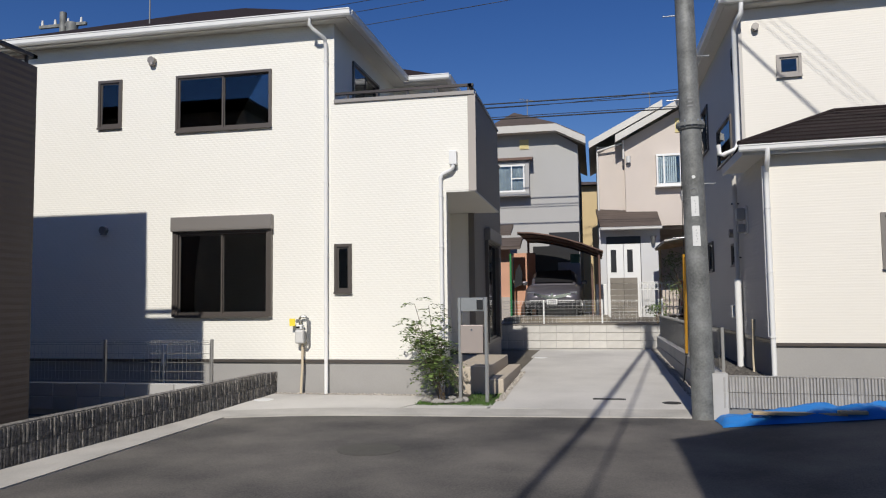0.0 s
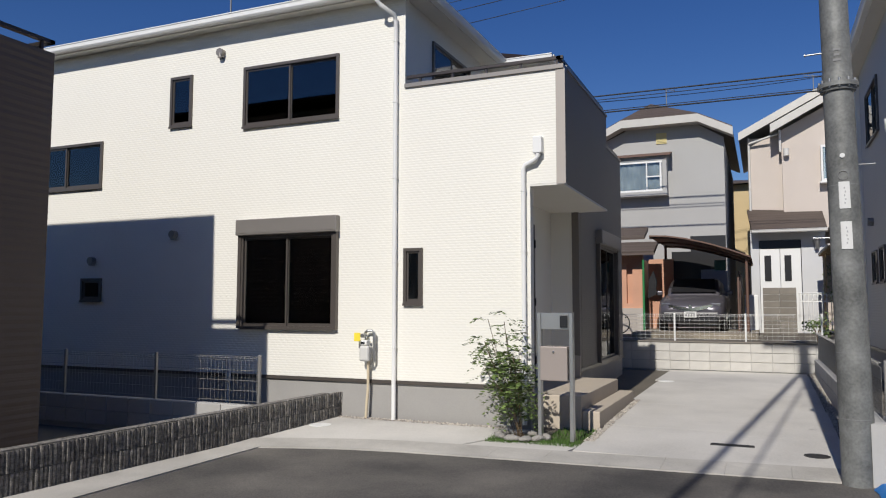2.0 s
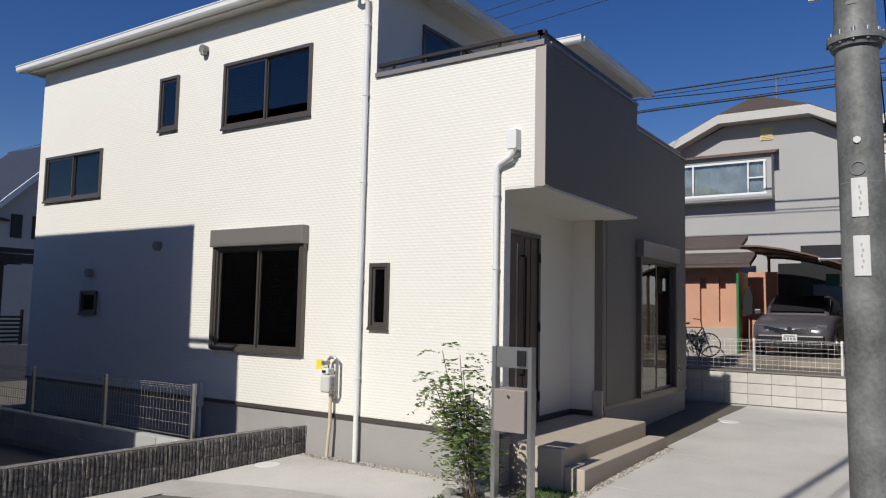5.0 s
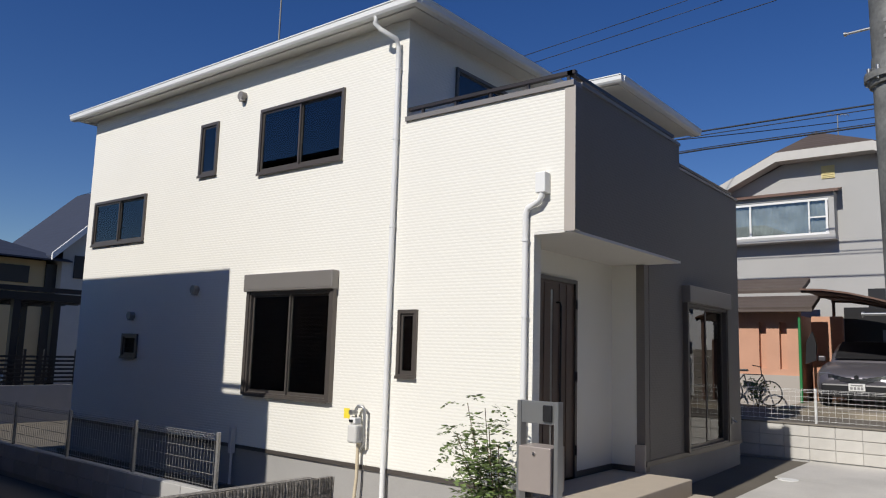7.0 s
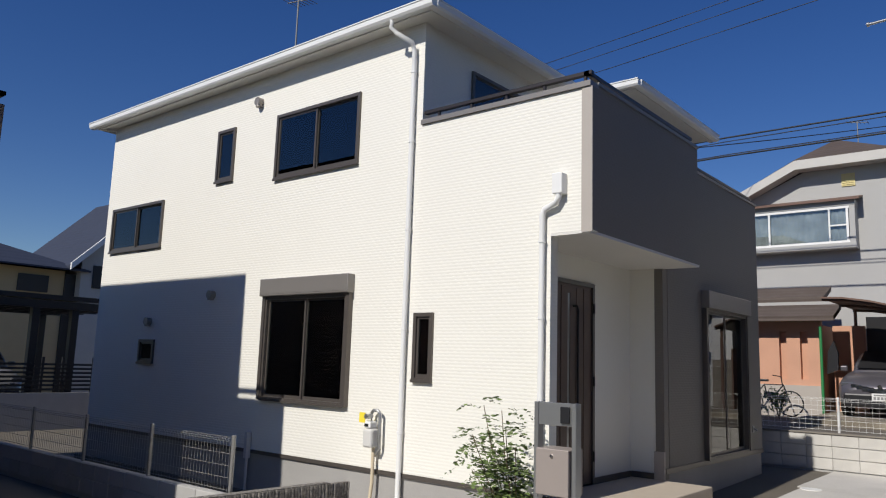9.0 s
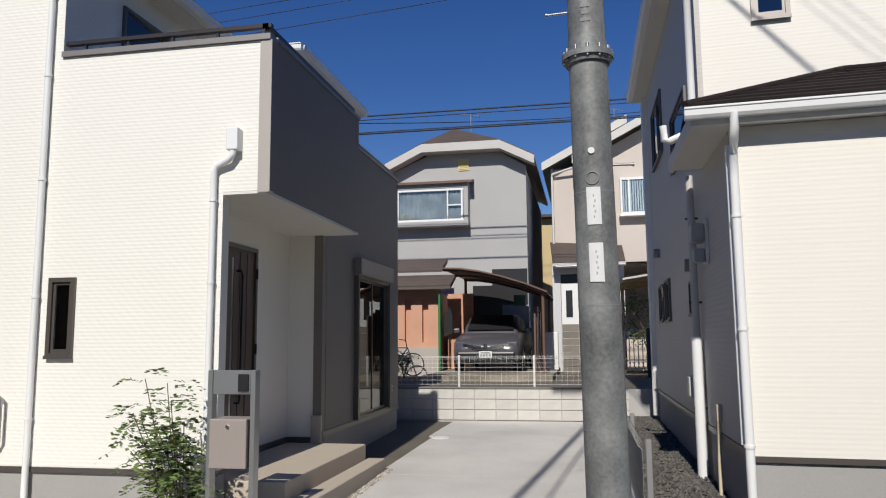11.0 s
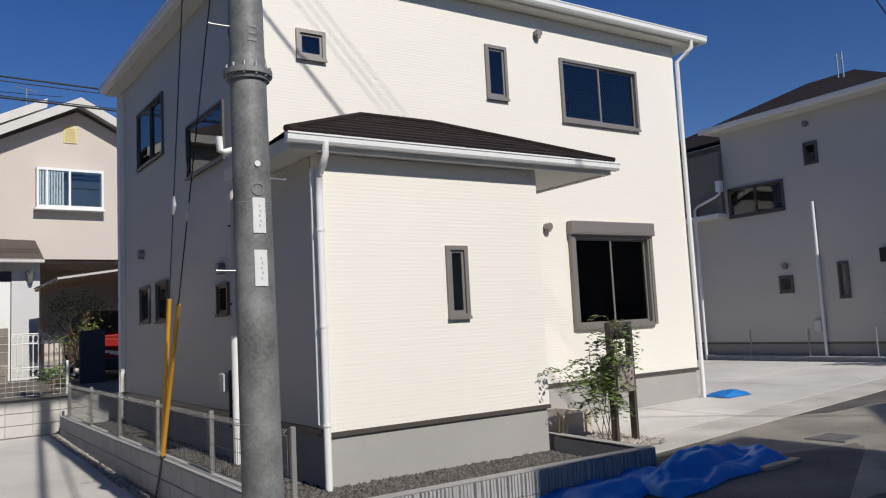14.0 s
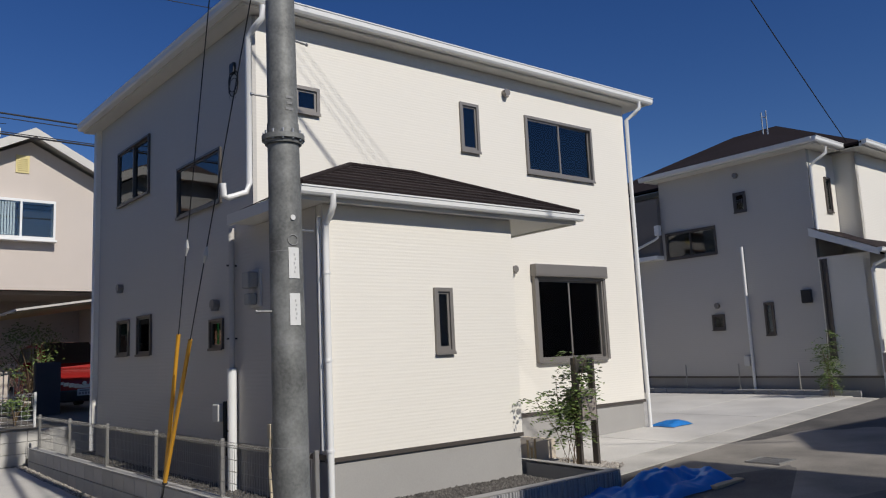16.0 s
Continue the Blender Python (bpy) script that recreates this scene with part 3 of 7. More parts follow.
wall_mesh(bm, 0, BP, 1.02, 3.645, 0.14, HP)
part("wall", bm, WHITE_B, house_b, m=bf(0, 0))
window(house_b, bf(0, 0), *HP[0], 1, SHUTTER)
bm = bm_new()
wall_mesh(bm, 0.142, BV, 1.06, 3.645, 0.14)
part("wall", bm, WHITE_B, house_b, m=bf(BP, 0, 90))
HS = [(-6.45, -4.98, 4.71, 5.67), (-3.85, -2.41, 4.09, 4.84), (-6.39, -5.82, 2.19, 2.78), (-5.45, -4.85, 2.18, 2.8), (-2.755, -2.36, 2.19, 2.585)]
bm = bm_new()
wall_mesh(bm, -BD, -0.142, 1.06, 6.34, 0.14, HS + [(-BV, 1, 3.645, 9)])
part("wall", bm, SHADE_GREY_B, house_b, "lined siding side wall, toned grey-beige for its shade", m=BS)
for h in HS:
    window(house_b, BS, *h, 2 if h[2] > 4.5 else 1, BRONZE, wide=0.03)
bm = bm_new()
wall_mesh(bm, BV + 0.142, BD, 1.06, 6.34, 0.14)
part("wall", bm, WHITE_B, house_b, m=bf(BW, 0, 90))
bm = bm_new()
wall_mesh(bm, -BW + 0.15, 0.6, 1.06, 6.34, 0.14)
part("wall", bm, WHITE_B, house_b, m=bf(0, BD, 180))
for piece in ((0.02, BP - 0.02, 0.02, 0.22, 0.975), (BP, BW - 0.02, BV + 0.02, BV + 0.22, 1.01), (0.02, 0.22, 0.222, BD - 0.02, 1.0), (BP - 0.22, BP - 0.02, 0.222, BV + 0.02, 1.0), (BW - 0.22, BW - 0.02, BV + 0.222, BD - 0.02, 1.01)):
    bm = bm_new()
    box(bm, *piece[:4], 0.2, piece[4])
    part("footing", splay(bm), FOOTING, house_b, "grey cement footing", m=BM)
for piece in ((-0.01, BP + 0.01, -0.012, 0.03, 0.975, 1.018), (BP + 0.01, BW + 0.01, BV - 0.012, BV + 0.03, 1.012, 1.056), (-0.012, 0.03, 0.03, BD, 1.0, 1.056)):
    bm = bm_new()
    box(bm, *piece)
    part("drip_trim", splay(bm), BRONZE, house_b, "dark brown metal drip trim", m=BM)
bm = bm_new()
box(bm, 0.15, BW - 0.15, BV + 0.15, BD - 0.15, 0.85, 0.95)
box(bm, 0.15, BW - 0.15, BV + 0.15, BD - 0.15, 3.5, 3.7)
box(bm, 0.15, BW - 0.15, BV + 0.15, BD - 0.15, 6.2, 6.33)
box(bm, 0.15, BW - 0.15, 5.0, 5.1, 0.95, 6.25)
box(bm, 0.15, BP - 0.15, 0.15, BV, 0.85, 0.95)
box(bm, 0.15, BP - 0.15, BV + 0.005, BV + 0.1, 0.95, 3.7)
part("inner_floor", bm, ROOM, house_b, m=BM)
bm = bm_new()
hip_roof(bm, -0.22, BW + 0.4, BV - 0.21, BD + 0.2, 6.47, 0.48)
part("roof", splay(bm), ROOFING, house_b, "dark brown slate hip roof", m=BM)
bm = bm_new()
box(bm, -0.19, BW + 0.37, BV - 0.18, BD + 0.17, 6.345, 6.37)
box(bm, -0.3, 3.66, -0.15, BV - 0.002, 3.65, 3.67)
part("soffit", splay(bm), SOFFIT, house_b, "pale eaves soffit board", m=BM)
for ga, gb, gz, way, size in (((-0.33, BV - 0.21), (BW + 0.51, BV - 0.21), 6.49, (0, -1), 0.11), ((-0.22, BD + 0.2), (-0.22, BV - 0.2), 6.49, (-1, 0), 0.11),
                              ((BW + 0.4, BV - 0.2), (BW + 0.4, BD + 0.2), 6.49, (1, 0), 0.11), ((-0.37, -0.18), (3.77, -0.18), 3.765, (0, -1), 0.09)):
    bm = bm_new()
    gutter(bm, ga, gb, gz, way, size)
    part("eaves_gutter", splay(bm) if gz > 4 else bm, WHITE_METAL, house_b, "white eaves gutter", m=BM)
bm = bm_new()
box(bm, -0.22, BW + 0.4, BV - 0.21, BV - 0.16, 6.35, 6.48)
box(bm, -0.22, -0.17, BV - 0.16, BD + 0.2, 6.35, 6.48)
box(bm, BW + 0.35, BW + 0.4, BV - 0.16, BD + 0.2, 6.35, 6.48)
box(bm, -0.33, 3.69, -0.18, -0.14, 3.63, 3.755)
box(bm, -0.33, -0.28, -0.14, BV, 3.63, 3.755)
box(bm, 3.64, 3.69, -0.14, BV, 3.63, 3.755)
part("fascia", splay(bm), SOFFIT, house_b, "pale fascia board", m=BM)
bm = bm_new()
e = [(-0.36, -0.22, 3.785), (3.74, -0.22, 3.785), (2.27, BV - 0.004, 4.55), (1.26, BV - 0.004, 4.55), (-0.36, BV - 0.004, 3.785), (3.74, BV - 0.004, 3.785)]
v = [bm.verts.new(p) for p in e]
bm.faces.new((v[0], v[1], v[2], v[3]))
bm.faces.new((v[4], v[0], v[3]))
bm.faces.new((v[1], v[5], v[2]))
part("porch_roof", bm, ROOFING, house_b, "dark brown slate lean-to roof", m=BM)

# ---- neighbour to the west, brown, with a balcony ----
house_d = thing("house", (-9.5, 4.0, 0.2), "two-storey neighbour house in dark brown siding", "house")
bm = bm_new()
box(bm, -13.0, -6.25, 0.5, 7.9, 0.1, 4.5)
part("wall", bm, BROWN_D, house_d, "dark brown siding wall")
bm = bm_new()
box(bm, -13.0, -7.6, 0.5, 7.5, 4.5, 6.1)
part("upper_wall", bm, BROWN_D, house_d)
# unseen block, added so that its shadow darkens the west lot
bm = bm_new()
box(bm, -18.5, -13.002, 1.5, 7.6, 0.1, 3.1)
part("wing_wall", bm, BROWN_D, house_d)
bm = bm_new()
hip_roof(bm, -13.4, -7.32, 0.1, 7.95, 6.26, 0.2)
part("roof", bm, ROOFING, house_d, "dark hip roof")
bm = bm_new()
box(bm, -6.31, -6.25, 0.5, 7.9, 4.6, 4.64)
box(bm, -7.6, -6.25, 7.84, 7.9, 4.6, 4.64)
for i in range(12):
    box(bm, -6.3, -6.27, 0.6 + i * 0.65, 0.63 + i * 0.65, 4.5, 4.6)
part("balcony_rail", bm, RAIL, house_d, "dark metal balcony rail")

# ---- house behind the walk, only its shadow is seen ----
house_e = thing("house", (6.0, -4.0, 0.2), "plain unseen two-storey house behind the road", "house")
bm = bm_new()
prism(bm, [(0.9, 0.0), (7.2, 0.0), (7.2, 8.95), (5.5, 8.95), (3.72, 8.95), (3.7, 8.42), (2.05, 8.27), (0.9, 7.42)], -7.0, -0.35)
part("wall", bm, CREAM_P, house_e, "plain cream house wall")

bm = bm_new()
prism(bm, [(8.6, 0.0), (15.0, 0.0), (15.0, 8.4), (12.3, 8.55), (9.9, 8.9), (8.6, 8.2)], -7.0, -0.35)
house_e2 = thing("house", (11.5, -4.0, 0.2), "plain unseen two-storey house behind the road", "house")
part("wall", bm, CREAM_P, house_e2, "plain cream house wall")


# unseen mass added to hide the bright horizon from the second house's windows
reflection_block = thing("house", (22.0, -4.0, 0.2), "plain unseen two-storey house behind the road", "house")
bm = bm_new()
prism(bm, [(17.5, 0.0), (27.5, 0.0), (27.5, 6.2), (22.5, 7.2), (17.5, 6.2)], -7.0, -0.35)
part("wall", bm, BROWN_D, reflection_block, "unseen brown block that darkens the window reflections")


# ---- more materials ----
DOOR_WOOD = material("walnut_door", (0.12, 0.075, 0.055), 0.45, vary=0.25, scale=3, fine=60, bump=0.08)
STEP_TILE = material("beige_porch_tile", (0.52, 0.45, 0.36), 0.7, vary=0.06, scale=5, fine=80, bump=0.1)
BLACK = material("black_plastic", (0.02, 0.02, 0.022), 0.35, vary=0.1, bump=0.0)
PLASTIC = material("pale_plastic", (0.62, 0.61, 0.58), 0.45, vary=0.04, bump=0.02)
BEIGE_PIPE = material("beige_pipe", (0.60, 0.51, 0.36), 0.5, vary=0.05, bump=0.03)
YELLOW = material("yellow_plastic", (0.72, 0.36, 0.03), 0.45, vary=0.1, scale=6, bump=0.03)
YELLOW_TAG = material("yellow_tag", (0.85, 0.68, 0.05), 0.6, vary=0.04, bump=0.0)
PLATE = material("white_plate", (0.72, 0.72, 0.70), 0.5, vary=0.06, scale=10, bump=0.0)
MARK = material("faded_marks", (0.45, 0.45, 0.45), 0.7, vary=0.1, bump=0.0)
INK = material("grey_marks", (0.25, 0.25, 0.25), 0.7, vary=0.1, bump=0.0)
LEAF = material("nandina_leaf", (0.14, 0.20, 0.055), 0.5, vary=0.2, scale=8, bump=0.05, per_island=0.45)
STEM = material("brown_stem", (0.16, 0.11, 0.06), 0.8, vary=0.2, scale=20, bump=0.2)
GRASS = material("lawn_grass", (0.075, 0.15, 0.025), 0.7, vary=0.2, scale=12, bump=0.0, per_island=0.5)
STONE = material("dark_gravel", (0.115, 0.105, 0.094), 0.9, vary=0.25, scale=15, bump=0.2, per_island=0.55)
PALE_STONE = material("pale_gravel", (0.42, 0.38, 0.33), 0.9, vary=0.2, scale=15, bump=0.2, per_island=0.45)
ROCK = material("border_rock", (0.36, 0.34, 0.31), 0.9, vary=0.25, scale=9, bump=0.6, depth=0.03)
TARP = material("blue_tarp", (0.018, 0.20, 0.58), 0.5, vary=0.12, scale=4, fine=120, bump=0.1)
PLANK = material("pale_plank", (0.55, 0.42, 0.25), 0.7, vary=0.15, scale=3, fine=50, bump=0.15)
CAR_GREY = material("dark_car_paint", (0.125, 0.118, 0.135), 0.28, metal=0.4, vary=0.03, bump=0.0)
CAR_RED = material("red_car_paint", (0.30, 0.02, 0.018), 0.25, metal=0.2, vary=0.03, bump=0.0)
CAR_SILVER = material("silver_car_paint", (0.30, 0.29, 0.28), 0.3, metal=0.5, vary=0.03, bump=0.0)
CHROME = material("chrome", (0.72, 0.73, 0.75), 0.15, metal=1.0, vary=0.02, bump=0.0)
LAMP_GLASS = material("headlamp", (0.16, 0.165, 0.18), 0.1, metal=0.5, vary=0.05, bump=0.0)
RUBBER = material("rubber", (0.018, 0.018, 0.018), 0.8, vary=0.1, bump=0.1)
WIRE = material("black_cable", (0.015, 0.015, 0.016), 0.6, vary=0.1, bump=0.0)
ORANGE = material("terracotta_render", (0.60, 0.33, 0.22), 0.8, vary=0.12, scale=2, bump=0.2)
RUST_ROOF = material("brown_corrugate", (0.16, 0.09, 0.065), 0.6, vary=0.2, scale=3, bump=0.2)
DIRT_SLAB = material("dirty_slab", (0.30, 0.26, 0.20), 0.92, vary=0.3, scale=1.5, fine=50, bump=0.4, contrast=2.5)
LACE = material("grey_lace", (0.40, 0.40, 0.39), 0.9, vary=0.25, scale=2.5, bump=0.1, contrast=2.5)
GREEN_POLE = material("green_pole", (0.03, 0.22, 0.07), 0.45, vary=0.08, bump=0.02)
OLD_BLOCK = material("weathered_block", (0.26, 0.235, 0.20), 0.95, vary=0.25, scale=3, fine=60, bump=0.4, per_object=0.15)
CURTAIN = material("white_curtain", (0.75, 0.75, 0.74), 0.9, vary=0.05, scale=6, bump=0.1)
YELLOW_WALL = material("yellow_stucco", (0.58, 0.45, 0.25), 0.85, vary=0.06, bump=0.15)
BLUE_ROOF = relief(material("blue_grey_roof", (0.035, 0.042, 0.065), 0.6, vary=0.15, scale=2, bump=0.2), "lines", 0.5, 0.02, (3, 3, 6))
VENT_YELLOW = material("yellow_vent", (0.66, 0.56, 0.26), 0.6, vary=0.08, bump=0.05)
IRON = material("cast_iron", (0.06, 0.058, 0.055), 0.7, metal=0.5, vary=0.2, scale=20, bump=0.3)
TURQ = material("green_unit", (0.05, 0.16, 0.15), 0.6, vary=0.1, bump=0.05)

# ---- first house: door, steps, small fittings ----
for a, b, z0, z1 in ((12.56, 12.61, 0.62, 3.06), (13.55, 13.6, 0.62, 3.06), (12.61, 13.55, 3.01, 3.06)):
    bm = bm_new()
    box(bm, a, b, -0.02, 0.1, z0, z1)
    part("door_frame", bm, BRONZE, house_a, m=mP)
bm = bm_new()
wall_mesh(bm, 12.61, 13.55, 0.63, 3.01, 0.045, [(12.95, 13.02, 0.8, 2.9)])
dr = part("door", bm, DOOR_WOOD, house_a, "dark walnut front door with a long metal pull", m=mP @ Matrix.Translation((0, 0.005, 0)))
for k in range(4):
    bm = bm_new()
    u = (12.66, 12.84, 13.2, 13.38)[k]
    rbox(bm, u - 0.04, u + 0.11, -0.004, 0.004, 0.66, 2.98, 0.003, 1)
    part("door_plank", bm, DOOR_WOOD, dr, m=mP)
bm = bm_new()
box(bm, 12.95, 13.02, 0.01, 0.02, 0.8, 2.9)
part("glass_strip", bm, SILVER, dr, "narrow pale glass strip", m=mP)
bm = bm_new()
tube(bm, ((13.1, 0.01, 1.25), (13.1, -0.05, 1.25), (13.1, -0.06, 1.3), (13.1, -0.06, 2.7), (13.1, -0.05, 2.75), (13.1, 0.01, 2.75)), 0.014, 8)
part("pull_handle", bm, BLACK, dr, "long dark pull handle", m=mP)
for z in (0.95, 1.85, 2.75):
    bm = bm_new()
    rod(bm, (13.56, -0.03, z - 0.06), (13.56, -0.03, z + 0.06), 0.014, n=8)
    part("hinge", bm, BLACK, dr, m=mP)
steps = thing("porch_steps", (-1.6, 13.3, 0.24), "two beige tiled porch steps beside the driveway", "steps")
bm = bm_new()
rbox(bm, -2.54, -1.46, 11.98, 14.62, 0.15, 0.615, 0.012)
part("upper_step", bm, STEP_TILE, steps)
bm = bm_new()
rbox(bm, -1.458, -1.23, 12.02, 14.72, 0.15, 0.425, 0.012)
part("lower_step", bm, STEP_TILE, steps)
bm = bm_new()
box(bm, -2.53, AXG, 14.6, 14.629, 0.62, 0.69)
box(bm, -2.549, -2.53, 13.6, 14.6, 0.62, 0.69)
part("skirting", bm, BRONZE, house_a)
bm = bm_new()
box(bm, AXG - 0.125, AXG + 0.012, 14.57, 14.612, 0.62, 0.97)
part("pillar_base", bm, BEIGE_TRIM, house_a, "beige pillar base")
for u, z in ((-7.2, 5.86), (-8.08, 2.94), (-9.88, 2.55)):
    vent_hood(house_a, mA, u, z, 0.065)
bm = bm_new()
rbox(bm, -1.98, -1.86, 11.62, 11.734, 3.78, 4.0, 0.01)
part("rain_head", bm, WHITE_METAL, house_a, "white rainwater head")
bm = bm_new()
box(bm, -2.08, -2.04, 18.14, 18.2, 1.05, 1.15)
rod(bm, (-2.04, 18.17, 1.11), (-1.98, 18.17, 1.08), 0.015)
part("wall_tap", bm, SILVER, house_a)
bm = bm_new()
rbox(bm, -6.92, -6.86, 11.64, 11.72, 0.62, 0.98, 0.008)
rod(bm, (-6.89, 11.68, 0.2), (-6.89, 11.68, 0.62), 0.02)
part("outlet_box", bm, PLASTIC, house_a)

gas = thing("gas_meter", (-4.42, 11.62, 0.2), "white gas meter on the wall with a yellow tag", "gas meter")
bm = bm_new()
rbox(bm, -4.52, -4.37, 11.56, 11.7, 1.0, 1.22, 0.03, 3)
part("body", bm, PLASTIC, gas)
bm = bm_new()
rbox(bm, -4.5, -4.4, 11.57, 11.69, 1.225, 1.3, 0.015)
part("counter", bm, WHITE_METAL, gas)
bm = bm_new()
box(bm, -4.49, -4.43, 11.562, 11.568, 1.245, 1.275)
part("display", bm, BLACK, gas)
bm = bm_new()
tube(bm, ((-4.47, 11.66, 1.28), (-4.47, 11.66, 1.4), (-4.44, 11.66, 1.43), (-4.37, 11.66, 1.43), (-4.33, 11.66, 1.4), (-4.33, 11.66, 1.0), (-4.36, 11.66, 0.95), (-4.4, 11.68, 0.93)), 0.02)
part("pipe", bm, SILVER, gas, "grey metal gas pipe")
bm = bm_new()
tube(bm, ((-4.42, 11.66, 1.0), (-4.42, 11.66, 0.6), (-4.43, 11.65, 0.45), (-4.44, 11.64, 0.18)), 0.021)
part("riser", bm, BEIGE_PIPE, gas, "beige riser pipe")
bm = bm_new()
rod(bm, (-4.47, 11.66, 1.36), (-4.47, 11.56, 1.36), 0.03)
part("valve", bm, SILVER, gas)
bm = bm_new()
box(bm, -4.62, -4.52, 11.6, 11.604, 1.28, 1.4)
part("tag", bm, YELLOW_TAG, gas, "yellow paper tag")


def post_box(name, x0, x1, y, z0, z1, metal, label, dz=0.0):
    """A mail post: two square posts, an upper panel with an intercom and a mailbox below."""
    t = thing(name, ((x0 + x1) / 2, y, z0), label, "mailbox post")
    for x in (x0, x1 - 0.045):
        bm = bm_new()
        rbox(bm, x, x + 0.045, y - 0.03, y + 0.06, z0, z1, 0.004, 1)
        part("post", bm, metal, t)
    bm = bm_new()
    rbox(bm, x0 + 0.046, x1 - 0.046, y - 0.025, y + 0.04, z1 - 0.2, z1 - 0.002, 0.004, 1)
    panel = part("name_panel", bm, SILVER if metal is SILVER else metal, t)
    bm = bm_new()
    rbox(bm, x1 - 0.15, x1 - 0.06, y - 0.05, y - 0.026, z1 - 0.175, z1 - 0.03, 0.006)
    box(bm, x1 - 0.125, x1 - 0.09, y - 0.053, y - 0.049, z1 - 0.16, z1 - 0.15)
    part("intercom", bm, BLACK, panel, "black intercom unit")
    bm = bm_new()
    rbox(bm, x0 + 0.04, x1 - 0.06, y - 0.06, y + 0.2, z1 - 0.8, z1 - 0.4, 0.008)
    mb = part("mailbox", bm, PANEL_BROWN, t, "brown-grey metal mailbox")
    bm = bm_new()
    rod(bm, ((x0 + x1) / 2 - 0.01, y - 0.06, z1 - 0.46), ((x0 + x1) / 2 - 0.01, y - 0.075, z1 - 0.46), 0.014, n=12)
    part("lock", bm, CHROME, mb)
    return t


PANEL_BROWN = material("brown_metal_panel", (0.36, 0.31, 0.28), 0.45, metal=0.2, vary=0.04, bump=0.02)
post_box("mail_post", -1.755, -1.325, 11.02, 0.2, 1.7, SILVER, "silver mail post with a brown mailbox and intercom")
post_box("mail_post", 6.02, 6.4, 10.95, 0.42, 1.88, BRONZE, "dark bronze mail post with mailbox and intercom")


# ---- plants ----
def nandina(name, x, y, z, height, spread, seed, label, stems=7, lean=(0, 0), bare=0.18):
    rnd = random.Random(seed)
    t = thing(name, (x, y, z), label, "shrub")
    leaves = bm_new()
    for s in range(stems):
        a = rnd.uniform(0, 6.28)
        top = Vector((x + lean[0] * rnd.random() + math.cos(a) * spread * rnd.uniform(0.2, 0.8), y + lean[1] * rnd.random() + math.sin(a) * spread * rnd.uniform(0.15, 0.5), z + height * rnd.uniform(0.55, 1.0)))
        base = Vector((x + rnd.uniform(-0.08, 0.08), y + rnd.uniform(-0.06, 0.06), z))
        mid = base.lerp(top, 0.5) + Vector((rnd.uniform(-0.03, 0.03), rnd.uniform(-0.03, 0.03), 0.1))
        bm = bm_new()
        tube(bm, (base, mid, top), 0.0042, 5)
        part("stem", bm, STEM, t)
        for k in range(14):
            f = bare + (1 - bare) * k / 13
            p = (base.lerp(mid, f * 2) if f < 0.5 else mid.lerp(top, f * 2 - 1))
            b = rnd.uniform(0, 6.28)
            d = Vector((math.cos(b), math.sin(b) * 0.8, rnd.uniform(0.1, 0.7))).normalized()
            reach = rnd.uniform(0.2, 0.4)
            side = d.cross(Vector((0, 0, 1))).normalized()
            for j in range(8):
                q = p + d * reach * (0.25 + 0.75 * j / 7) - Vector((0, 0, 0.16 * (j / 7) ** 2))
                for sg in (-1, 1):
                    ld = (side * sg + d * rnd.uniform(0.1, 0.6) + Vector((0, 0, rnd.uniform(-0.5, 0.2)))).normalized()
                    ln, w = rnd.uniform(0.045, 0.085), rnd.uniform(0.011, 0.018)
                    n = ld.cross(Vector((rnd.uniform(-1, 1), rnd.uniform(-1, 1), 1))).normalized()
                    o = q + side * sg * 0.01
                    vs = [leaves.verts.new(c) for c in (o, o + ld * ln * 0.5 + n * w, o + ld * ln, o + ld * ln * 0.5 - n * w)]
                    leaves.faces.new(vs)
    tagged(part("leaves", leaves, LEAF, t, "fine green compound leaves"), kind="stuff")
    return t


nandina("nandina_shrub", -2.0, 11.1, 0.2, 1.42, 0.5, 3, "slender nandina shrub with sparse feathery leaves beside the mail post", 13, (-0.55, 0))
nandina("nandina_shrub", 5.92, 11.0, 0.45, 1.5, 0.6, 8, "slender nandina shrub with sparse feathery leaves beside the mail post", 10, (-0.12, 0), 0.36)
nandina("nandina_shrub", 15.2, 11.5, 0.65, 1.5, 0.4, 5, "thin nandina shrub in the shade", 7)


def blades(name, spots, n, seed, mat, label, h=0.06):
    rnd = random.Random(seed)
    bm = bm_new()
    for _ in range(n):
        x0, x1, y0, y1 = rnd.choice(spots)
        x, y = rnd.uniform(x0, x1), rnd.uniform(y0, y1)
        z = drive(x, y) - 0.02
        a, hh = rnd.uniform(0, 6.28), h * rnd.uniform(0.5, 1.3)
        dx, dy = math.cos(a) * 0.006, math.sin(a) * 0.006
        lx, ly = rnd.uniform(-0.03, 0.03), rnd.uniform(-0.03, 0.03)
        bm.faces.new([bm.verts.new(p) for p in ((x - dx, y - dy, z), (x + dx, y + dy, z), (x + lx, y + ly, z + hh))])
    return solid(name, bm, mat, label, "grass", "stuff")


blades("grass_patch", [(-1.7, -1.24, 10.9, 11.95), (-2.35, -2.0, 10.75, 11.1), (-2.0, -1.3, 10.85, 11.2), (-2.3, -1.25, 10.78, 10.95)], 3500, 2, GRASS, "small patch of green lawn round the shrub", 0.05)


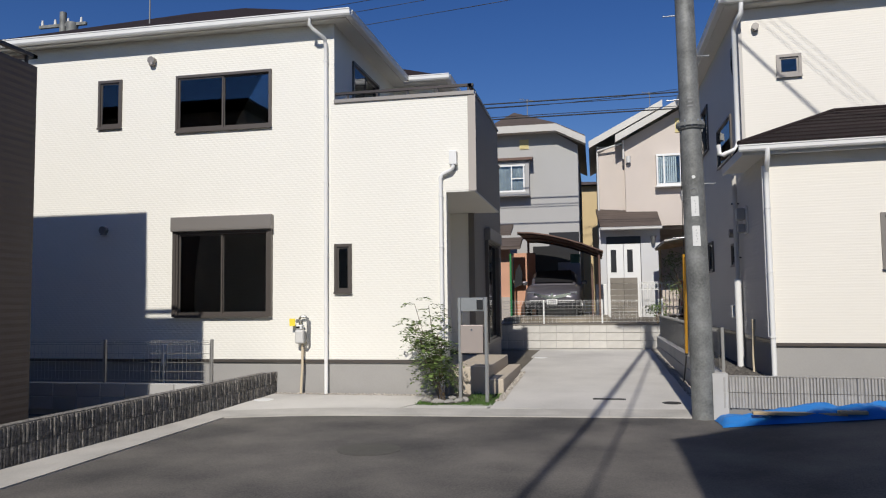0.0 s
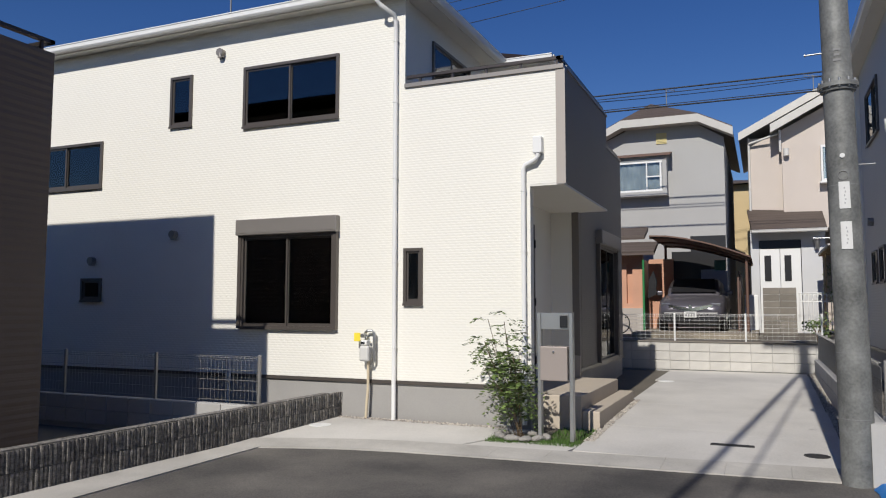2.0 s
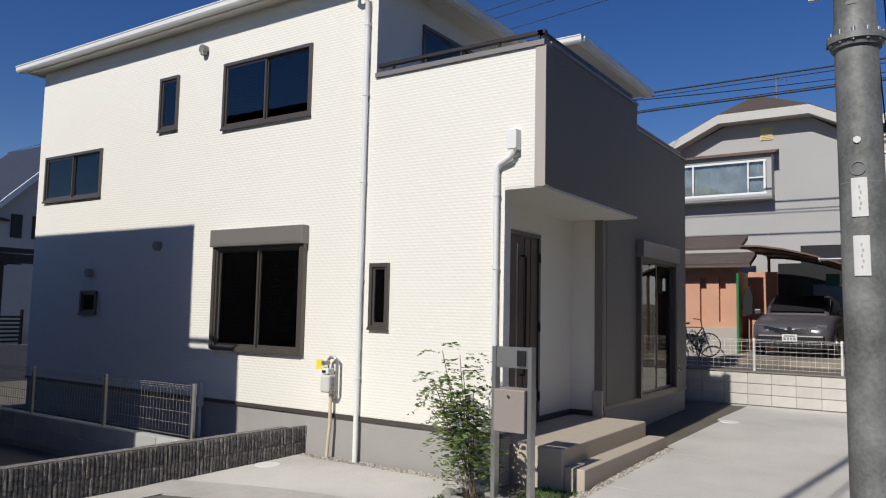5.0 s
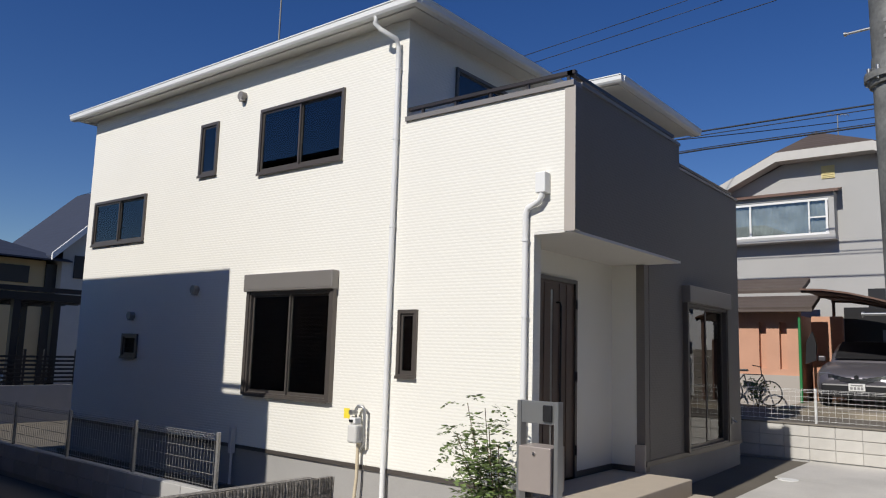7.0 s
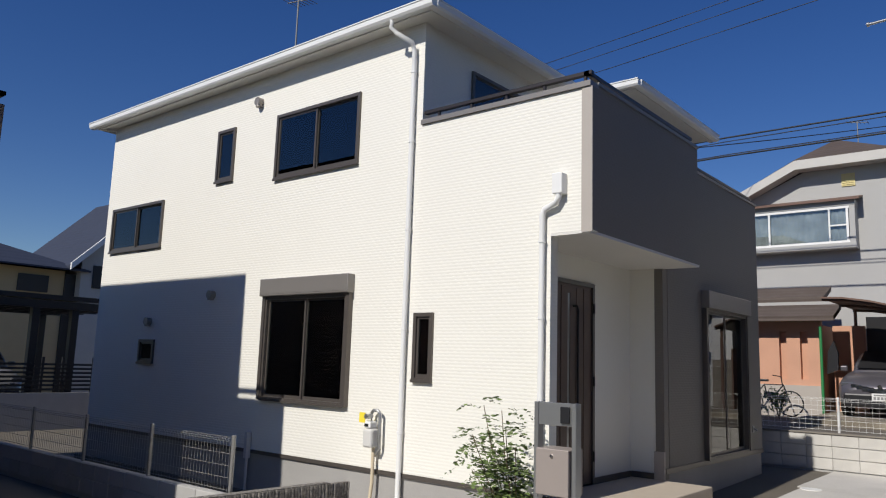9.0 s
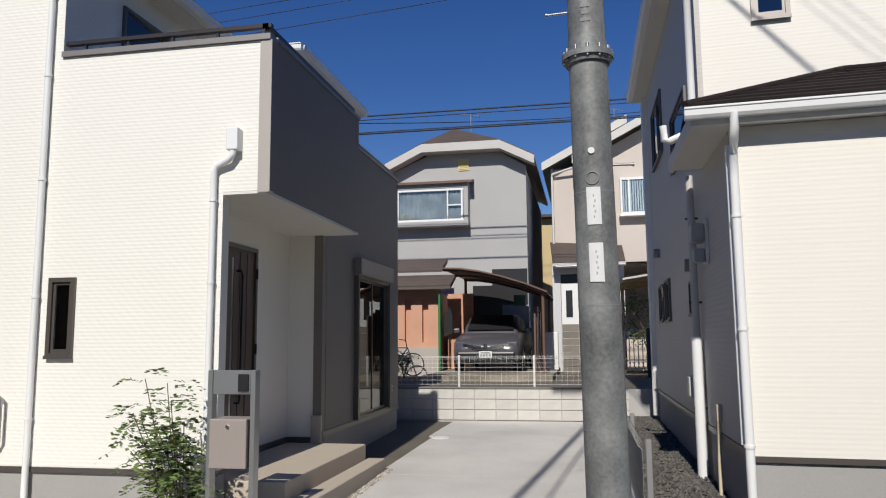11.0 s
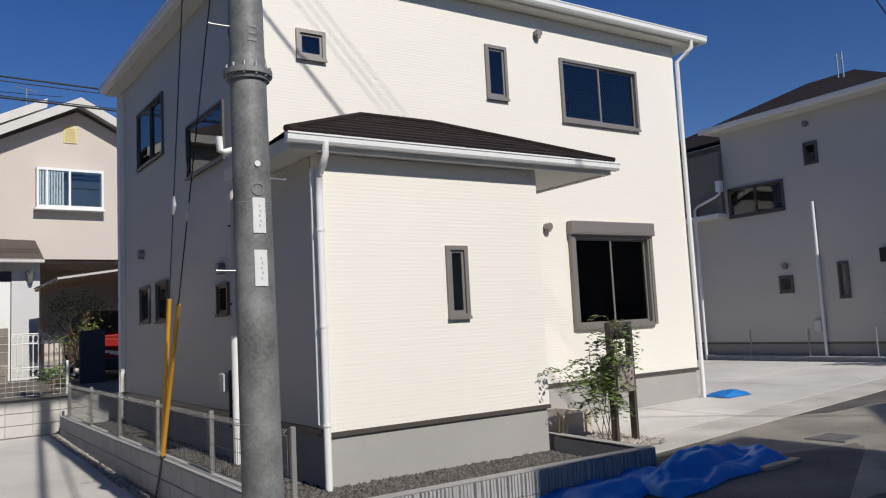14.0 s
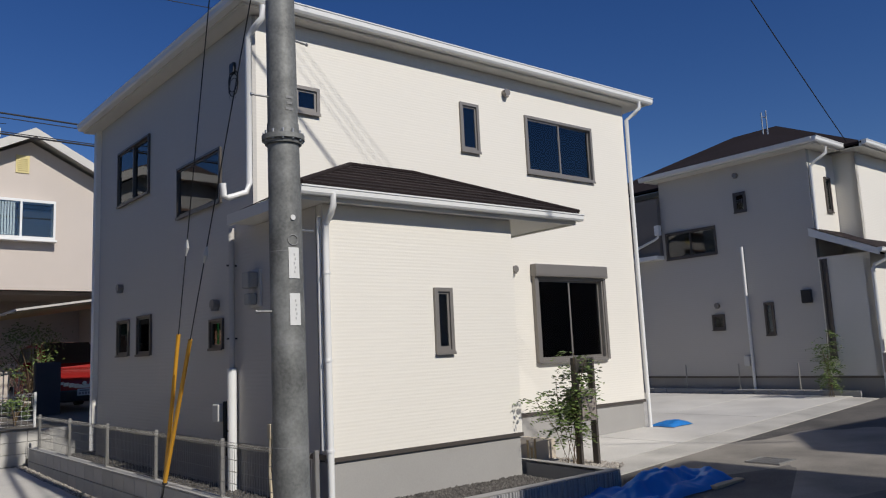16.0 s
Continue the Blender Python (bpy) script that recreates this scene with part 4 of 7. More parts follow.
def pebbles(name, pick, n, seed, mat, label, size=0.02, zf=None):
    rnd = random.Random(seed)
    verts, faces = [], []
    for _ in range(n):
        x, y = pick(rnd)
        z = zf(x, y)
        s = size * rnd.uniform(0.5, 1.4)
        a = rnd.uniform(0, 6.28)
        o = len(verts)
        for i in range(4):
            r = s * rnd.uniform(0.7, 1.2)
            verts.append((x + r * math.cos(a + i * 1.57), y + r * math.sin(a + i * 1.57), z + s * rnd.uniform(-0.1, 0.2)))
        verts.append((x + rnd.uniform(-0.3, 0.3) * s, y + rnd.uniform(-0.3, 0.3) * s, z + s * rnd.uniform(0.6, 1.0)))
        faces += [(o + i, o + (i + 1) % 4, o + 4) for i in range(4)]
    me = bpy.data.meshes.new(name)
    me.from_pydata(verts, [], faces)
    me.materials.append(mat)
    return tagged(new(name, me), label, "gravel", kind="stuff")


def in_b_lot(rnd):
    if rnd.random() < 0.6:
        x = rnd.uniform(1.8, 5.2)
        return x, rnd.uniform(10.12 - 0.07 * (x - 1.7), 11.42 - 0.087 * (x - 2.63))
    y = rnd.uniform(11.0, 19.5)
    return rnd.uniform(1.8, 2.6), y


pebbles("gravel_bed", in_b_lot, 14000, 4, STONE, "dark grey crushed gravel beside the second house", 0.024, lambda x, y: 0.51)
pebbles("gravel_strip", lambda r: (r.uniform(1.53, 1.66), r.uniform(10.6, 19.7)) if r.random() < 0.6 else ((r.uniform(-1.25, -1.14), r.uniform(11.2, 14.8)) if r.random() < 0.5 else (r.uniform(-5, -2.3), r.uniform(11.6, 11.73))), 3600, 6, PALE_STONE, "strip of pale gravel and mortar crumbs", 0.017, lambda x, y: drive(x, y) + 0.002)
pebbles("gravel_bed", lambda r: (r.uniform(5.3, 6.55), r.uniform(10.6, 11.95)), 2600, 9, PALE_STONE, "pale gravel round the second mail post", 0.02, lambda x, y: grade(x, y) + 0.036)
for k in range(9):
    a = 2.6 + k * 0.62
    bm = bm_new()
    bmesh.ops.create_icosphere(bm, subdivisions=2, radius=1.0)
    rnd = random.Random(40 + k)
    for v in bm.verts:
        v.co *= 1 + 0.25 * noise.noise(v.co * 1.3 + Vector((k * 3, 0, 0)))
    bm.transform(Matrix.LocRotScale((-1.98 + 0.28 * math.cos(a), 11.08 + 0.2 * math.sin(a), 0.22), Euler((0, 0, rnd.uniform(0, 3))), (rnd.uniform(0.07, 0.12), rnd.uniform(0.05, 0.08), rnd.uniform(0.03, 0.05))))
    solid("border_stone", bm, ROCK, "pale grey natural stone edging the planting bed", "stone", group="stones round the bed")


# ---- boundary walls, block by block ----
def block_mesh(name, w, h, t, mat, ribs=0, seed=0):
    """A block with its face at y = 0; ribs cuts the face into rough upright ribs."""
    rnd = random.Random(seed)
    bm = bm_new()
    if not ribs:
        rbox(bm, 0.004, w - 0.004, 0, t, 0.004, h - 0.004, 0.006, 1)
    else:
        box(bm, 0.003, w - 0.003, 0.014, t, 0.003, h - 0.003)
        step = (w - 0.006) / ribs
        for i in range(ribs):
            a = 0.003 + i * step
            d = rnd.uniform(-0.016, 0.004)
            f = [bm.verts.new(p) for p in ((a, 0.014, 0.003), (a + step * 0.22, d, 0.003), (a + step * 0.78, d + rnd.uniform(-0.004, 0.004), 0.003), (a + step, 0.014, 0.003),
                                           (a, 0.014, h - 0.003), (a + step * 0.22, d + rnd.uniform(-0.006, 0.006), h - 0.003), (a + step * 0.78, d, h - 0.003), (a + step, 0.014, h - 0.003))]
            for q in ((0, 1, 5, 4), (1, 2, 6, 5), (2, 3, 7, 6), (4, 5, 6, 7), (3, 2, 1, 0)):
                bm.faces.new([f[k] for k in q])
    return mesh_of(bm, name, mat)


def lay_blocks(wall, meshes, m, length, z, courses, w, h, stagger=0.0):
    k = 0
    for c in range(courses):
        u = -stagger * (c % 2) * w
        while u < length - 0.02:
            ob = new("block", meshes[k % len(meshes)])
            ob.parent = wall
            ob.matrix_basis = m @ Matrix.Translation((max(u, 0), 0, z + c * h))
            u += w
            k += 1


def core(name, m, length, t, z0, z1, mat, label):
    bm = bm_new()
    box(bm, 0, length, 0.02, t, z0, z1)
    return solid(name, bm, mat, label, "block wall", "structure", m=m)


# retaining wall: faces the road (+x)
mR = facing(-5.64, -3.0, 87.15)
ribbed = [block_mesh("ribbed_block", 0.398, 0.19, 0.06, SPLIT, 9, s) for s in range(4)]
w = core("wall_retaining", mR, 14.48, 0.12, 0.0, 0.53, JOINT, "low dark retaining wall of ribbed blocks")
lay_blocks(w, ribbed, mR, 14.48, 0.16, 2, 0.4, 0.192)
bm = bm_new()
box(bm, 0, 14.48, 0.01, 0.13, 0.542, 0.55)
solid("trim_retaining", bm, SPLIT, "grey mortar top of the retaining wall", "coping", "structure", m=mR)
# wall and mesh fence between the west lots
mW = facing(-13.0, 10.2)
w = core("wall_west", mW, 7.82, 0.12, 0.0, 0.5, BLOCK, "low concrete block wall under the mesh fence")
plain = [block_mesh("plain_block", 0.4, 0.2, 0.06, BLOCK, 0, 1)]
lay_blocks(w, plain, mW, 7.5, 0.1, 2, 0.4, 0.2)
# north wall, three courses
mN = facing(-2.9, 19.76)
w = core("wall_north", facing(-13.0, 19.76), 29.0, 0.14, 0.0, 0.99, BLOCK, "low wall of pale concrete blocks behind the driveway")
lay_blocks(w, [block_mesh("pale_block", 0.42, 0.2, 0.05, PALE_BLOCK, 0, 2)], mN, 4.75, 0.39, 3, 0.42, 0.202)
bm = bm_new()
box(bm, -13.0, 1.9, 19.74, 19.92, 0.999, 1.025)
solid("trim_north", bm, OLD_BLOCK, "dark weathered top of the block wall", "coping", "structure")
# fence wall beside the drive: faces -x
mF = facing(1.66, 19.4, -90)
w = core("wall_fence_base", mF, 9.2, 0.13, 0.0, 0.70, BLOCK, "low concrete block wall under the fence")
lay_blocks(w, plain, mF, 9.2, 0.3, 2, 0.4, 0.2)
bm = bm_new()
box(bm, 0, 9.2, -0.004, 0.13, 0.702, 0.715)
solid("trim_fence_base", bm, BLOCK, "pale mortar top of the fence wall", "coping", "structure", m=mF)
# planter wall before the second house, pale then dark in shade
mPl = pose(1.68, 10.08, 0, 0, 0, -4.0)
light_blocks = [block_mesh("ribbed_pale_block", 0.398, 0.19, 0.06, SPLIT_LIGHT, 11, 10 + s) for s in range(3)]
w = core("wall_planter", mPl, 3.64, 0.12, 0.0, 0.66, JOINT, "low planter wall of pale ribbed blocks")
lay_blocks(w, light_blocks, mPl, 3.6, 0.30, 2, 0.4, 0.192)
mPr = mPl @ pose(3.64, 0.0, 0, 0, 0, 90)
w = core("wall_planter_return", mPr, 1.36, 0.12, 0.0, 0.66, JOINT, "short return of the ribbed planter wall")
lay_blocks(w, light_blocks, mPr, 1.36, 0.30, 2, 0.4, 0.192)
bm = bm_new()
box(bm, 0.0, 3.63, 0.004, 0.118, 0.684, 0.69)
box(bm, 3.522, 3.63, 0.118, 1.35, 0.684, 0.69)
solid("trim_planter", bm, SPLIT_LIGHT, "smooth top of the planter wall", "coping", "structure", m=mPl)
bm = bm_new()
box(bm, 1.6, 1.78, 10.07, 10.25, 0.1, 0.72)
solid("wall_pier", bm, BLOCK, "small concrete pier at the end of the fence wall", "pier", "structure")
# the raised ground of the lots
sheet("ground_east_bed", (1.7, 5.25), (10.1, 12.9), lambda x, y: 0.5, EARTH, "bare ground inside the planter wall", "ground")
sheet("ground_east_lot", (1.7, 9.4), (12.9, 19.8), lambda x, y: 0.5, EARTH, "bare ground under the second house", "ground")
sheet("ground_north", (-60, -13, 1.9, 60), (19.9, 30, 60), lambda x, y: 0.97, EARTH, "bare ground of the lots behind", "ground")
for k, (xa, xb) in enumerate(((5.42, 8.4), (8.42, 11.6), (11.62, 15.5))):
    for ya, yb in ((0, 13.2), (13.22, 16.6), (16.62, 20.0)):
        pts = [(xa, ya or front(xa)), (xb, ya or front(xb)), (xb, yb), (xa, yb)]
        if xb < 9 and yb > 13.3:
            continue
        bm = bm_new()
        hi = [bm.verts.new((x, y, grade(x, y) + 0.035)) for x, y in pts]
        lo = [bm.verts.new((x, y, grade(x, y) - 0.2)) for x, y in pts]
        bm.faces.new(hi)
        for i in range(4):
            bm.faces.new((lo[i], lo[(i + 1) % 4], hi[(i + 1) % 4], hi[i]))
        solid("pavement_east_slab", bm, CONCRETE, "pale concrete forecourt slab of the second house", "slab", "structure")


# ---- mesh fences ----
def mesh_fence(name, m, length, z0, z1, spacing, posts, label, wire=0.0022, gap=0.05, metal=None, rows=5, bend=0.03):
    metal = metal or FENCE_METAL
    t = thing(name, tuple(m @ Vector((length / 2, 0, z0))), label, "fence")
    n = max(1, round(length / spacing))
    step = length / n
    for i in range(n + 1):
        if i in posts:
            bm = bm_new()
            rbox(bm, i * step - 0.02, i * step + 0.02, 0.02, 0.06, z0, z1 + 0.02, 0.005, 1)
            part("post", bm, metal, t, m=m)
    for i in range(n):
        bm = bm_new()
        a, b = i * step + 0.01, (i + 1) * step - 0.01
        k = int((b - a) / gap)
        for j in range(k + 1):
            u = a + (b - a) * j / k
            rod(bm, (u, 0, z0 + 0.03), (u, 0, z1 - 0.05), wire, n=4, caps=False)
            rod(bm, (u, 0, z1 - 0.05), (u, -bend, z1 - 0.02), wire, n=4, caps=False)
            rod(bm, (u, -bend, z1 - 0.02), (u, 0, z1), wire, n=4, caps=False)
        for r in range(rows):
            z = z0 + 0.05 + (z1 - z0 - 0.1) * r / (rows - 1)
            rod(bm, (a, 0.003, z), (b, 0.003, z), wire * 1.4, n=4)
        rod(bm, (a, -bend, z1 - 0.02), (b, -bend, z1 - 0.02), wire * 1.3, n=4)
        rod(bm, (a, 0, z1), (b, 0, z1), wire * 1.3, n=4)
        tagged(part("mesh_panel", bm, metal, t, m=m), kind="stuff")
    return t


mesh_fence("mesh_fence", facing(1.72, 19.1, -90), 8.85, 0.715, 1.26, 1.77, range(6), "bronze-grey welded mesh fence on a low block wall")
mesh_fence("mesh_fence", facing(-12.2, 10.24), 6.95, 0.5, 1.12, 1.74, range(5), "grey welded mesh fence on a low block wall", gap=0.06)
mesh_fence("mesh_fence", facing(-2.6, 19.83), 4.45, 1.025, 1.62, 1.48, range(4), "pale welded mesh fence above the block wall", wire=0.0019, gap=0.1, metal=WHITE_METAL, rows=7, bend=0.0)

# ---- utility pole, guys and cables ----
def lean(z):
    return Vector((1.505 - 0.014 * (z - 0.2), 10.19 - 0.008 * (z - 0.2), z))


pole = thing("utility_pole", tuple(lean(0.18)), "grey steel utility pole with two white plates", "utility pole")
bm = bm_new()
rod(bm, lean(0.1), lean(3.84), 0.148, 0.13, 32)
part("lower_shaft", bm, POLE_STEEL, pole)
for z in (0.75, 1.35, 2.15, 2.9):
    bm = bm_new()
    rod(bm, lean(z), lean(z + 0.006), 0.1498 - 0.0047 * z, n=32)
    part("seam", bm, INK, pole)
bm = bm_new()
rod(bm, lean(3.93), lean(11.2), 0.126, 0.09, 32)
part("upper_shaft", bm, POLE_STEEL, pole)
for za, zb, ra, rb in ((3.80, 3.834, 0.15, 0.16), (3.875, 3.98, 0.136, 0.13)):
    bm = bm_new()
    rod(bm, lean(za), lean(zb), ra, rb, 32)
    part("collar", bm, POLE_STEEL, pole)
bm = bm_new()
rod(bm, lean(3.834), lean(3.875), 0.176, 0.176, 32)
fl = part("flange", bm, POLE_STEEL, pole, "bolted flange ring")
for k in range(12):
    a = k * math.pi / 6
    p = lean(3.89) + Vector((0.158 * math.cos(a), 0.158 * math.sin(a), 0))
    bm = bm_new()
    rod(bm, p - Vector((0, 0, 0.07)), p + Vector((0, 0, 0.015)), 0.012, n=6)
    part("bolt", bm, SILVER, fl)
for k, (z, dx, dy) in enumerate(((2.42, -1, 0.1), (3.1, 1, 0.1), (4.2, -1, 0.1), (4.75, 1, 0.1), (5.3, -1, 0))):
    bm = bm_new()
    d = Vector((dx, dy, 0)).normalized()
    rod(bm, lean(z) + d * 0.12, lean(z) + d * 0.27, 0.009, n=8)
    rod(bm, lean(z) + d * 0.262, lean(z) + d * 0.275, 0.015, n=8)
    part("step_bolt", bm, SILVER, pole, "step bolt")


def on_pole(name, z0, z1, a0, half, mat, label="", off=0.004):
    """A bent plate on the lower shaft, centred on the angle a0."""
    bm = bm_new()
    cols = []
    for i in range(7):
        a = a0 + (i - 3) / 3 * half
        cols.append([bm.verts.new(lean(z) + Vector(((0.149 - 0.0048 * z + off) * math.sin(a), -(0.149 - 0.0048 * z + off) * math.cos(a), 0))) for z in (z0, z1)])
    for a, b in zip(cols, cols[1:]):
        bm.faces.new((a[0], b[0], b[1], a[1]))
    return part(name, bm, mat, pole, label)


for z0, z1 in ((2.3, 2.555), (2.675, 2.925)):
    pl = on_pole("number_plate", z0 + 0.0, z1, -0.05, 0.33, PLATE, "white plate with faint marks", 0.006)
    for k in range(5):
        zz = z1 - 0.05 - k * 0.035
        on_pole("mark", zz - 0.018, zz, -0.05 + 0.05 * (k % 2), 0.035, MARK, off=0.0085)
c = lean(3.17)
bm = bm_new()
rod(bm, c + Vector((-0.008, -0.132, 0)), c + Vector((-0.008, -0.142, 0)), 0.022, n=18)
part("disc", bm, PLATE, pole, "small pale disc")
c = lean(2.985)
bm = bm_new()
tube(bm, [c + Vector((0.042 * math.cos(a * 0.3307) - 0.01, -math.sqrt(0.1372 ** 2 - (0.042 * math.cos(a * 0.3307) - 0.01) ** 2), 0.042 * math.sin(a * 0.3307))) for a in range(20)], 0.004, 5)
part("ring_mark", bm, INK, pole, "dark painted ring")
for k, (z, half) in enumerate(((4.17, 0.3), (4.12, 0.22), (4.07, 0.34))):
    on_pole("stencil_mark", z, z + 0.022, -0.05, half * 0.8, INK, off=-0.0005)
for k in range(2):
    z = 8.75 + k * 0.55
    bm = bm_new()
    c = lean(z)
    box(bm, c.x - 0.78, c.x + 0.62, c.y - 0.16, c.y - 0.08, z, z + 0.09)
    part("crossarm", bm, POLE_STEEL, pole)
    for x in (-0.7, -0.35, 0.3, 0.55):
        bm = bm_new()
        rod(bm, (c.x + x, c.y - 0.12, z + 0.09), (c.x + x, c.y - 0.12, z + 0.22), 0.04, 0.025, 10)
        part("insulator", bm, PLASTIC, pole)
bm = bm_new()
rod(bm, lean(9.6) + Vector((0.0, 0.32, 0)), lean(10.4) + Vector((0.0, 0.32, 0)), 0.2, n=20)
part("transformer", bm, POLE_STEEL, pole, "grey drum transformer")


def cable(name, a, b, sag, r, label, n=14, mat=None):
    a, b = Vector(a), Vector(b)
    pts = [a.lerp(b, i / n) - Vector((0, 0, 4 * sag * (i / n) * (1 - i / n))) for i in range(n + 1)]
    bm = bm_new()
    tube(bm, pts, r, 6)
    return solid(name, bm, mat or WIRE, label, "cable")


cable("power_cable", lean(8.7), (-2.2, -16.0, 8.4), 0.7, 0.045, "thick black bundled overhead cable")
cable("power_cable", lean(8.4) + Vector((0.15, 0, 0)), (-1.5, -16.0, 8.0), 0.8, 0.02, "long black overhead cable")
cable("power_cable", lean(9.6), (13.0, -6.6, 9.4), 0.3, 0.022, "long black overhead cable")
for k in range(3):
    cable("power_cable", lean(10.2 + k * 0.18), (14.0, -7.6, 10.2 + k * 0.18), 0.3, 0.005, "thin black overhead wire")
ANCHOR = Vector((1.66, 13.25, 0.74))
for k, top in enumerate((lean(11.1), lean(6.4))):
    p = ANCHOR.lerp(top, (2.35 - 0.07 * k - ANCHOR.z) / (top.z - ANCHOR.z))
    guy = thing("guy_wire", tuple(ANCHOR), "steel guy wire with a yellow plastic guard", "guy wire")
    bm = bm_new()
    rod(bm, ANCHOR, p, 0.024, 0.022, 12)
    part("guard", bm, YELLOW, guy, "yellow plastic guard tube")
    d = (p - ANCHOR).normalized()
    bm = bm_new()
    rod(bm, p, top, 0.006, n=6)
    part("wire", bm, WIRE, guy)
    q = p + d * 0.95
    bm = bm_new()
    rod(bm, q - d * 0.09, q, 0.008, 0.03, 10)
    rod(bm, q, q + d * 0.09, 0.03, 0.008, 10)
    part("insulator", bm, PLASTIC, guy, "grey strain insulator")
bm = bm_new()
rod(bm, (1.62, 13.45, 0.2), ANCHOR, 0.012, n=8)
bmesh.ops.create_icosphere(bm, subdivisions=2, radius=0.03, matrix=Matrix.Translation(ANCHOR))
solid("guy_anchor", bm, IRON, "dark iron anchor rod for the guy wires", "anchor rod")

# ---- covers in the paving ----
def flat_cover(name, x, y, w, d, mat, label, round_=False, lift=0.006):
    bm = bm_new()
    z = drive(x, y)
    if round_:
        rod(bm, (x, y, z - 0.03), (x, y, z + lift), w / 2, n=32)
    else:
        rbox(bm, x - w / 2, x + w / 2, y - d / 2, y + d / 2, z - 0.03, z + lift, 0.003, 1)
        for i in range(int(w / 0.04) - 1):
            u = x - w / 2 + 0.03 + i * 0.04
            box(bm, u, u + 0.02, y - d / 2 + 0.012, y + d / 2 - 0.012, z + lift - 0.001, z + lift + 0.004)
    return solid(name, bm, mat, label, "cover")


flat_cover("drain_grating", 0.37, 11.55, 0.47, 0.13, IRON, "narrow dark steel drain grating in the driveway")
flat_cover("manhole_cover", 1.22, 11.28, 0.26, 0.26, IRON, "round dark iron cover in the driveway", True)
flat_cover("manhole_cover", -4.78, 11.0, 0.3, 0.3, WHITE_PAINT, "round pale plastic cover in the slab", True)
flat_cover("manhole_cover", -1.05, 17.55, 0.3, 0.3, WHITE_PAINT, "round pale plastic cover in the driveway", True)
bm = bm_new()
rod(bm, (-2.1, 7.75, 0.1), (-2.1, 7.75, 0.154), 0.33, n=40)
solid("manhole_cover", bm, material("dusty_iron", (0.085, 0.08, 0.068), 0.85, vary=0.2, scale=10, bump=0.5), "round iron manhole cover in the road", "cover")
grate = thing("drain_grating", (7.69, 9.32, 0.4), "square steel drain grating set in the road", "cover")
gz = grade(7.69, 0.0) + 0.014
for k in range(9):
    bm = bm_new()
    box(bm, 7.49 + k * 0.046, 7.515 + k * 0.046, 9.13, 9.51, gz - 0.05, gz)
    part("bar", bm, FENCE_METAL, grate)
bm = bm_new()
for a, b, c, d in ((-0.22, 0.22, -0.22, -0.19), (-0.22, 0.22, 0.19, 0.22), (-0.22, -0.2, -0.19, 0.19), (0.2, 0.22, -0.19, 0.19)):
    box(bm, 7.69 + a, 7.69 + b, 9.32 + c, 9.32 + d, gz - 0.05, gz + 0.004)
part("rim", bm, FENCE_METAL, grate)

# pale dusty patch of concrete over the road before the second drive
DUST = material("dusty_apron", (0.27, 0.245, 0.21), 0.92, vary=0.25, scale=1.1, fine=60, bump=0.3, contrast=2.6)
bm = bm_new()
edge = []
for k in range(48):
    a = 2 * math.pi * k / 48
    r = 1.0 + 0.16 * noise.noise(Vector((3 * math.cos(a), 3 * math.sin(a), 5.0)))
    x, y = 7.9 + 3.1 * r * math.cos(a), 9.0 + 1.5 * r * math.sin(a)
    y = min(y, road_edge(x) - 0.003)
    edge.append(bm.verts.new((x, y, grade(x, y) + 0.004)))
hub = bm.verts.new((7.9, 9.0, grade(7.9, 9.0) + 0.004))
for k in range(48):
    bm.faces.new((hub, edge[k], edge[(k + 1) % 48]))
solid("pavement_apron", bm, DUST, "pale dusty concrete patch on the road", "patch", "structure")


# ---- tarpaulins and planks ----
def tarpaulin(name, x0, x1, y0, y1, zf, h, seed, label, nx=70, ny=16, lump=1.0):
    bm = bm_new()
    rows = []
    for j in range(ny + 1):
        row = []
        for i in range(nx + 1):
            u, v = i / nx, j / ny
            x, y = x0 + (x1 - x0) * u, y0 + (y1 - y0) * v
            p = Vector((x * 2.3, y * 4.2, seed))
            body = math.sin(math.pi * min(max(v, 0.0), 1.0)) ** 0.6 * (math.sin(math.pi * u) ** 0.25 if 0 < u < 1 else 0)
            big = 0.55 + lump * 0.45 * noise.noise(Vector((x * 1.1, y * 1.5, seed + 3)))
            fold = 0.75 * (0.5 - abs(noise.noise(p * 0.8))) + 0.3 * abs(noise.noise(p * 1.9)) + 0.05 * noise.noise(p * 5)
            y += 0.10 * noise.noise(Vector((x * 1.6, v, seed + 9)))
            x += 0.05 * noise.noise(Vector((x * 2, v * 3, seed + 5)))
            row.append(bm.verts.new((x, y, zf(x, y) + 0.008 + h * body * (big * 0.6 + fold))))
        rows.append(row)
    for a, b in zip(rows, rows[1:]):
        for i in range(nx):
            f = bm.faces.new((a[i], a[i + 1], b[i + 1], b[i]))
            f.smooth = True
    return solid(name, bm, TARP, label, "tarpaulin")


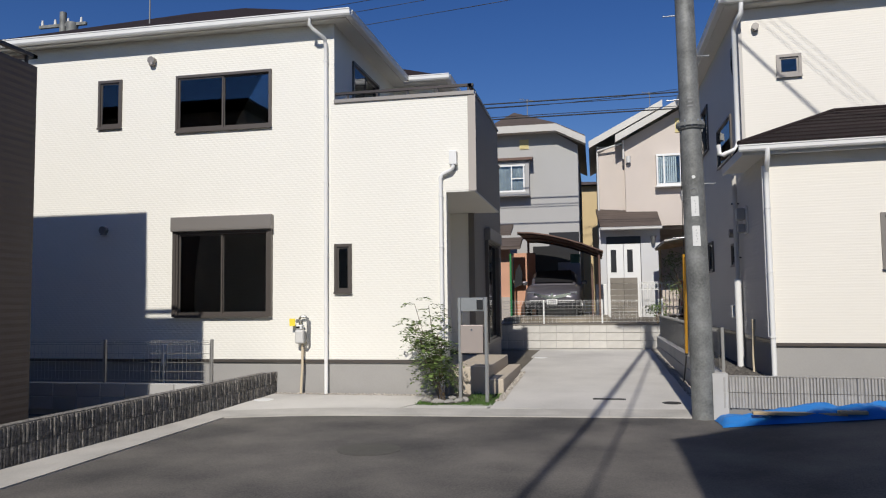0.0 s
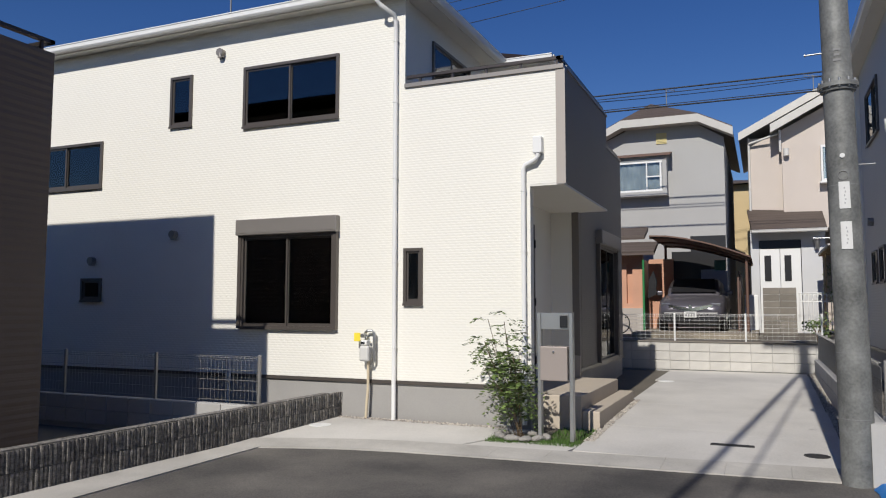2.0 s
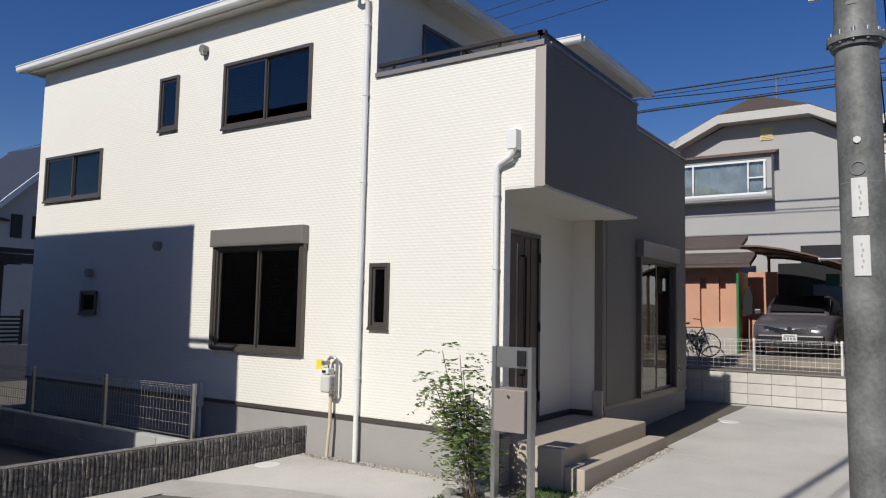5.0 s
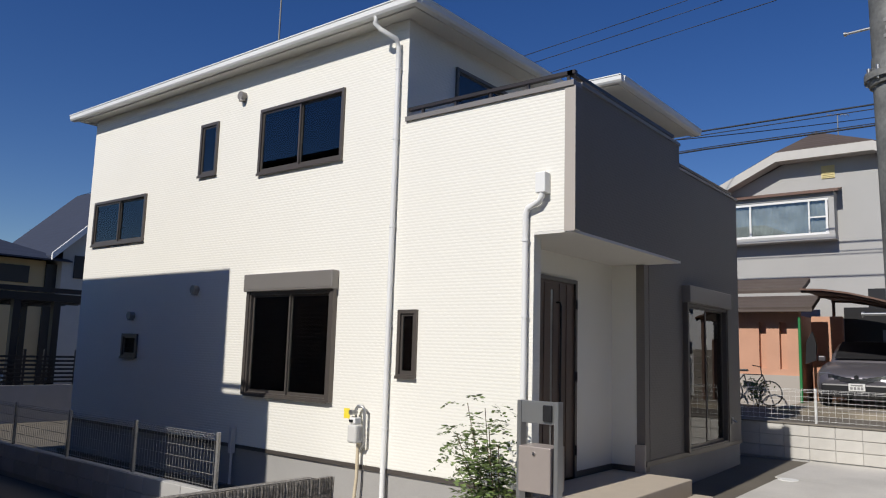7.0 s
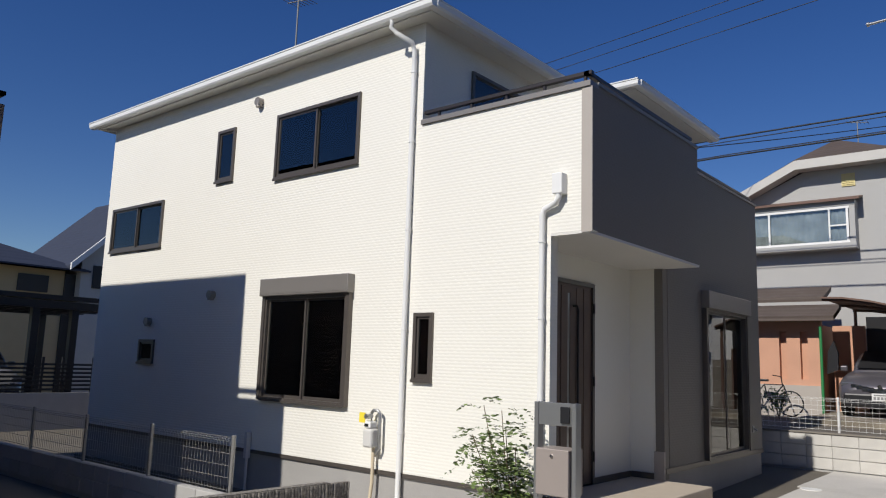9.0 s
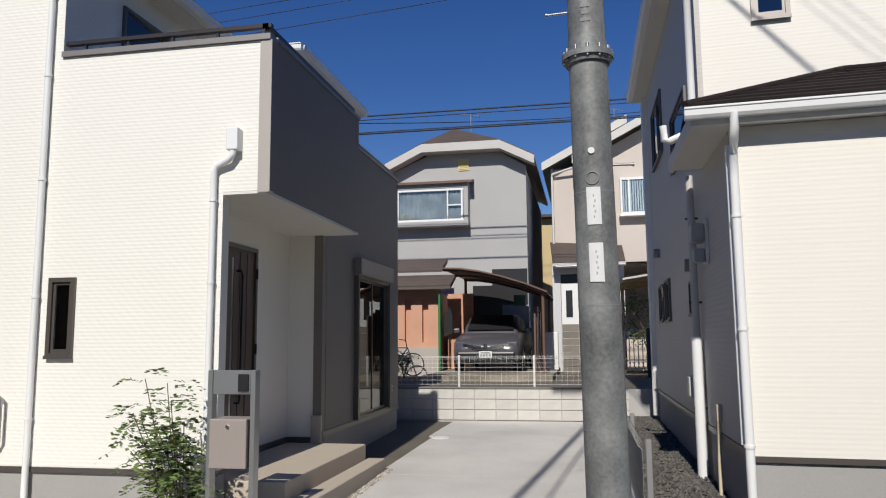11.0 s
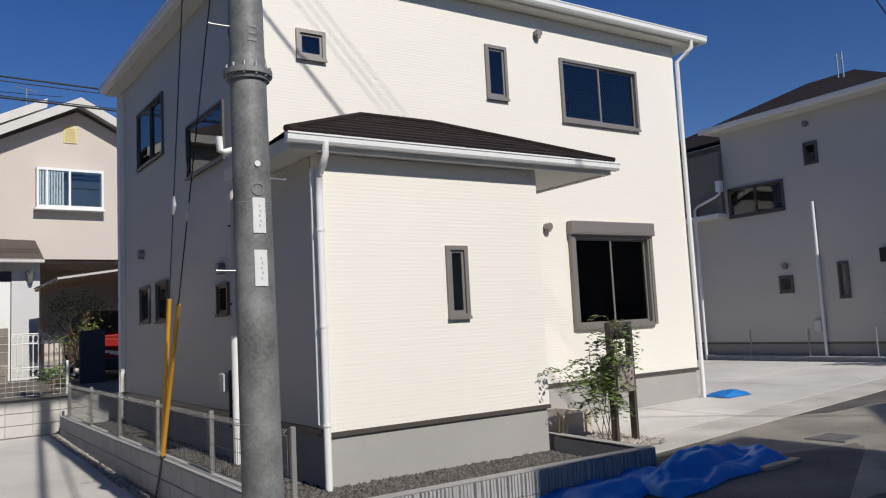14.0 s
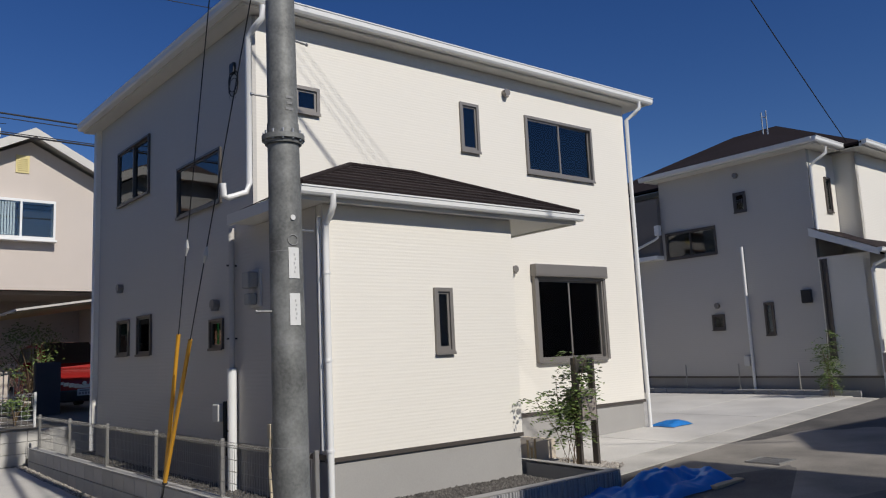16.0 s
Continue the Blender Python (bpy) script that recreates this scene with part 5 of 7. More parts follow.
tarpaulin("tarpaulin", 1.62, 5.2, 9.45, 10.03, grade, 0.24, 1.0, "crumpled blue plastic tarpaulin at the foot of the planter wall")
tarpaulin("tarpaulin", 4.7, 6.4, 9.12, 9.74, grade, 0.29, 7.0, "heap of crumpled blue tarpaulin on the road", 90, 34, 0.7)
tarpaulin("tarpaulin", 9.78, 10.35, 11.95, 12.4, lambda x, y: grade(x, y) + 0.037, 0.12, 12.0, "small folded blue tarpaulin beside the house", 30, 14)
for k in range(2):
    bm = bm_new()
    rbox(bm, 1.95 + k * 0.9, 2.95 + k * 0.2, 9.5 - k * 0.04, 9.59 - k * 0.04, grade(2.6 + k * 0.4, 9) + 0.07, grade(2.6 + k * 0.4, 9) + 0.105, 0.004, 1)
    solid("plank", bm, PLANK, "pale timber plank lying on the blue tarpaulin", "plank", group="planks on the tarpaulin")
bm = bm_new()
rbox(bm, 5.9, 6.5, 9.05, 9.15, grade(6, 9), grade(6, 9) + 0.035, 0.004, 1)
solid("plank", bm, PLANK, "pale timber plank on the road beside the tarpaulin", "plank")
for k in range(3):
    bm = bm_new()
    x = 5.72 + k * 0.07
    box(bm, x, x + 0.02, 11.55, 11.57, 0.45, 0.85 - 0.1 * (k % 2))
    solid("timber_stake", bm, PLANK, "thin pale timber stake in the gravel", "stake", group="stakes beside the shrub")
bm = bm_new()
rbox(bm, 5.3, 6.5, 11.75, 12.3, 0.3, 0.78, 0.012)
solid("porch_step_block", bm, STEP_TILE, "beige tiled entrance step of the second house", "steps")

# ---- second house: pipes, vents, meters ----
def bpt(u, v, z):
    return tuple(BM @ Vector((u, v, z)))


downpipe(house_b, [bpt(*p) for p in ((7.2, BV - 0.27, 6.38), (7.2, BV - 0.27, 6.26), (7.16, BV - 0.2, 6.18), (7.08, BV - 0.06, 6.07), (7.08, BV - 0.05, 5.0), (7.08, BV - 0.05, 0.5))], 0.036)
downpipe(house_b, [bpt(*p) for p in ((0.0, -0.24, 3.7), (0.0, -0.24, 3.58), (0.0, -0.18, 3.5), (0.0, -0.07, 3.42), (0.0, -0.06, 3.2), (0.0, -0.06, 0.48))], 0.036, clips=[bpt(0, -0.06, z) for z in (1.1, 2.0, 2.9)])
downpipe(house_b, [bpt(*p) for p in ((-0.03, 0.03, 3.5), (-0.03, 0.03, 1.1))], 0.022)
downpipe(house_b, [bpt(*p) for p in ((-0.08, BV - 0.27, 6.36), (-0.08, BV - 0.27, 6.2), (-0.15, BV - 0.15, 6.08), (-0.18, BV - 0.06, 6.0), (-0.18, BV - 0.06, 4.15), (-0.21, BV - 0.05, 4.04), (-0.4, BV + 0.02, 3.97), (-0.46, BV + 0.04, 3.99), (-0.47, BV + 0.04, 4.14))], 0.04)
downpipe(house_b, [(2.53, 13.4, 1.95), (2.53, 13.4, 0.48)], 0.058)
bm = bm_new()
tube(bm, [(2.53, 13.4, 1.95), (2.53, 13.4, 3.68)], 0.04, 10)
part("soil_pipe", bm, SHADE_GREY_B, house_b, "grey upright drain pipe")
for z in (1.2, 2.3, 3.2):
    bm = bm_new()
    box(bm, 2.47, 2.628, 13.39, 13.41, z, z + 0.02)
    part("pipe_bracket", bm, IRON, house_b)
downpipe(house_b, [(2.54, 18.93, 6.3), (2.54, 18.93, 0.6)], 0.04)
for u, z in ((4.134, 6.07), (4.095, 3.24), (0.15, 6.02)):
    vent_hood(house_b, bf(0, BV), u, z, 0.055)
for u, z in ((-6.21, 3.32), (-2.54, 2.77)):
    vent_hood(house_b, BS, u, z, 0.065)
METER = material("grey_meter_case", (0.33, 0.33, 0.32), 0.4, vary=0.05, bump=0.02)
bm = bm_new()
rbox(bm, -1.58, -1.33, -0.03, -0.002, 2.66, 3.1, 0.006)
em = part("electric_meter", bm, PLASTIC, house_b, "pale electric meter board", m=BS)
bm = bm_new()
rbox(bm, -1.56, -1.37, -0.16, -0.03, 2.88, 3.07, 0.02)
part("meter_case", bm, METER, em, "grey meter case", m=BS)
bm = bm_new()
rbox(bm, -1.54, -1.4, -0.14, -0.03, 2.68, 2.82, 0.02)
part("breaker_box", bm, METER, em, "grey breaker box", m=BS)
bm = bm_new()
rbox(bm, -2.42, -2.24, -0.14, -0.002, 1.3, 1.52, 0.02)
gu = part("gas_unit", bm, PLASTIC, house_b, "pale gas meter", m=BS)
bm = bm_new()
rod(bm, (-2.2, -0.07, 0.9), (-2.2, -0.07, 1.55), 0.025)
part("pipe", bm, IRON, gu, m=BS)
bm = bm_new()
rbox(bm, -1.17, -1.1, -0.05, -0.002, 1.16, 1.32, 0.006)
ob_box = part("outlet_box", bm, BEIGE_PIPE, house_b, m=BS)
bm = bm_new()
tube(bm, ((-1.13, -0.03, 1.16), (-1.13, -0.04, 0.8), (-1.08, -0.05, 0.48)), 0.02)
part("conduit", bm, BEIGE_PIPE, ob_box, m=BS)
# service wire: a loose coil under the eaves
bm = bm_new()
for k in range(3):
    tube(bm, [(2.58 + 0.012 * k, 13.42 + 0.02 * k + 0.13 * math.cos(a * 0.5236), 5.62 - 0.05 * k + 0.15 * math.sin(a * 0.5236)) for a in range(13)], 0.007, 5)
part("wire_coil", bm, WIRE, house_b, "loose coil of black service wire")
bm = bm_new()
rbox(bm, 2.56, 2.629, 13.38, 13.5, 5.72, 5.86, 0.01)
part("wire_bracket", bm, BLACK, house_b)
# slate courses of the low roof, each its own lip
for r in range(8):
    f0, f1 = r / 8, (r + 1) / 8
    z0, z1 = 3.785 + 0.765 * f0, 3.785 + 0.765 * f1
    v0, v1 = -0.22 + (BV + 0.216) * f0, -0.22 + (BV + 0.216) * f1
    ua0, ub0, ua1, ub1 = -0.36 + 1.62 * f0, 3.74 - 1.47 * f0, -0.36 + 1.62 * f1, 3.74 - 1.47 * f1
    bm = bm_new()
    q = [bm.verts.new(p) for p in ((ua0, v0, z0 + 0.026), (ub0, v0, z0 + 0.026), (ub1, v1, z1 + 0.008), (ua1, v1, z1 + 0.008), (ua0, v0, z0 + 0.004), (ub0, v0, z0 + 0.004))]
    bm.faces.new(q[:4])
    bm.faces.new((q[4], q[5], q[1], q[0]))
    part("slate_course", bm, ROOFING, house_b, m=BM)

for a, b in (((-0.36, -0.22, 3.8), (1.26, BV - 0.01, 4.565)), ((3.74, -0.22, 3.8), (2.27, BV - 0.01, 4.565)), ((1.26, BV - 0.02, 4.56), (2.27, BV - 0.02, 4.56))):
    bm = bm_new()
    rod(bm, a, b, 0.035, n=10)
    part("hip_cap", bm, ROOFING, house_b, m=BM)

# ---- third house, its side in shade beyond the second drive ----
CM = pose(15.82, 11.72, 0, 0, 0, -2.5)
house_c = thing("house", tuple(CM @ Vector((3, 4, 0.7))), "new two-storey house in pale siding with its side in shade", "house")
mCs = CM @ facing(0, 0, -90)
HC = [(-1.87, -1.545, 5.08, 5.587), (-3.9, -2.43, 4.147, 4.879), (-2.743, -2.4, 2.242, 2.639), (-1.36, -1.124, 2.056, 2.841)]
# side wall takes the darker siding, its shade mixed into the colour
bm = bm_new()
wall_mesh(bm, -4.0, 0, 1.12, 6.28, 0.14, HC)
part("wall", bm, SHADE_GREY_B, house_c, "lined siding side wall, toned grey-beige for its shade", m=mCs)
for h in HC:
    window(house_c, mCs, *h, 2 if h[1] - h[0] > 1 else 1)
bm = bm_new()
wall_mesh(bm, 0.142, 1.35, 3.6, 6.28, 0.14, [(0.75, 1.05, 4.85, 5.7)])
part("wall", bm, WHITE_B, house_c, "cream siding wall in the sun", m=CM)
window(house_c, CM, 0.75, 1.05, 4.85, 5.7, 1)
bm = bm_new()
wall_mesh(bm, 1.35, 8.0, 1.12, 6.28, 0.14)
part("wall", bm, WHITE_B, house_c, m=CM @ facing(0, -0.5))
bm = bm_new()
wall_mesh(bm, 0, 0.6, 1.12, 6.28, 0.14)
part("wall", bm, WHITE_B, house_c, m=CM @ facing(1.35, -0.5, -90) @ pose(0, 0, 0) @ Matrix.Translation((-0.6, 0, 0)))
bm = bm_new()
wall_mesh(bm, 0.002, 1.1, 1.12, 3.75, 0.14, [(0.05, 0.2, 1.5, 3.7)])
part("wing_wall", bm, WHITE_B, house_c, m=mCs)
window(house_c, mCs, 0.05, 0.2, 1.5, 3.7, 1)
bm = bm_new()
wall_mesh(bm, 0, 1.34, 1.12, 3.6, 0.14)
part("wing_wall", bm, WHITE_B, house_c, m=CM @ facing(0, -1.1))
bm = bm_new()
wall_mesh(bm, -7.6, -4.002, 4.3, 5.85, 0.14)
part("balcony_wall", bm, GREY_A, house_c, "dark grey balcony wall", m=CM @ facing(-0.15, 0, -90))
bm = bm_new()
wall_mesh(bm, -7.6, -4.002, 1.12, 4.2, 0.14)
part("wall", bm, SHADE_GREY_B, house_c, m=CM @ facing(0.02, 0, -90))
bm = bm_new()
box(bm, -0.3, 0.16, 4.01, 7.6, 4.2, 4.298)
part("balcony_edge", bm, WHITE_METAL, house_c, "white balcony edge strip", m=CM)
bm = bm_new()
rbox(bm, -0.3, -0.17, 3.9, 4.04, 4.83, 5.1, 0.01)
part("rain_head", bm, WHITE_METAL, house_c, "white rainwater head", m=CM)
downpipe(house_c, [tuple(CM @ Vector(p)) for p in ((-0.23, 3.97, 4.85), (-0.23, 3.99, 4.78), (-0.23, 4.1, 4.72), (-0.23, 4.65, 4.56), (-0.23, 4.75, 4.48), (-0.23, 4.75, 0.7))], 0.035)
bm = bm_new()
wall_mesh(bm, -7.6, -4.002, 4.9, 6.28, 0.14)
part("wall", bm, WHITE_B, house_c, m=CM @ facing(1.6, 0, -90))
bm = bm_new()
box(bm, 1.6, 8.0, 3.8, 7.6, 1.0, 6.28)
box(bm, 0.2, 8.0, 0.2, 3.7, 1.0, 1.1)
box(bm, 0.2, 8.0, 0.2, 3.7, 6.05, 6.19)
box(bm, 0.2, 1.34, -0.9, 0.1, 1.0, 1.1)
box(bm, 2.2, 2.3, 0.2, 3.7, 1.1, 6.05)
part("inner_floor", bm, ROOM, house_c, m=CM)
bm = bm_new()
box(bm, 0.02, 0.2, -1.08, 7.6, 0.3, 1.07)
box(bm, 0.2, 8.0, -1.08, -0.9, 0.3, 1.07)
part("footing", bm, FOOTING, house_c, m=CM)
bm = bm_new()
box(bm, -0.012, 0.02, -1.1, 7.6, 1.072, 1.116)
part("drip_trim", bm, BRONZE, house_c, m=CM)
bm = bm_new()
hip_roof(bm, -0.35, 5.0, -0.35, 4.3, 6.40, 0.45)
hip_roof(bm, 0.95, 8.4, -0.85, 8.0, 6.40, 0.52)
part("roof", bm, ROOFING, house_c, "dark brown slate hip roof", m=CM)
bm = bm_new()
box(bm, -0.32, 1.2, -0.32, 4.17, 6.282, 6.31)
box(bm, 1.0, 8.3, -0.8, 7.9, 6.282, 6.305)
part("soffit", bm, SOFFIT, house_c, m=CM)
for ga, gb, way in (((-0.35, 4.3), (-0.35, -0.35), (-1, 0)), ((-0.45, -0.35), (1.0, -0.35), (0, -1)), ((0.95, -0.85), (8.4, -0.85), (0, -1))):
    bm = bm_new()
    gutter(bm, ga, gb, 6.42, way)
    part("eaves_gutter", bm, WHITE_METAL, house_c, "white eaves gutter", m=CM)
bm = bm_new()
box(bm, -0.35, -0.29, -0.35, 4.2, 6.28, 6.41)
box(bm, -0.29, 0.95, -0.35, -0.29, 6.28, 6.41)
box(bm, 0.95, 8.4, -0.85, -0.79, 6.28, 6.41)
part("fascia", bm, SOFFIT, house_c, m=CM)
bm = bm_new()
q = [bm.verts.new(p) for p in ((-0.3, 0.0, 4.42), (-0.3, -1.4, 3.78), (3.0, -1.4, 3.78), (3.0, 0.0, 4.42))]
bm.faces.new(q)
q = [bm.verts.new(p) for p in ((-0.3, 0.0, 4.28), (-0.3, -1.4, 3.64), (3.0, -1.4, 3.64), (3.0, 0.0, 4.28))]
bm.faces.new(q)
part("wing_roof", bm, ROOFING, house_c, "dark slate lean-to roof", m=CM)
bm = bm_new()
q = [bm.verts.new(p) for p in ((-0.31, 0.0, 4.4), (-0.31, -1.42, 3.76), (-0.31, -1.42, 3.62), (-0.31, 0.0, 4.22))]
bm.faces.new(q)
gutter(bm, (-0.35, -1.4), (3.0, -1.4), 3.78, (0, -1), 0.09)
part("barge_board", bm, WHITE_METAL, house_c, "white barge board and gutter", m=CM)
downpipe(house_c, [tuple(CM @ Vector(p)) for p in ((0.1, -0.4, 6.25), (0.1, -0.4, 6.1), (0.05, -0.15, 5.95), (0.04, -0.05, 5.85), (0.04, -0.05, 4.35))], 0.035)
downpipe(house_c, [tuple(CM @ Vector(p)) for p in ((-0.05, -1.45, 3.7), (-0.05, -1.45, 3.55), (-0.05, -1.2, 3.45), (-0.05, -1.15, 3.35), (-0.05, -1.15, 0.65))], 0.04)
downpipe(house_c, [tuple(CM @ Vector(p)) for p in ((-0.07, 1.75, 4.23), (-0.07, 1.75, 0.7))], 0.035)
for u, z in ((-1.75, 6.02), (-2.56, 2.86)):
    vent_hood(house_c, mCs, u, z, 0.06)
bm = bm_new()
rbox(bm, -0.42, -0.2, -0.1, -0.002, 2.75, 3.05, 0.01)
part("electric_meter", bm, BLACK, house_c, "grey electric meter box", m=mCs)
bm = bm_new()
rbox(bm, -1.95, -1.8, -0.12, -0.002, 1.35, 1.6, 0.02)
part("gas_unit", bm, PLASTIC, house_c, m=mCs)
bm = bm_new()
rod(bm, CM @ Vector((1.9, 1.9, 7.2)), CM @ Vector((1.9, 1.9, 8.0)), 0.02)
rod(bm, CM @ Vector((2.15, 1.9, 7.2)), CM @ Vector((2.15, 1.9, 8.1)), 0.02)
rod(bm, CM @ Vector((1.9, 1.9, 7.9)), CM @ Vector((2.15, 1.9, 7.9)), 0.012)
part("roof_aerial", bm, SILVER, house_c)
mCk = CM @ facing(-0.25, 6.5, -90)
w = core("wall_east_kerb", mCk, 7.0, 0.12, 0.3, 0.82, BLOCK, "low concrete block kerb wall before the third house")
lay_blocks(w, plain, mCk, 7.0, 0.62, 1, 0.4, 0.2)
post_box("mail_post", 15.55, 15.95, 10.35, 0.62, 2.0, BRONZE, "dark mail post with a mailbox in the shade")
for k in range(4):
    bm = bm_new()
    p = CM @ Vector((-0.2, 0.6 + k * 1.45, 0))
    rod(bm, (p.x, p.y, 0.7), (p.x, p.y, 1.42), 0.018, n=8)
    solid("fence_post", bm, FENCE_METAL, "bare metal fence post on the kerb wall", "post", group="posts on the kerb wall")

# ---- grey house behind, with clipped gable and bay ----
FY = 27.8
house_f = thing("house", (-3.0, 31.5, 0.97), "grey stucco two-storey house with a clipped gable and bay window", "house")
bm = bm_new()
prism(bm, [(-6.9, 0.9), (-0.3, 0.9), (-0.3, 7.3), (-1.1, 7.8), (-3.35, 7.8), (-4.6, 7.25), (-6.9, 6.2)], FY, FY + 0.2)
part("wall", bm, GREY_F, house_f, "grey stucco gable wall")
bm = bm_new()
box(bm, -6.9, -0.3, FY + 0.2, 36.0, 0.9, 6.4)
box(bm, -0.5, -0.3, FY + 0.2, 36.0, 6.4, 7.2)
part("body_wall", bm, GREY_F, house_f)
bm = bm_new()


def slope(bm, pts, t=0.09):
    hi = [bm.verts.new(p) for p in pts]
    lo = [bm.verts.new((p[0], p[1], p[2] - t)) for p in pts]
    bm.faces.new(hi)
    bm.faces.new(lo[::-1])
    for i in range(len(pts)):
        j = (i + 1) % len(pts)
        bm.faces.new((lo[i], lo[j], hi[j], hi[i]))


slope(bm, ((-0.02, FY - 0.5, 7.55), (-0.02, 36, 7.55), (-2.7, 36, 8.88), (-2.7, FY + 0.9, 8.88), (-1.05, FY - 0.5, 8.06)))
slope(bm, ((-2.7, FY + 0.9, 8.88), (-2.7, 36, 8.88), (-5.2, 36, 7.2), (-5.2, FY - 0.5, 7.2), (-3.5, FY - 0.5, 8.06)))
slope(bm, ((-1.05, FY - 0.5, 8.06), (-2.7, FY + 0.9, 8.88), (-3.5, FY - 0.5, 8.06)))
part("roof", bm, DARK_TILE, house_f, "brown tiled roof with a clipped gable")
PALE_VERGE = material("off_white_verge", (0.62, 0.60, 0.55), 0.7, vary=0.1, scale=3, bump=0.06)
BARGE = material("pale_barge", (0.55, 0.53, 0.49), 0.7, vary=0.08, bump=0.05)
for a, b in (((-0.0, 7.5), (-1.05, 8.03)), ((-1.05, 8.03), (-3.5, 8.03)), ((-3.5, 8.03), (-5.2, 7.2))):
    bm = bm_new()
    q = [(a[0], a[1]), (b[0], b[1]), (b[0], b[1] - 0.26), (a[0], a[1] - 0.26)]
    prism(bm, q, FY - 0.52, FY - 0.46)
    part("barge_board", bm, BARGE, house_f, "pale barge board")
    bm = bm_new()
    prism(bm, [(a[0], a[1] - 0.2), (b[0], b[1] - 0.2), (b[0], b[1] - 0.24), (a[0], a[1] - 0.24)], FY - 0.46, FY)
    part("verge_soffit", bm, BARGE, house_f)
bm = bm_new()
box(bm, -2.42, -2.08, FY - 0.03, FY, 7.24, 7.6)
for k in range(6):
    box(bm, -2.39, -2.11, FY - 0.045, FY - 0.03, 7.28 + k * 0.05, 7.3 + k * 0.05)
part("gable_vent", bm, VENT_YELLOW, house_f, "pale yellow louvred gable vent")
bm = bm_new()
rbox(bm, -5.2, -2.05, FY - 0.42, FY - 0.002, 5.45, 5.6, 0.01)
rbox(bm, -5.2, -2.05, FY - 0.42, FY - 0.002, 6.62, 6.78, 0.01)
box(bm, -2.2, -2.06, FY - 0.41, FY - 0.002, 5.6, 6.62)
bay = part("bay_window", bm, GREY_F, house_f, "projecting bay window")
bm = bm_new()
slope(bm, ((-5.3, FY - 0.55, 6.8), (-1.92, FY - 0.55, 6.8), (-1.92, FY, 6.95), (-5.3, FY, 6.95)), 0.05)
part("bay_roof", bm, RUST_ROOF, bay)
for x0, x1, z0, z1 in ((-2.72, -2.68, 5.66, 6.55), (-2.28, -2.22, 5.66, 6.55), (-4.3, -4.25, 5.66, 6.55), (-5.2, -5.14, 5.66, 6.55), (-5.14, -2.2, 5.6, 5.66), (-5.14, -2.2, 6.55, 6.62), (-2.68, -2.28, 6.07, 6.11)):
    bm = bm_new()
    box(bm, x0, x1, FY - 0.402, FY - 0.345, z0, z1)
    part("frame_bar", bm, WHITE_PAINT, bay, "white window frame bar")
bm = bm_new()
box(bm, -5.14, -2.22, FY - 0.375, FY - 0.37, 5.66, 6.55)
part("pane", bm, GLASS, bay).visible_shadow = False
bm = bm_new()
fold = [[bm.verts.new((-5.12 + k * 0.03, FY - 0.31 + 0.012 * math.sin(k * 1.1), z)) for z in (5.64, 6.58)] for k in range(97)]
for a, b in zip(fold, fold[1:]):
    bm.faces.new((a[0], b[0], b[1], a[1]))
part("curtain", bm, LACE, bay, "pale grey lace curtain behind the glass")
bm = bm_new()
box(bm, -1.4, -0.32, FY - 0.01, FY - 0.004, 3.0, 4.1)
box(bm, -2.0, -1.1, FY - 0.012, FY - 0.005, 2.6, 3.6)
part("dark_opening", bm, BLACK, house_f, "dark ground-floor window")
house_h = thing("house", (-1.0, 42.0, 0.97), "pale yellow house far behind, between the two gables", "house")
bm = bm_new()
box(bm, -3.2, 1.6, 40.0, 44.0, 0.9, 7.6)
part("wall", bm, YELLOW_WALL, house_h, "pale yellow stucco wall")
bm = bm_new()
hip_roof(bm, -3.6, 2.0, 39.6, 44.4, 7.66, 0.2)
part("roof", bm, DARK_TILE, house_h, "low dark tiled roof")
# porch annexe in terracotta, with its tiled roof
annexe = thing("entrance_annexe", (-3.6, 26.0, 0.97), "terracotta entrance annexe with a brown roof", "annexe")
bm = bm_new()
wall_mesh(bm, -5.2, -2.6, 0.95, 3.4, 0.15, [(-3.6, -3.42, 1.9, 3.1), (-3.1, -2.92, 1.9, 3.1)])
part("wall", bm, ORANGE, annexe, "terracotta rendered wall", m=facing(0, 25.5))
bm = bm_new()
box(bm, -5.2, -2.75, 25.66, 27.7, 0.95, 3.3)
part("body_wall", bm, ORANGE, annexe)
bm = bm_new()
box(bm, -5.2, -2.6, 25.44, 25.497, 0.95, 1.75)
part("lower_panel", bm, BEIGE_TRIM, annexe, "beige lower panel")
bm = bm_new()
box(bm, -2.6, -1.85, 26.7, 26.85, 0.95, 3.3)
part("side_wall", bm, ORANGE, annexe, "set-back terracotta wall")
for k in range(2):
    bm = bm_new()
    slope(bm, ((-5.6, 25.0 + k * 0.9, 3.45 + k * 0.55), (-2.2 - k * 0.4, 25.0 + k * 0.9, 3.45 + k * 0.55), (-2.2 - k * 0.4, 25.9 + k * 0.9, 3.8 + k * 0.55), (-5.6, 25.9 + k * 0.9, 3.8 + k * 0.55)), 0.12)
    part("roof", bm, DARK_TILE, annexe, "brown tiled roof")
bm = bm_new()
rod(bm, (-2.55, 25.2, 0.97), (-2.55, 25.2, 3.2), 0.035, n=10)
solid("green_post", bm, GREEN_POLE, "green painted steel post before the annexe", "post")
bm = bm_new()
prism(bm, [(-0.12, 0), (0.12, 0.1), (0.14, 0.5), (0.05, 0.8), (-0.08, 0.55)], 0, 0.1)
solid("folded_umbrella", bm, BLACK, "dark cloth hung from the post", "umbrella", m=Matrix.Translation((-2.3, 25.1, 2.05)))
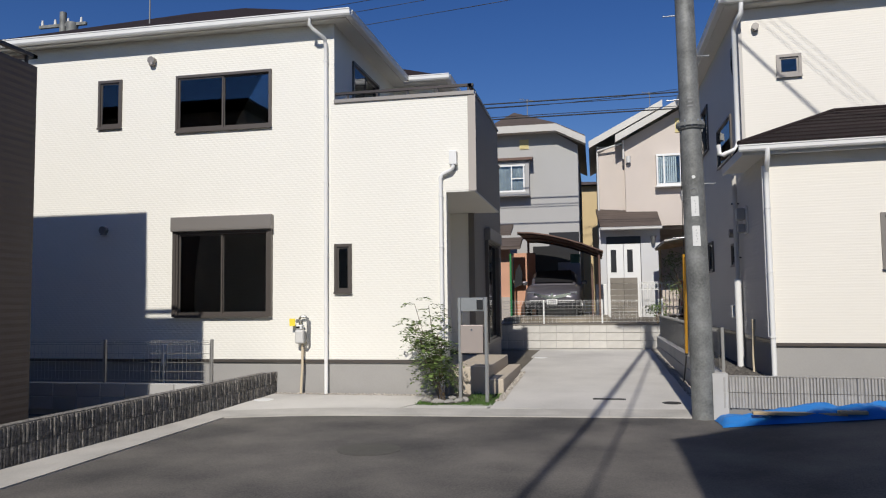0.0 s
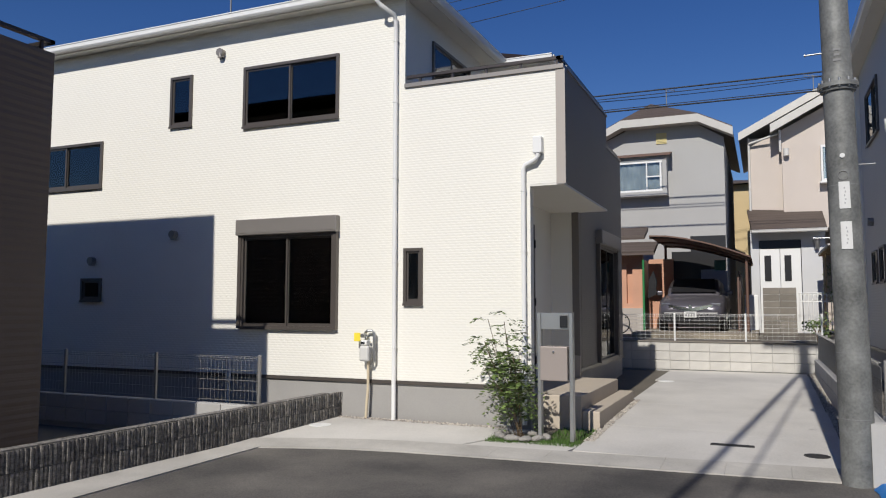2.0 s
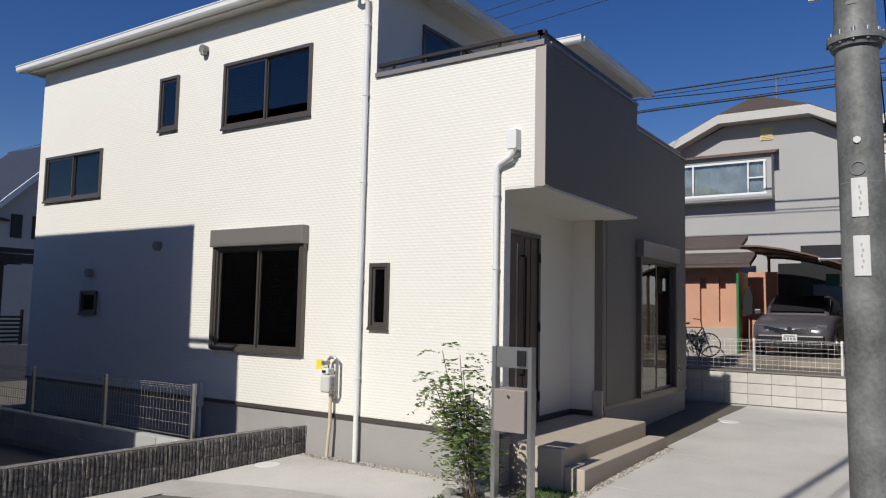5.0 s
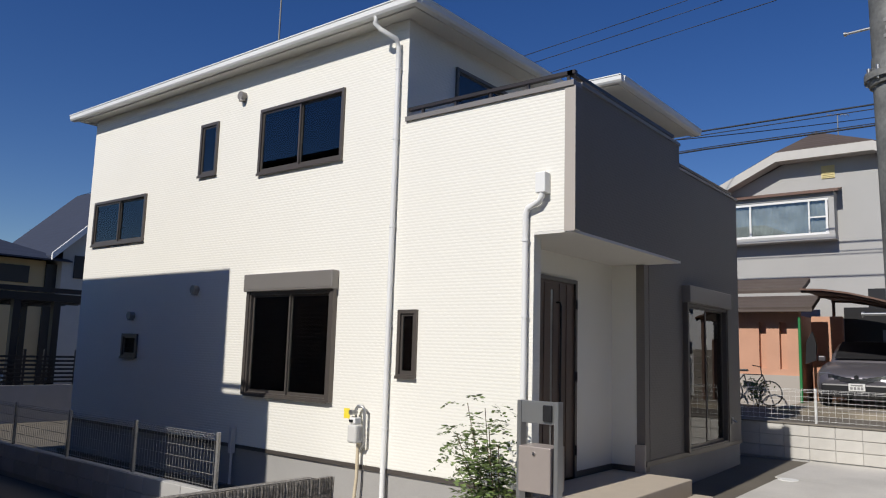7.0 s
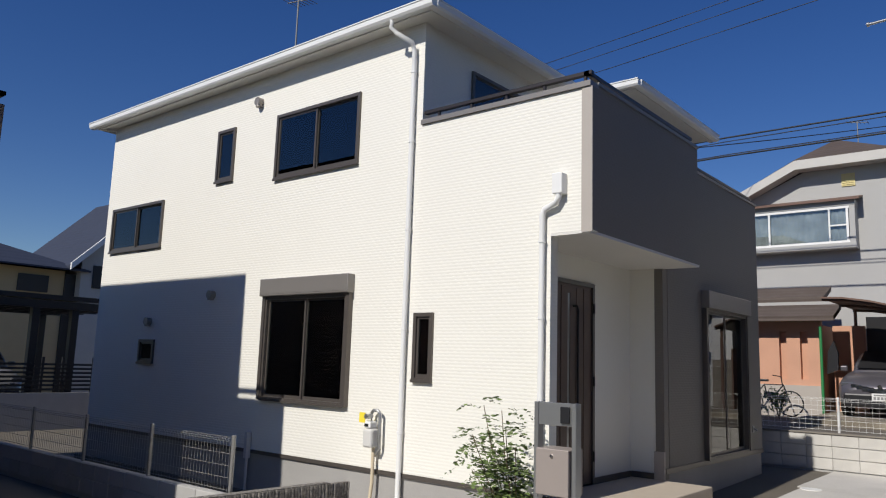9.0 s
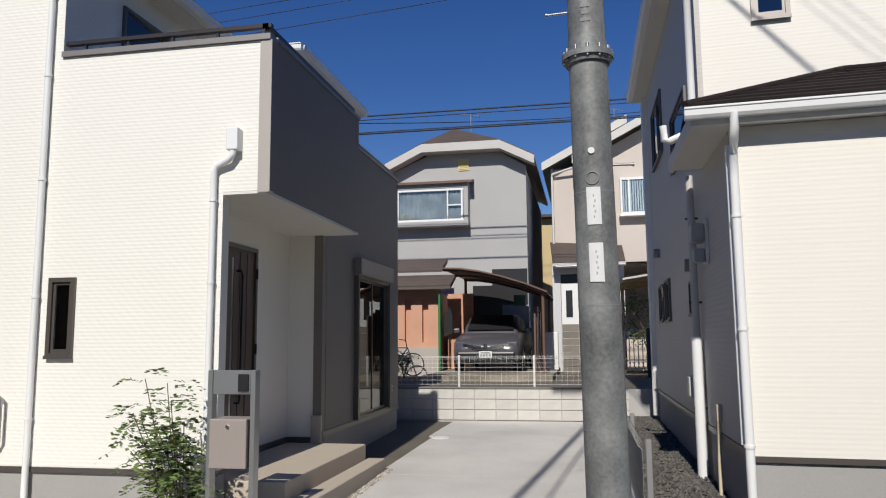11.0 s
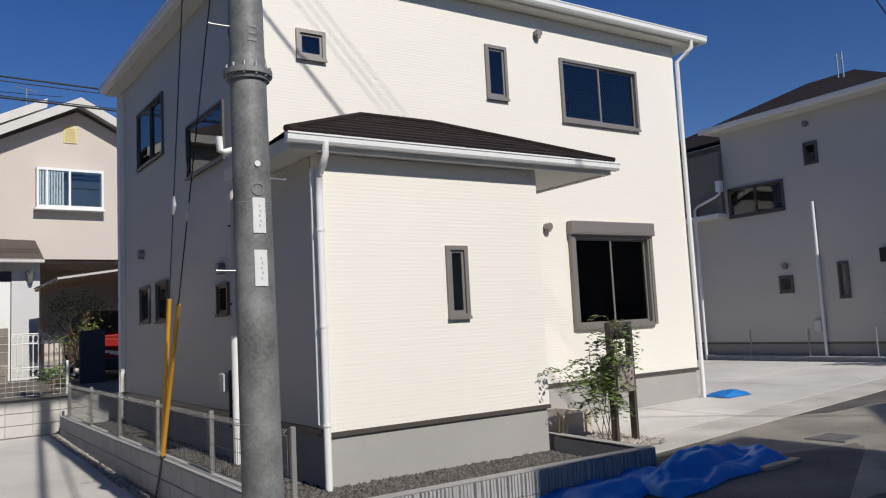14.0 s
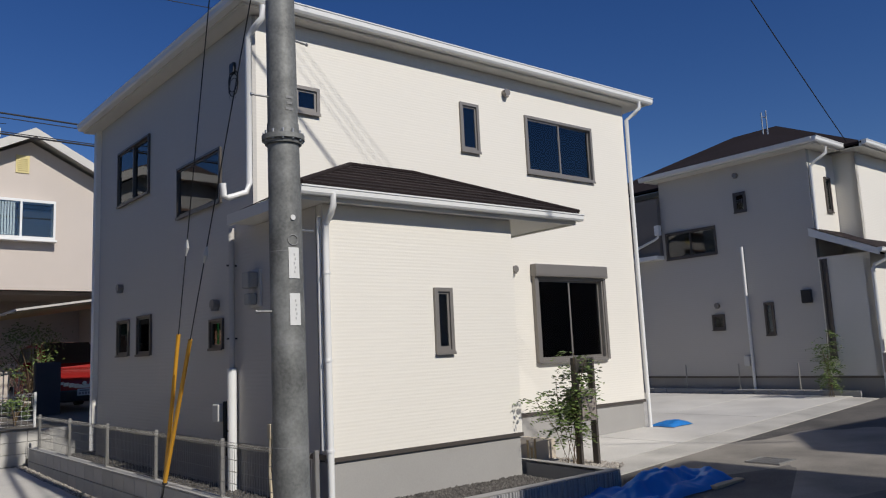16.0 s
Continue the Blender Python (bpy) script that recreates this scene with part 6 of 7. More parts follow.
# carport of curved brown sheet
port = thing("carport", (-1.0, 25.3, 0.97), "carport with a curved brown sheet roof", "carport")
bm = bm_new()
prof = [(-2.15, 3.78), (-1.7, 3.76), (-1.2, 3.68), (-0.65, 3.54), (-0.1, 3.36), (0.47, 3.13)]
for (x0, z0), (x1, z1) in zip(prof, prof[1:]):
    slope(bm, ((x0, 23.6, z0), (x1, 23.6, z1), (x1, 27.2, z1), (x0, 27.2, z0)), 0.04)
part("roof_sheet", bm, RUST_ROOF, port, "brown translucent roof sheet")
for y in (23.7, 25.4, 27.0):
    bm = bm_new()
    for (x0, z0), (x1, z1) in zip(prof, prof[1:]):
        rod(bm, (x0, y, z0 - 0.07), (x1, y, z1 - 0.07), 0.03, n=6)
    part("rib", bm, RUST_ROOF, port)
for x, z, y in ((0.35, 3.1, 23.8), (0.35, 3.1, 27.0), (-2.1, 3.72, 27.0)):
    bm = bm_new()
    rod(bm, (x, y, 0.97), (x, y, z), 0.04, n=8)
    part("post", bm, RUST_ROOF, port)
screen = thing("timber_screen", (0.12, 25.7, 0.97), "dark stacked boards beside the carport", "screen")
for k in range(7):
    bm = bm_new()
    box(bm, 0.1 + 0.02 * (k % 2), 0.14 + 0.02 * (k % 2), 24.0 + k * 0.5, 24.45 + k * 0.5, 0.97, 2.6 + 0.1 * (k % 3))
    part("board", bm, RUST_ROOF, screen)
bm = bm_new()
rbox(bm, -0.6, -0.28, 26.2, 26.5, 2.9, 3.2, 0.02)
solid("outdoor_unit", bm, TURQ, "green metal box on the carport wall", "box")


def loft(bm, sections):
    """sections: (y, half width, z low, z high, roundness) along a car's length."""
    rings = []
    for y, hw, z0, z1, r in sections:
        zc, hh = (z0 + z1) / 2, (z1 - z0) / 2
        ring = []
        for i in range(20):
            a = 2 * math.pi * i / 20
            c, s = math.cos(a), math.sin(a)
            ring.append(bm.verts.new((hw * math.copysign(abs(c) ** r, c), y, zc + hh * math.copysign(abs(s) ** r, s))))
        rings.append(ring)
    for a, b in zip(rings, rings[1:]):
        for i in range(20):
            f = bm.faces.new((a[i], a[(i + 1) % 20], b[(i + 1) % 20], b[i]))
            f.smooth = True
    bm.faces.new(rings[0][::-1])
    bm.faces.new(rings[-1])


def car(name, m, paint, label, tall=0.0):
    t = thing(name, tuple(m @ Vector((0, 2, 0))), label, "car")
    bm = bm_new()
    h = tall
    loft(bm, ((0.0, 0.62, 0.32, 0.62, 0.5), (0.06, 0.78, 0.24, 0.74 + h * 0.1, 0.45), (0.25, 0.87, 0.22, 0.86 + h * 0.2, 0.4), (0.7, 0.9, 0.22, 0.97 + h * 0.3, 0.38), (1.15, 0.9, 0.22, 1.05 + h * 0.3, 0.35), (3.7, 0.9, 0.22, 1.08 + h * 0.3, 0.35), (4.2, 0.85, 0.3, 1.0 + h * 0.3, 0.4)))
    part("body", bm, paint, t, m=m)
    bm = bm_new()
    loft(bm, ((0.95 - h * 0.3, 0.72, 0.9 + h * 0.3, 1.0 + h * 0.3, 0.5), (1.35 - h * 0.3, 0.74, 0.9, 1.28 + h * 0.5, 0.4), (1.8 - h * 0.2, 0.70, 0.9, 1.5 + h * 0.95, 0.33), (2.6, 0.68, 0.9, 1.54 + h, 0.3), (3.4, 0.68, 0.9, 1.48 + h, 0.33), (4.05, 0.7, 0.9, 1.05 + h, 0.45)))
    cabin = part("cabin", bm, paint, t, m=m)
    bm = bm_new()
    q = [bm.verts.new(p) for p in ((-0.62, 1.05 - h * 0.3, 1.06 + h * 0.35), (0.62, 1.05 - h * 0.3, 1.06 + h * 0.35), (0.56, 1.72 - h * 0.2, 1.47 + h * 0.9), (-0.56, 1.72 - h * 0.2, 1.47 + h * 0.9))]
    bm.faces.new(q)
    bm.transform(Matrix.Translation((0, -0.06, 0.04)))
    part("windscreen", bm, BLACK, cabin, "dark windscreen", m=m)
    for s in (-1, 1):
        bm = bm_new()
        q = [bm.verts.new(p) for p in ((s * 0.745, 1.5, 1.1 + h * 0.4), (s * 0.75, 3.6, 1.1 + h * 0.4), (s * 0.715, 3.3, 1.4 + h * 0.9), (s * 0.715, 1.95, 1.42 + h * 0.9))]
        bm.faces.new(q)
        part("side_window", bm, BLACK, cabin, "dark side window", m=m)
        bm = bm_new()
        rbox(bm, s * 0.66 - 0.14, s * 0.66 + 0.14, 0.1, 0.3, 0.66 + h * 0.3, 0.78 + h * 0.3, 0.03)
        part("headlight", bm, LAMP_GLASS, t, "clear headlight", m=m)
        bm = bm_new()
        rbox(bm, s * 0.98 - 0.09, s * 0.98 + 0.09, 1.35, 1.45, 1.02 + h * 0.4, 1.15 + h * 0.4, 0.03)
        part("wing_mirror", bm, paint, t, m=m)
        for y in (0.85, 3.4):
            bm = bm_new()
            rod(bm, (s * 0.72, y, 0.31), (s * 0.91, y, 0.31), 0.31, n=24)
            wh = part("wheel", bm, RUBBER, t, m=m)
            bm = bm_new()
            rod(bm, (s * 0.9, y, 0.31), (s * 0.92, y, 0.31), 0.2, n=20)
            part("rim", bm, SILVER, wh, m=m)
    bm = bm_new()
    for i in range(10):
        a = (i - 4.5) / 4.5
        box(bm, a * 0.52 - 0.06, a * 0.52 + 0.06, -0.035 + 0.05 * a * a, 0.08, 0.56 + 0.1 * a * a, 0.64 + 0.09 * abs(a))
    part("grille_bar", bm, CHROME, t, "silver grille bar", m=m)
    bm = bm_new()
    rbox(bm, -0.74, 0.74, -0.012, 0.2, 0.24, 0.53, 0.04)
    part("lower_grille", bm, BLACK, t, m=m)
    bm = bm_new()
    rbox(bm, -0.165, 0.165, -0.06, -0.04, 0.38, 0.545, 0.006, 1)
    pl = part("number_plate", bm, PLATE, t, "white number plate", m=m)
    bm = bm_new()
    for x, wd, z0, z1 in ((-0.12, 0.24, 0.49, 0.52), (-0.13, 0.05, 0.41, 0.47), (-0.06, 0.05, 0.41, 0.47), (0.01, 0.05, 0.41, 0.47), (0.08, 0.05, 0.41, 0.47)):
        box(bm, x, x + wd, -0.063, -0.058, z0, z1)
    part("plate_marks", bm, INK, pl, m=m)
    bm = bm_new()
    rod(bm, (0, -0.06, 0.68), (0, -0.03, 0.68), 0.05, n=16)
    part("badge", bm, CHROME, t, m=m)
    return t


bm = bm_new()
box(bm, -2.5, 0.6, 22.6, 27.7, 0.9, 1.115)
solid("pavement_carport", bm, DIRT_SLAB, "weathered brown concrete slab under the carport", "slab", "structure")
car("parked_car", pose(-1.13, 24.0, 1.115), CAR_GREY, "dark grey compact car parked nose out under the carport")
car("parked_van", pose(4.05, 24.8, 0.98), CAR_RED, "red small van parked under a pale carport", 0.25)

# bicycle by the annexe
bike = thing("bicycle", (-3.7, 25.0, 0.97), "black bicycle leaning by the annexe", "bicycle")
for x in (-4.2, -3.25):
    bm = bm_new()
    tube(bm, [(x + 0.3 * math.cos(i * math.pi / 12), 25.0, 1.3 + 0.3 * math.sin(i * math.pi / 12)) for i in range(25)], 0.018, 6)
    part("wheel", bm, RUBBER, bike)
bm = bm_new()
tube(bm, ((-4.2, 25, 1.3), (-3.85, 25, 1.75), (-3.4, 25, 1.75), (-3.25, 25, 1.3)), 0.018, 6)
tube(bm, ((-3.4, 25, 1.75), (-3.75, 25, 1.3), (-3.85, 25, 1.75)), 0.018, 6)
tube(bm, ((-3.42, 25, 1.75), (-3.45, 25, 1.95), (-3.6, 24.85, 1.98)), 0.014, 6)
part("frame", bm, BLACK, bike)
bm = bm_new()
rbox(bm, -4.0, -3.75, 24.94, 25.06, 1.82, 1.88, 0.02)
part("saddle", bm, BLACK, bike)

# ---- pink-beige house behind, with a tiled porch ----
GY = 29.6
house_g = thing("house", (4.0, 33.0, 0.97), "pink-beige stucco two-storey house with a white double door", "house")
bm = bm_new()
wall_mesh(bm, 0.4, 1.45, 0.9, 7.6, 0.15)
part("wall", bm, PINK_G, house_g, "pink-beige stucco wall", m=facing(0, GY + 0.3))
bm = bm_new()
prism(bm, [(1.45, 4.4), (6.2, 4.4), (6.2, 7.7), (3.75, 8.95), (1.45, 7.75)], GY, GY + 0.15)
part("gable_wall", bm, PINK_G, house_g)
bm = bm_new()
box(bm, 1.45, 2.6, GY, GY + 0.15, 0.9, 4.4)
box(bm, 5.9, 6.2, GY, GY + 0.15, 0.9, 4.4)
part("lower_wall", bm, PINK_G, house_g)
bm = bm_new()
box(bm, 0.4, 0.55, GY + 0.45, 37, 0.9, 7.6)
box(bm, 0.55, 6.2, GY + 3.0, GY + 3.1, 0.9, 7.6)
box(bm, 6.05, 6.2, GY + 0.15, 37, 0.9, 7.6)
box(bm, 0.55, 6.05, GY + 0.5, 37, 4.3, 4.4)
part("body_wall", bm, PINK_G, house_g)
WROOF = material("pale_roof", (0.55, 0.53, 0.50), 0.75, vary=0.1, scale=2, bump=0.15)
bm = bm_new()
slope(bm, ((1.1, GY - 0.55, 7.85), (3.75, GY - 0.55, 9.25), (3.75, 37, 9.25), (1.1, 37, 7.85)), 0.14)
slope(bm, ((3.75, GY - 0.55, 9.25), (6.5, GY - 0.55, 7.8), (6.5, 37, 7.8), (3.75, 37, 9.25)), 0.14)
slope(bm, ((0.1, GY - 0.1, 7.75), (2.9, GY + 0.1, 9.22), (2.9, 37, 9.22), (0.1, 37, 7.75)), 0.14)
part("roof", bm, WROOF, house_g, "pale gabled roof with white verges")
bm = bm_new()
for a, b, y in (((1.1, 7.86), (3.75, 9.26), GY - 0.58), ((3.75, 9.26), (6.5, 7.8), GY - 0.58), ((0.1, 7.76), (2.9, 9.23), GY - 0.14)):
    prism(bm, [a, b, (b[0], b[1] - 0.27), (a[0], a[1] - 0.27)], y, y + 0.05)
part("barge_board", bm, PALE_VERGE, house_g, "off-white barge boards")
bm = bm_new()
box(bm, 3.35, 3.72, GY - 0.03, GY, 7.95, 8.5)
for k in range(7):
    box(bm, 3.4, 3.67, GY - 0.045, GY - 0.03, 8.02 + k * 0.06, 8.05 + k * 0.06)
part("gable_vent", bm, VENT_YELLOW, house_g, "pale yellow louvred gable vent")
bm = bm_new()
rbox(bm, 2.55, 4.47, GY - 0.32, GY - 0.002, 5.84, 5.898, 0.01)
bw = part("bay_window", bm, WHITE_PAINT, house_g, "white framed bay window with a curtain")
for x0, x1, z0, z1 in ((2.6, 4.42, 5.9, 5.98), (2.6, 4.42, 7.02, 7.1), (2.6, 2.66, 5.98, 7.02), (4.36, 4.42, 5.98, 7.02), (2.85, 2.9, 5.98, 7.02), (3.45, 3.51, 5.98, 7.02)):
    bm = bm_new()
    box(bm, x0, x1, GY - 0.3, GY - 0.02, z0, z1)
    part("frame_bar", bm, WHITE_PAINT, bw)
bm = bm_new()
box(bm, 2.66, 4.36, GY - 0.28, GY - 0.275, 5.98, 7.02)
part("pane", bm, GLASS, bw).visible_shadow = False
# black sheet on the wall: the room's darkness as plain colour
bm = bm_new()
box(bm, 2.66, 4.36, GY - 0.012, GY - 0.004, 5.98, 7.02)
part("unlit_room_panel", bm, BLACK, bw)
bm = bm_new()
for k in range(9):
    x = 2.7 + k * 0.075
    rod(bm, (x, GY - 0.24, 6.0), (x, GY - 0.24, 7.0), 0.03, n=8)
part("curtain", bm, CURTAIN, bw, "white gathered curtain")
bm = bm_new()
rod(bm, (0.42, GY + 0.2, 0.97), (0.42, GY + 0.2, 7.6), 0.04, n=8)
rod(bm, (1.4, GY - 0.1, 7.0), (1.4, GY - 0.1, 7.75), 0.04, n=8)
rod(bm, (0.42, GY + 0.15, 7.4), (1.4, GY - 0.05, 7.65), 0.04, n=8)
part("downpipe", bm, PLASTIC, house_g)
bm = bm_new()
rod(bm, (1.58, GY - 0.12, 6.85), (1.58, GY - 0.12, 7.1), 0.09, n=14)
part("cable_bracket", bm, PLASTIC, house_g)
# porch
PY = 28.5
bm = bm_new()
wall_mesh(bm, 0.4, 2.58, 0.95, 4.3, 0.15, [(0.65, 1.89, 0.95, 3.95)])
part("porch_wall", bm, TILE_G, house_g, "white tiled porch wall", m=facing(0, PY))
for s, x0 in enumerate((0.66, 1.27)):
    bm = bm_new()
    rbox(bm, x0, x0 + 0.6, PY + 0.02, PY + 0.07, 0.97, 3.66, 0.01)
    d = part("door_leaf", bm, WHITE_PAINT, house_g, "white panelled door leaf")
    bm = bm_new()
    box(bm, x0 + (0.14 if s == 0 else 0.12), x0 + (0.34 if s == 0 else 0.32), PY + 0.01, PY + 0.03, 2.62, 3.45)
    part("door_glass", bm, BLACK, d, "dark glass strip")
bm = bm_new()
box(bm, 0.65, 1.89, PY + 0.03, PY + 0.06, 3.68, 3.94)
part("transom", bm, BLACK, house_g, "dark transom window")
bm = bm_new()
slope(bm, ((0.45, PY - 0.5, 4.24), (2.62, PY - 0.5, 4.24), (2.6, GY, 4.95), (0.3, GY + 0.3, 5.15)), 0.1)
part("porch_roof", bm, DARK_TILE, house_g, "dark tiled porch roof")
bm = bm_new()
gutter(bm, (0.45, PY - 0.5), (2.62, PY - 0.5), 4.24, (0, -1), 0.1)
part("porch_gutter", bm, PLASTIC, house_g)
bm = bm_new()
rod(bm, (2.33, PY - 0.12, 3.62), (2.33, PY - 0.12, 3.92), 0.05, 0.12, 6)
part("porch_lamp", bm, SILVER, house_g, "small lantern")
# gate pier, white box and lattice gate
pier = thing("gate_pier", (1.2, 26.8, 0.97), "weathered brown block gate pier", "gate pier")
pm = block_mesh("old_block", 0.46, 0.2, 0.3, OLD_BLOCK, 0, 3)
for c in range(7):
    for k in range(2):
        ob = new("block", pm)
        ob.parent = pier
        ob.matrix_parent_inverse = pier.matrix_basis.inverted()
        ob.matrix_basis = Matrix.Translation((0.72 + k * 0.46, 26.7, 0.97 + c * 0.2))
bm = bm_new()
rbox(bm, 0.22, 0.6, 26.4, 26.7, 0.97, 2.15, 0.02)
solid("white_cabinet", bm, WHITE_PAINT, "white weathered cabinet beside the gate pier", "cabinet")
gate = thing("lattice_gate", (2.5, 26.8, 0.97), "white cast lattice gate", "gate")
for k in range(13):
    bm = bm_new()
    x = 1.72 + k * 0.12
    rod(bm, (x, 26.8, 1.05), (x, 26.8, 2.2), 0.014, n=6)
    part("bar", bm, WHITE_PAINT, gate)
for z in (1.08, 1.35, 1.95, 2.2):
    bm = bm_new()
    rod(bm, (1.72, 26.8, z), (3.2, 26.8, z), 0.018, n=6)
    part("rail", bm, WHITE_PAINT, gate)
for z in (1.21, 2.07):
    for k in range(12):
        bm = bm_new()
        x = 1.78 + k * 0.12
        tube(bm, [(x + 0.06 * math.cos(i * math.pi / 4), 26.8, z + 0.1 * math.sin(i * math.pi / 4)) for i in range(9)], 0.012, 5)
        part("scroll", bm, WHITE_PAINT, gate)
# pale carport before the red van
cp2 = thing("carport", (4.2, 25.5, 0.97), "pale carport with a translucent sheet roof", "carport")
bm = bm_new()
slope(bm, ((2.3, 23.8, 3.42), (5.9, 23.8, 3.95), (5.9, 27.5, 3.95), (2.3, 27.5, 3.42)), 0.05)
part("roof_sheet", bm, BARGE, cp2)
for k in range(5):
    bm = bm_new()
    y = 23.9 + k * 0.85
    rod(bm, (2.3, y, 3.33), (5.9, y, 3.86), 0.03, n=6)
    part("rib", bm, PLANK, cp2)
for x, y in ((2.45, 27.3), (5.8, 24.0), (5.8, 27.3)):
    bm = bm_new()
    rod(bm, (x, y, 0.97), (x, y, 3.4), 0.05, n=8)
    part("post", bm, PLANK, cp2)
bm = bm_new()
rbox(bm, 2.85, 3.4, 24.3, 24.5, 0.97, 2.2, 0.02)
solid("dark_pillar", bm, material("slate_pillar", (0.05, 0.052, 0.06), 0.8, vary=0.1, bump=0.2), "dark slate gate pillar beside the red van", "pillar")


def bush(name, x, y, z, r, seed, label, n=900):
    rnd = random.Random(seed)
    t = thing(name, (x, y, z), label, "bush")
    bm = bm_new()
    for k in range(6):
        a = rnd.uniform(0, 6.28)
        tube(bm, ((x, y, z), (x + 0.2 * r * math.cos(a), y + 0.2 * r * math.sin(a), z + r * 0.8), (x + 0.6 * r * math.cos(a), y + 0.6 * r * math.sin(a), z + r * rnd.uniform(1.2, 1.8))), 0.015, 5)
    part("twig", bm, STEM, t)
    bm = bm_new()
    centres = [Vector((x + rnd.uniform(-0.7, 0.7) * r, y + rnd.uniform(-0.6, 0.6) * r, z + rnd.uniform(0.6, 2.0) * r)) for _ in range(14)]
    for _ in range(n):
        c = rnd.choice(centres)
        o = c + Vector((rnd.gauss(0, 0.2), rnd.gauss(0, 0.2), rnd.gauss(0, 0.17))) * r
        d = Vector((rnd.uniform(-1, 1), rnd.uniform(-1, 1), rnd.uniform(-1, 0.4))).normalized()
        s = d.orthogonal().normalized() * 0.018
        ln = rnd.uniform(0.06, 0.12)
        bm.faces.new([bm.verts.new(p) for p in (o, o + d * ln * 0.5 + s, o + d * ln, o + d * ln * 0.5 - s)])
    tagged(part("leaves", bm, LEAF, t), kind="stuff")


bush("garden_bush", 3.0, 25.4, 1.4, 0.8, 21, "dark green garden bush behind the lattice gate")
bush("garden_bush", 1.85, 21.4, 0.97, 0.3, 22, "small green weed above the block wall", 220)
bush("garden_bush", -3.3, 24.2, 0.97, 0.35, 23, "low green bush beside the bicycle", 260)

# ---- west: carport, slatted fence, van and houses beyond the first lot ----
WX = -18.0
slat_fence = thing("slatted_fence", (WX, 13.5, 0.4), "black slatted metal fence", "fence")
for k in range(8):
    bm = bm_new()
    z = 0.9 + k * 0.105
    box(bm, WX, WX + 0.03, 10.5, 14.8, z, z + 0.055)
    part("slat", bm, BLACK, slat_fence)
for y in (11.3, 12.4, 13.45, 13.95, 14.75):
    bm = bm_new()
    box(bm, WX - 0.06, WX, y, y + 0.06, 0.3, 1.85)
    part("post", bm, BLACK, slat_fence)
w = core("wall_far_west", facing(WX + 0.1, 9.0, 90), 8.0, 0.15, 0.0, 0.95, BLOCK, "low block wall under the slatted fence")
cp3 = thing("carport", (-20.0, 13.5, 0.3), "dark metal carport beside the slatted fence", "carport")
bm = bm_new()
slope(bm, ((-18.2, 11.4, 3.45), (-18.2, 15.6, 3.45), (-23, 15.6, 3.7), (-23, 11.4, 3.7)), 0.12)
part("roof_sheet", bm, BLACK, cp3)
for k in range(6):
    bm = bm_new()
    x = -18.3 - k * 0.8
    box(bm, x - 0.04, x + 0.04, 11.4, 15.6, 3.1, 3.3)
    part("beam", bm, BLACK, cp3)
for x, y in ((-18.4, 13.3), (-18.4, 14.3), (-18.4, 11.6), (-22.8, 15.3)):
    bm = bm_new()
    box(bm, x - 0.09, x + 0.09, y - 0.09, y + 0.09, 0.3, 3.3)
    part("post", bm, BLACK, cp3)
car("parked_van", pose(-19.6, 12.9, 0.4, 0, 0, 90), CAR_SILVER, "silver van parked behind the slatted fence", 0.3)
hw1 = thing("house", (-31.0, 14.0, 0.3), "yellow stucco house with a blue-grey hip roof", "house")
bm = bm_new()
box(bm, -36, -28.0, 9.0, 18.1, 0.3, 5.1)
part("wall", bm, YELLOW_WALL, hw1, "yellow stucco wall")
bm = bm_new()
hip_roof(bm, -37, -27.3, 8.3, 18.8, 5.15, 0.38)
part("roof", bm, BLUE_ROOF, hw1, "blue-grey hip roof")
bm = bm_new()
box(bm, -28.0, -27.94, 16.4, 17.5, 4.2, 4.85)
part("window", bm, BLACK, hw1)
# black slab filling the gap between the houses, its shade as colour
bm = bm_new()
box(bm, -28.05, -27.9, 18.1, 19.6, 0.3, 5.0)
part("gap_shade_panel", bm, BLACK, hw1)
hw2 = thing("house", (-31.0, 21.0, 0.3), "white stucco house with a white gable verge", "house")
bm = bm_new()
prism(bm, [(18.5, 0.3), (24.7, 0.3), (24.7, 5.6), (21.6, 8.6), (18.5, 5.6)], 0, 6)
part("wall", bm, BARGE, hw2, "white stucco wall", m=pose(-27.5, 0, 0, 0, 0, 90))
bm = bm_new()
prism(bm, [(17.95, 5.3), (21.6, 8.9), (25.2, 5.3), (25.2, 5.12), (21.6, 8.72), (17.95, 5.12)], -0.36, 6)
part("roof", bm, BLUE_ROOF, hw2, "dark blue-grey gable roof", m=pose(-27.5, 0, 0, 0, 0, 90))
bm = bm_new()
prism(bm, [(17.9, 5.36), (21.6, 9.0), (25.25, 5.36), (25.25, 5.1), (21.6, 8.7), (17.9, 5.1)], -0.46, -0.362)
part("verge", bm, WHITE_PAINT, hw2, "white gable verge", m=pose(-27.5, 0, 0, 0, 0, 90))
for y in (18.95, 19.75):
    bm = bm_new()
    box(bm, -27.5, -27.44, y, y + 0.4, 4.5, 5.4)
    part("window", bm, BLACK, hw2, "dark upright window")

